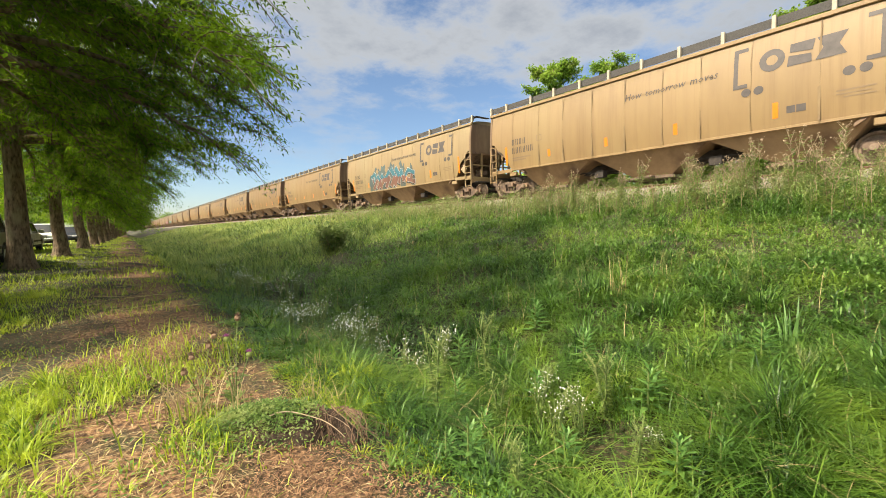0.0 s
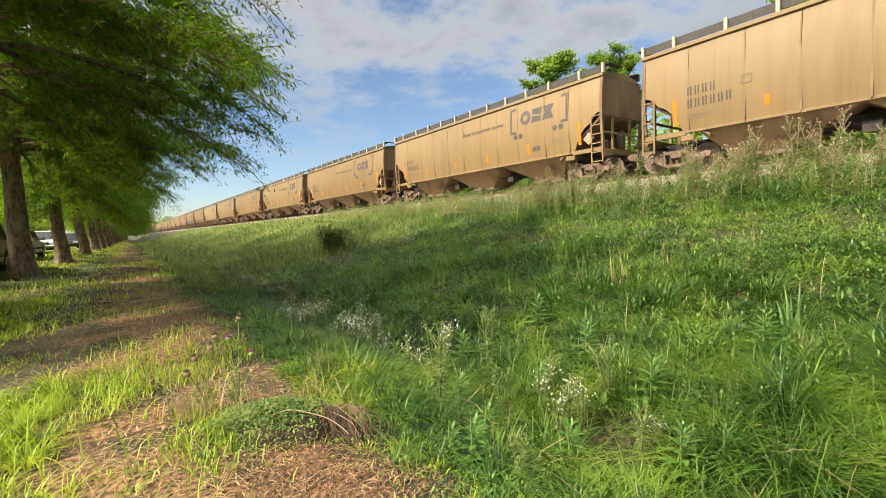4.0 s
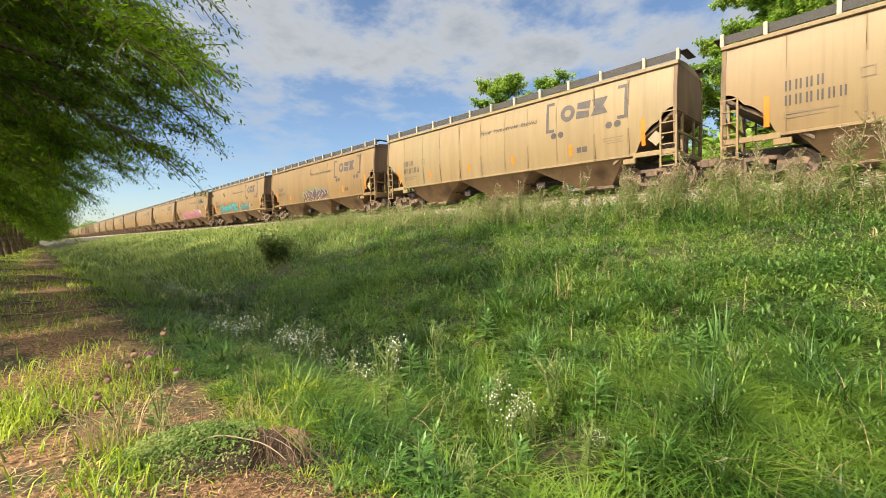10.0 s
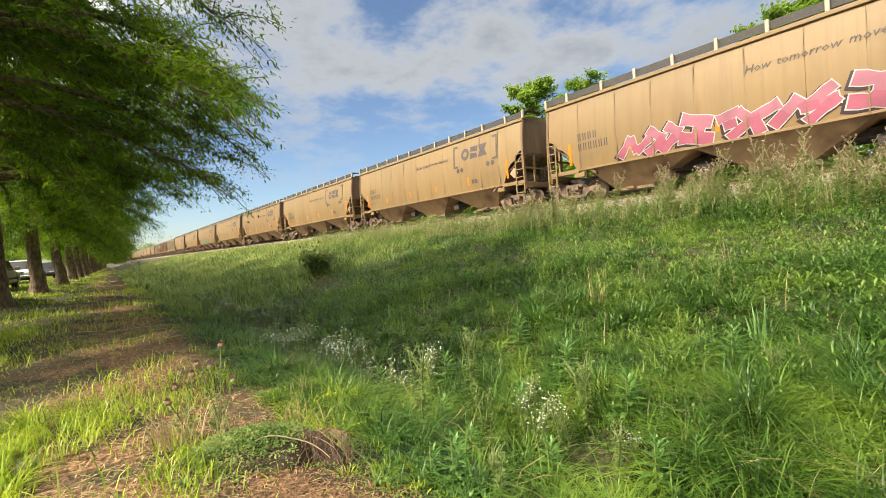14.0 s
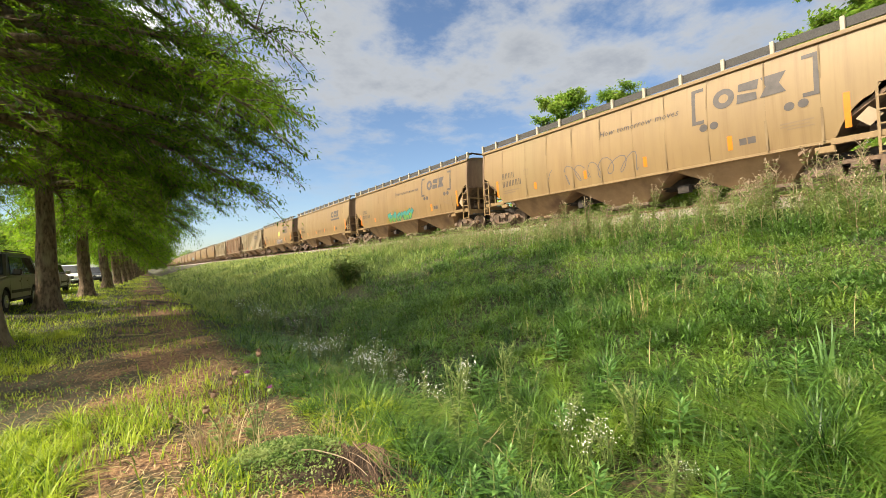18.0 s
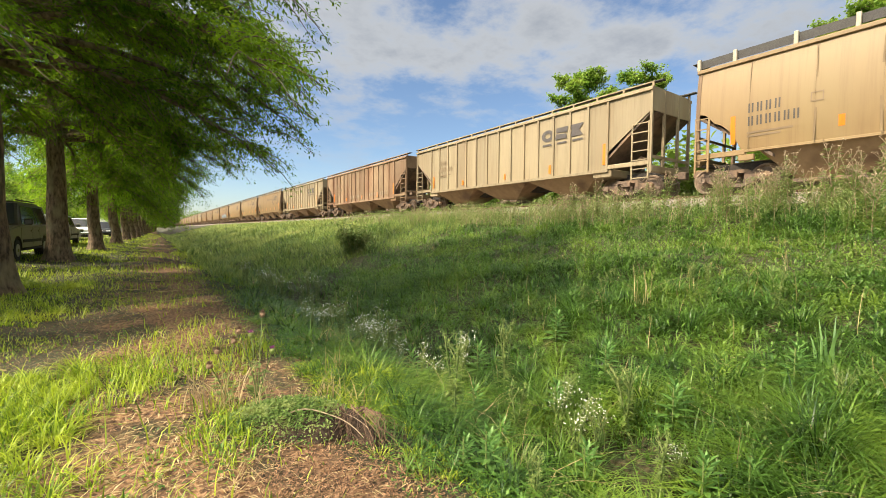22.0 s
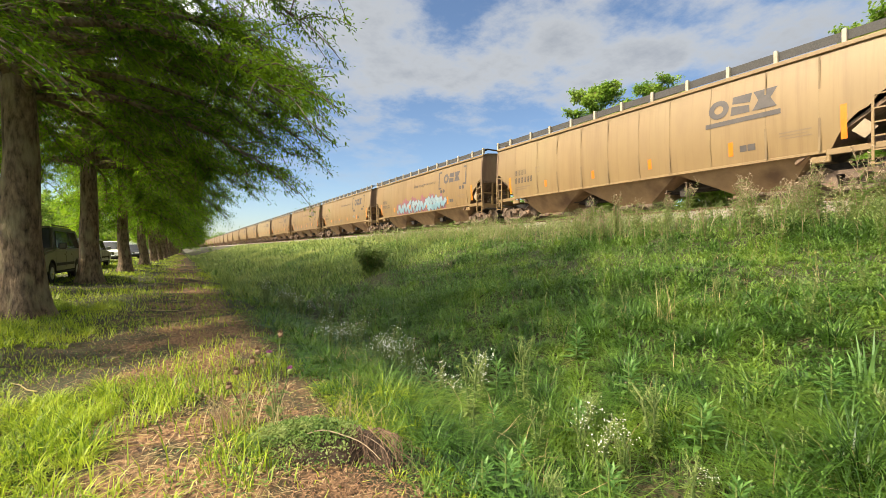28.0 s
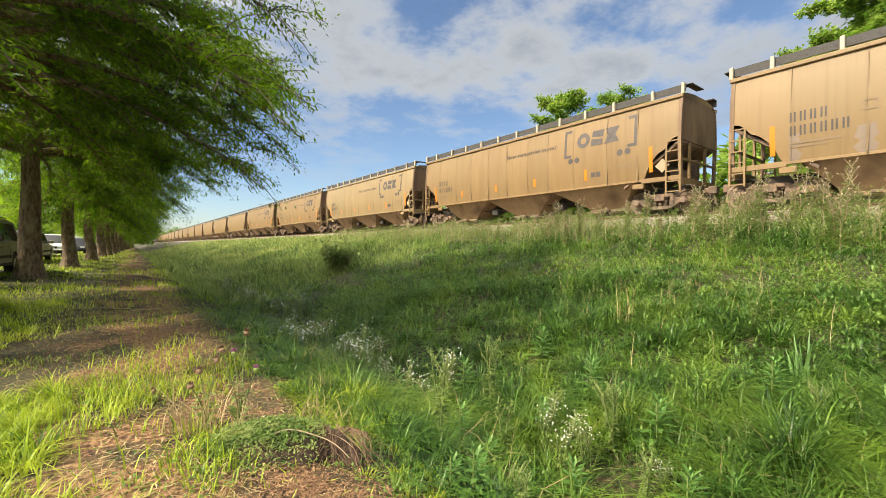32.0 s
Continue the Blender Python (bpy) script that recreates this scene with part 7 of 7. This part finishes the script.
def vehicle(name, paint, length, width, height, hood, cab_end, label, m, bed=False):
    """A parked truck or wagon facing -y: body, doors, cabin, panes, wheels, arches, bumper, grille, lights, mirrors."""
    v = new(name)
    belt, w = height * 0.57, width / 2
    wheels = (0.95, length - 1.15)
    outline = [(0.02, 0.48), (0.0, 0.72), (0.05, belt - 0.2), (0.18, belt - 0.09), (hood, belt + 0.02), (length - 0.06, belt + 0.02), (length, belt - 0.12), (length, 0.5)]
    for c_ in wheels[::-1]:
        outline += [(c_ + 0.47 * math.cos(a_), 0.40 + 0.47 * math.sin(a_)) for a_ in np.linspace(0.1, math.pi - 0.1, 9)]
    bm = bmesh.new()
    prism(bm, outline, -w, w)
    bmesh.ops.bevel(bm, geom=[e for e in bm.edges if abs(e.verts[0].co.x - e.verts[1].co.x) < 1e-4 and e.verts[0].co.z > 0.9 or abs(e.verts[0].co.x - e.verts[1].co.x) > 0.1 and e.verts[0].co.z > 0.8], offset=0.05, segments=3, affect="EDGES")
    part("body", bm, paint, v)
    part("underbody", boxes((-w + 0.25, w - 0.25, 0.3, length - 0.3, 0.3, 0.6)), M["dark"], v)
    # cabin: narrower towards the roof
    bm = bmesh.new()
    y0, y1, y2, y3 = hood - 0.06, hood + 0.72, cab_end - (0.28 if not bed else 0.12), cab_end
    tops, lows = [], []
    for sx in (-1, 1):
        lows.append([bm.verts.new((sx * (w - 0.06), y, belt)) for y in (y0, y3)])
        tops.append([bm.verts.new((sx * (w - 0.24), y, height - 0.03)) for y in (y1, y2)])
    bm.faces.new((lows[0][0], lows[1][0], tops[1][0], tops[0][0]))
    bm.faces.new((lows[0][1], tops[0][1], tops[1][1], lows[1][1]))
    bm.faces.new((tops[0][0], tops[1][0], tops[1][1], tops[0][1]))
    for k in (0, 1):
        bm.faces.new((lows[k][0], tops[k][0], tops[k][1], lows[k][1]))
    bmesh.ops.recalc_face_normals(bm, faces=bm.faces)
    bmesh.ops.bevel(bm, geom=[e for e in bm.edges if min(p.co.z for p in e.verts) > belt + 0.05], offset=0.09, segments=3, affect="EDGES")
    part("cabin", bm, paint, v)
    span = height - 0.03 - belt

    def pane(n_, corners):
        """A pane on the cabin: corners at (x side or share, y, share of height)."""
        b_ = bmesh.new()
        vs = [b_.verts.new(p) for p in corners]
        b_.faces.new(vs)
        bmesh.ops.recalc_face_normals(b_, faces=b_.faces)
        bmesh.ops.solidify(b_, geom=b_.faces[:], thickness=0.012)
        return part(n_, b_, M["glass"], v)
    for sg in (-1, 1):
        at = lambda y, f, sg=sg: (sg * (w - 0.06 - 0.18 * f + 0.012), y, belt + span * f)
        marks = [hood + 0.30, hood + 1.35, hood + 2.3] + ([] if bed else [cab_end - 0.25])
        for k, (a, b) in enumerate(zip(marks, marks[1:])):
            last = b == marks[-1]
            pane("side_window", [at(a + 0.05, 0.07), at(b - 0.05, 0.07), at(b - 0.05 - (0.2 if last and not bed else 0), 0.80), at(a + 0.05 + (0.40 if k == 0 else 0), 0.80)])
        for k, (a, b) in enumerate(zip([hood + 0.02] + marks[1:2], marks[1:3])):
            for yy in (a, b):
                part("door_seam", boxes((sg * w - 0.006, sg * w + 0.004, yy - 0.008, yy + 0.008, 0.55, belt - 0.05)), M["dark"], v)
            part("door_handle", boxes((sg * w - 0.01, sg * w + 0.03, b - 0.25, b - 0.08, belt - 0.2, belt - 0.15), bevel=0.008), paint, v)
        part("side_moulding", boxes((sg * w - 0.01, sg * w + 0.018, 1.5, length - 1.7, 0.62, 0.72), bevel=0.008), M["dark"], v)
        part("running_step", boxes((min(sg * (w - 0.1), sg * (w + 0.06)), max(sg * (w - 0.1), sg * (w + 0.06)), 1.55, length - 1.75, 0.36, 0.42), bevel=0.01), M["dark"], v)
        part("wing_mirror", boxes((sg * (w + 0.10) - 0.12, sg * (w + 0.10) + 0.12, hood + 0.36, hood + 0.48, belt + 0.03, belt + 0.25), bevel=0.04), paint, v)
        part("headlight", boxes((sg * (w - 0.25) - 0.2, sg * (w - 0.25) + 0.2, -0.02, 0.12, belt - 0.36, belt - 0.17), bevel=0.03), M["lamp"], v)
        part("roof_bar", boxes((sg * (w - 0.36) - 0.02, sg * (w - 0.36) + 0.02, hood + 1.1, cab_end - 0.6, height + 0.01, height + 0.05), bevel=0.008), M["dark"], v)
        for yy in wheels:
            bm = bmesh.new()
            rod(bm, (sg * (w - 0.26), yy, 0.38), (sg * (w - 0.01), yy, 0.38), 0.38, n=26)
            bmesh.ops.bevel(bm, geom=[e for e in bm.edges if abs(e.verts[0].co.x - e.verts[1].co.x) < 1e-4], offset=0.03, segments=2, affect="EDGES")
            wh = part("wheel", bm, M["tyre"], v)
            bm = bmesh.new()
            rod(bm, (sg * (w - 0.1), yy, 0.38), (sg * (w + 0.0), yy, 0.38), 0.235, 0.21, n=16)
            part("rim", bm, M["alloy"], wh)
            bm = bmesh.new()
            rod(bm, (sg * (w - 0.05), yy, 0.38), (sg * (w + 0.012), yy, 0.38), 0.06, n=10)
            part("hub_cap", bm, M["chrome"], wh)
    fr = lambda sx, f: (sx * (w - 0.13 - 0.19 * f), hood - 0.06 + 0.78 * f - 0.014, belt + span * f + 0.008)
    pane("windscreen", [fr(-1, 0.08), fr(1, 0.08), fr(1, 0.90), fr(-1, 0.90)])
    part("grille", boxes((-w + 0.48, w - 0.48, -0.025, 0.06, belt - 0.42, belt - 0.15), bevel=0.012), M["dark"], v)
    for k in range(2):
        part("grille_bar", boxes((-w + 0.48, w - 0.48, -0.04, 0.0, belt - 0.35 + 0.1 * k, belt - 0.31 + 0.1 * k), bevel=0.006), M["chrome"], v)
    part("bumper", boxes((-w + 0.02, w - 0.02, -0.11, 0.12, 0.46, 0.68), bevel=0.05), M["chrome"] if bed else paint, v)
    part("bumper_insert", boxes((-w + 0.4, w - 0.4, -0.12, -0.05, 0.36, 0.5), bevel=0.02), M["dark"], v)
    if bed:
        part("cargo_bed_floor", boxes((-w + 0.1, w - 0.1, cab_end + 0.05, length - 0.1, belt + 0.021, belt + 0.03)), M["dark"], v)
    v.matrix_basis = m
    return tagged(v, label, "car", "vehicles parked beyond the trees")


M["alloy"] = surface("alloy", (0.28, 0.28, 0.27), (0.36, 0.36, 0.35), 8, 0.35, 0.8, 0.02)
beige = surface("metallic_beige_paint", (0.062, 0.053, 0.038), (0.08, 0.068, 0.05), 20, 0.32, 0.45, 0.0)
silver = surface("silver_paint", (0.36, 0.34, 0.30), (0.42, 0.40, 0.36), 20, 0.32, 0.4, 0.0)
white = surface("white_paint", (0.62, 0.62, 0.60), (0.70, 0.70, 0.68), 10, 0.3, 0, 0.0)
navy = surface("dark_paint", (0.03, 0.035, 0.045), (0.045, 0.05, 0.06), 10, 0.3, 0.2, 0.0)
lot = lambda x, y, turn=0: pose(x, y, float(land(x, y)) - 0.01, 0, 0, turn)
vehicle("suv", beige, 5.5, 2.0, 2.08, 1.35, 5.4, "beige-grey four-door sport utility wagon parked on the grass", lot(-4.7, 18.3, -2))
vehicle("pickup_truck", silver, 5.6, 1.98, 1.88, 1.4, 3.7, "silver pickup truck parked behind the trees", lot(-4.95, 36.4, 180), True)
vehicle("pickup_truck", white, 5.6, 1.98, 1.9, 1.4, 3.7, "white pickup truck with a chrome grille parked behind the trees", lot(-5.2, 45, 2), True)
vehicle("suv", navy, 4.8, 1.9, 1.75, 1.3, 4.7, "dark wagon parked behind the trees", lot(-4.7, 58))
vehicle("suv", silver, 4.8, 1.9, 1.75, 1.3, 4.7, "silver wagon parked in the second row beyond the trees", lot(-10.5, 24, 4))


# ---- what moves ----
def motions():
    """The train runs steadily past along the track."""
    for k, car, start, length in CARS:
        walk(car, [(t, pose(TRACK_X, start - run(t), RAIL_Z)) for t in range(0, 33, 2)])


motions()
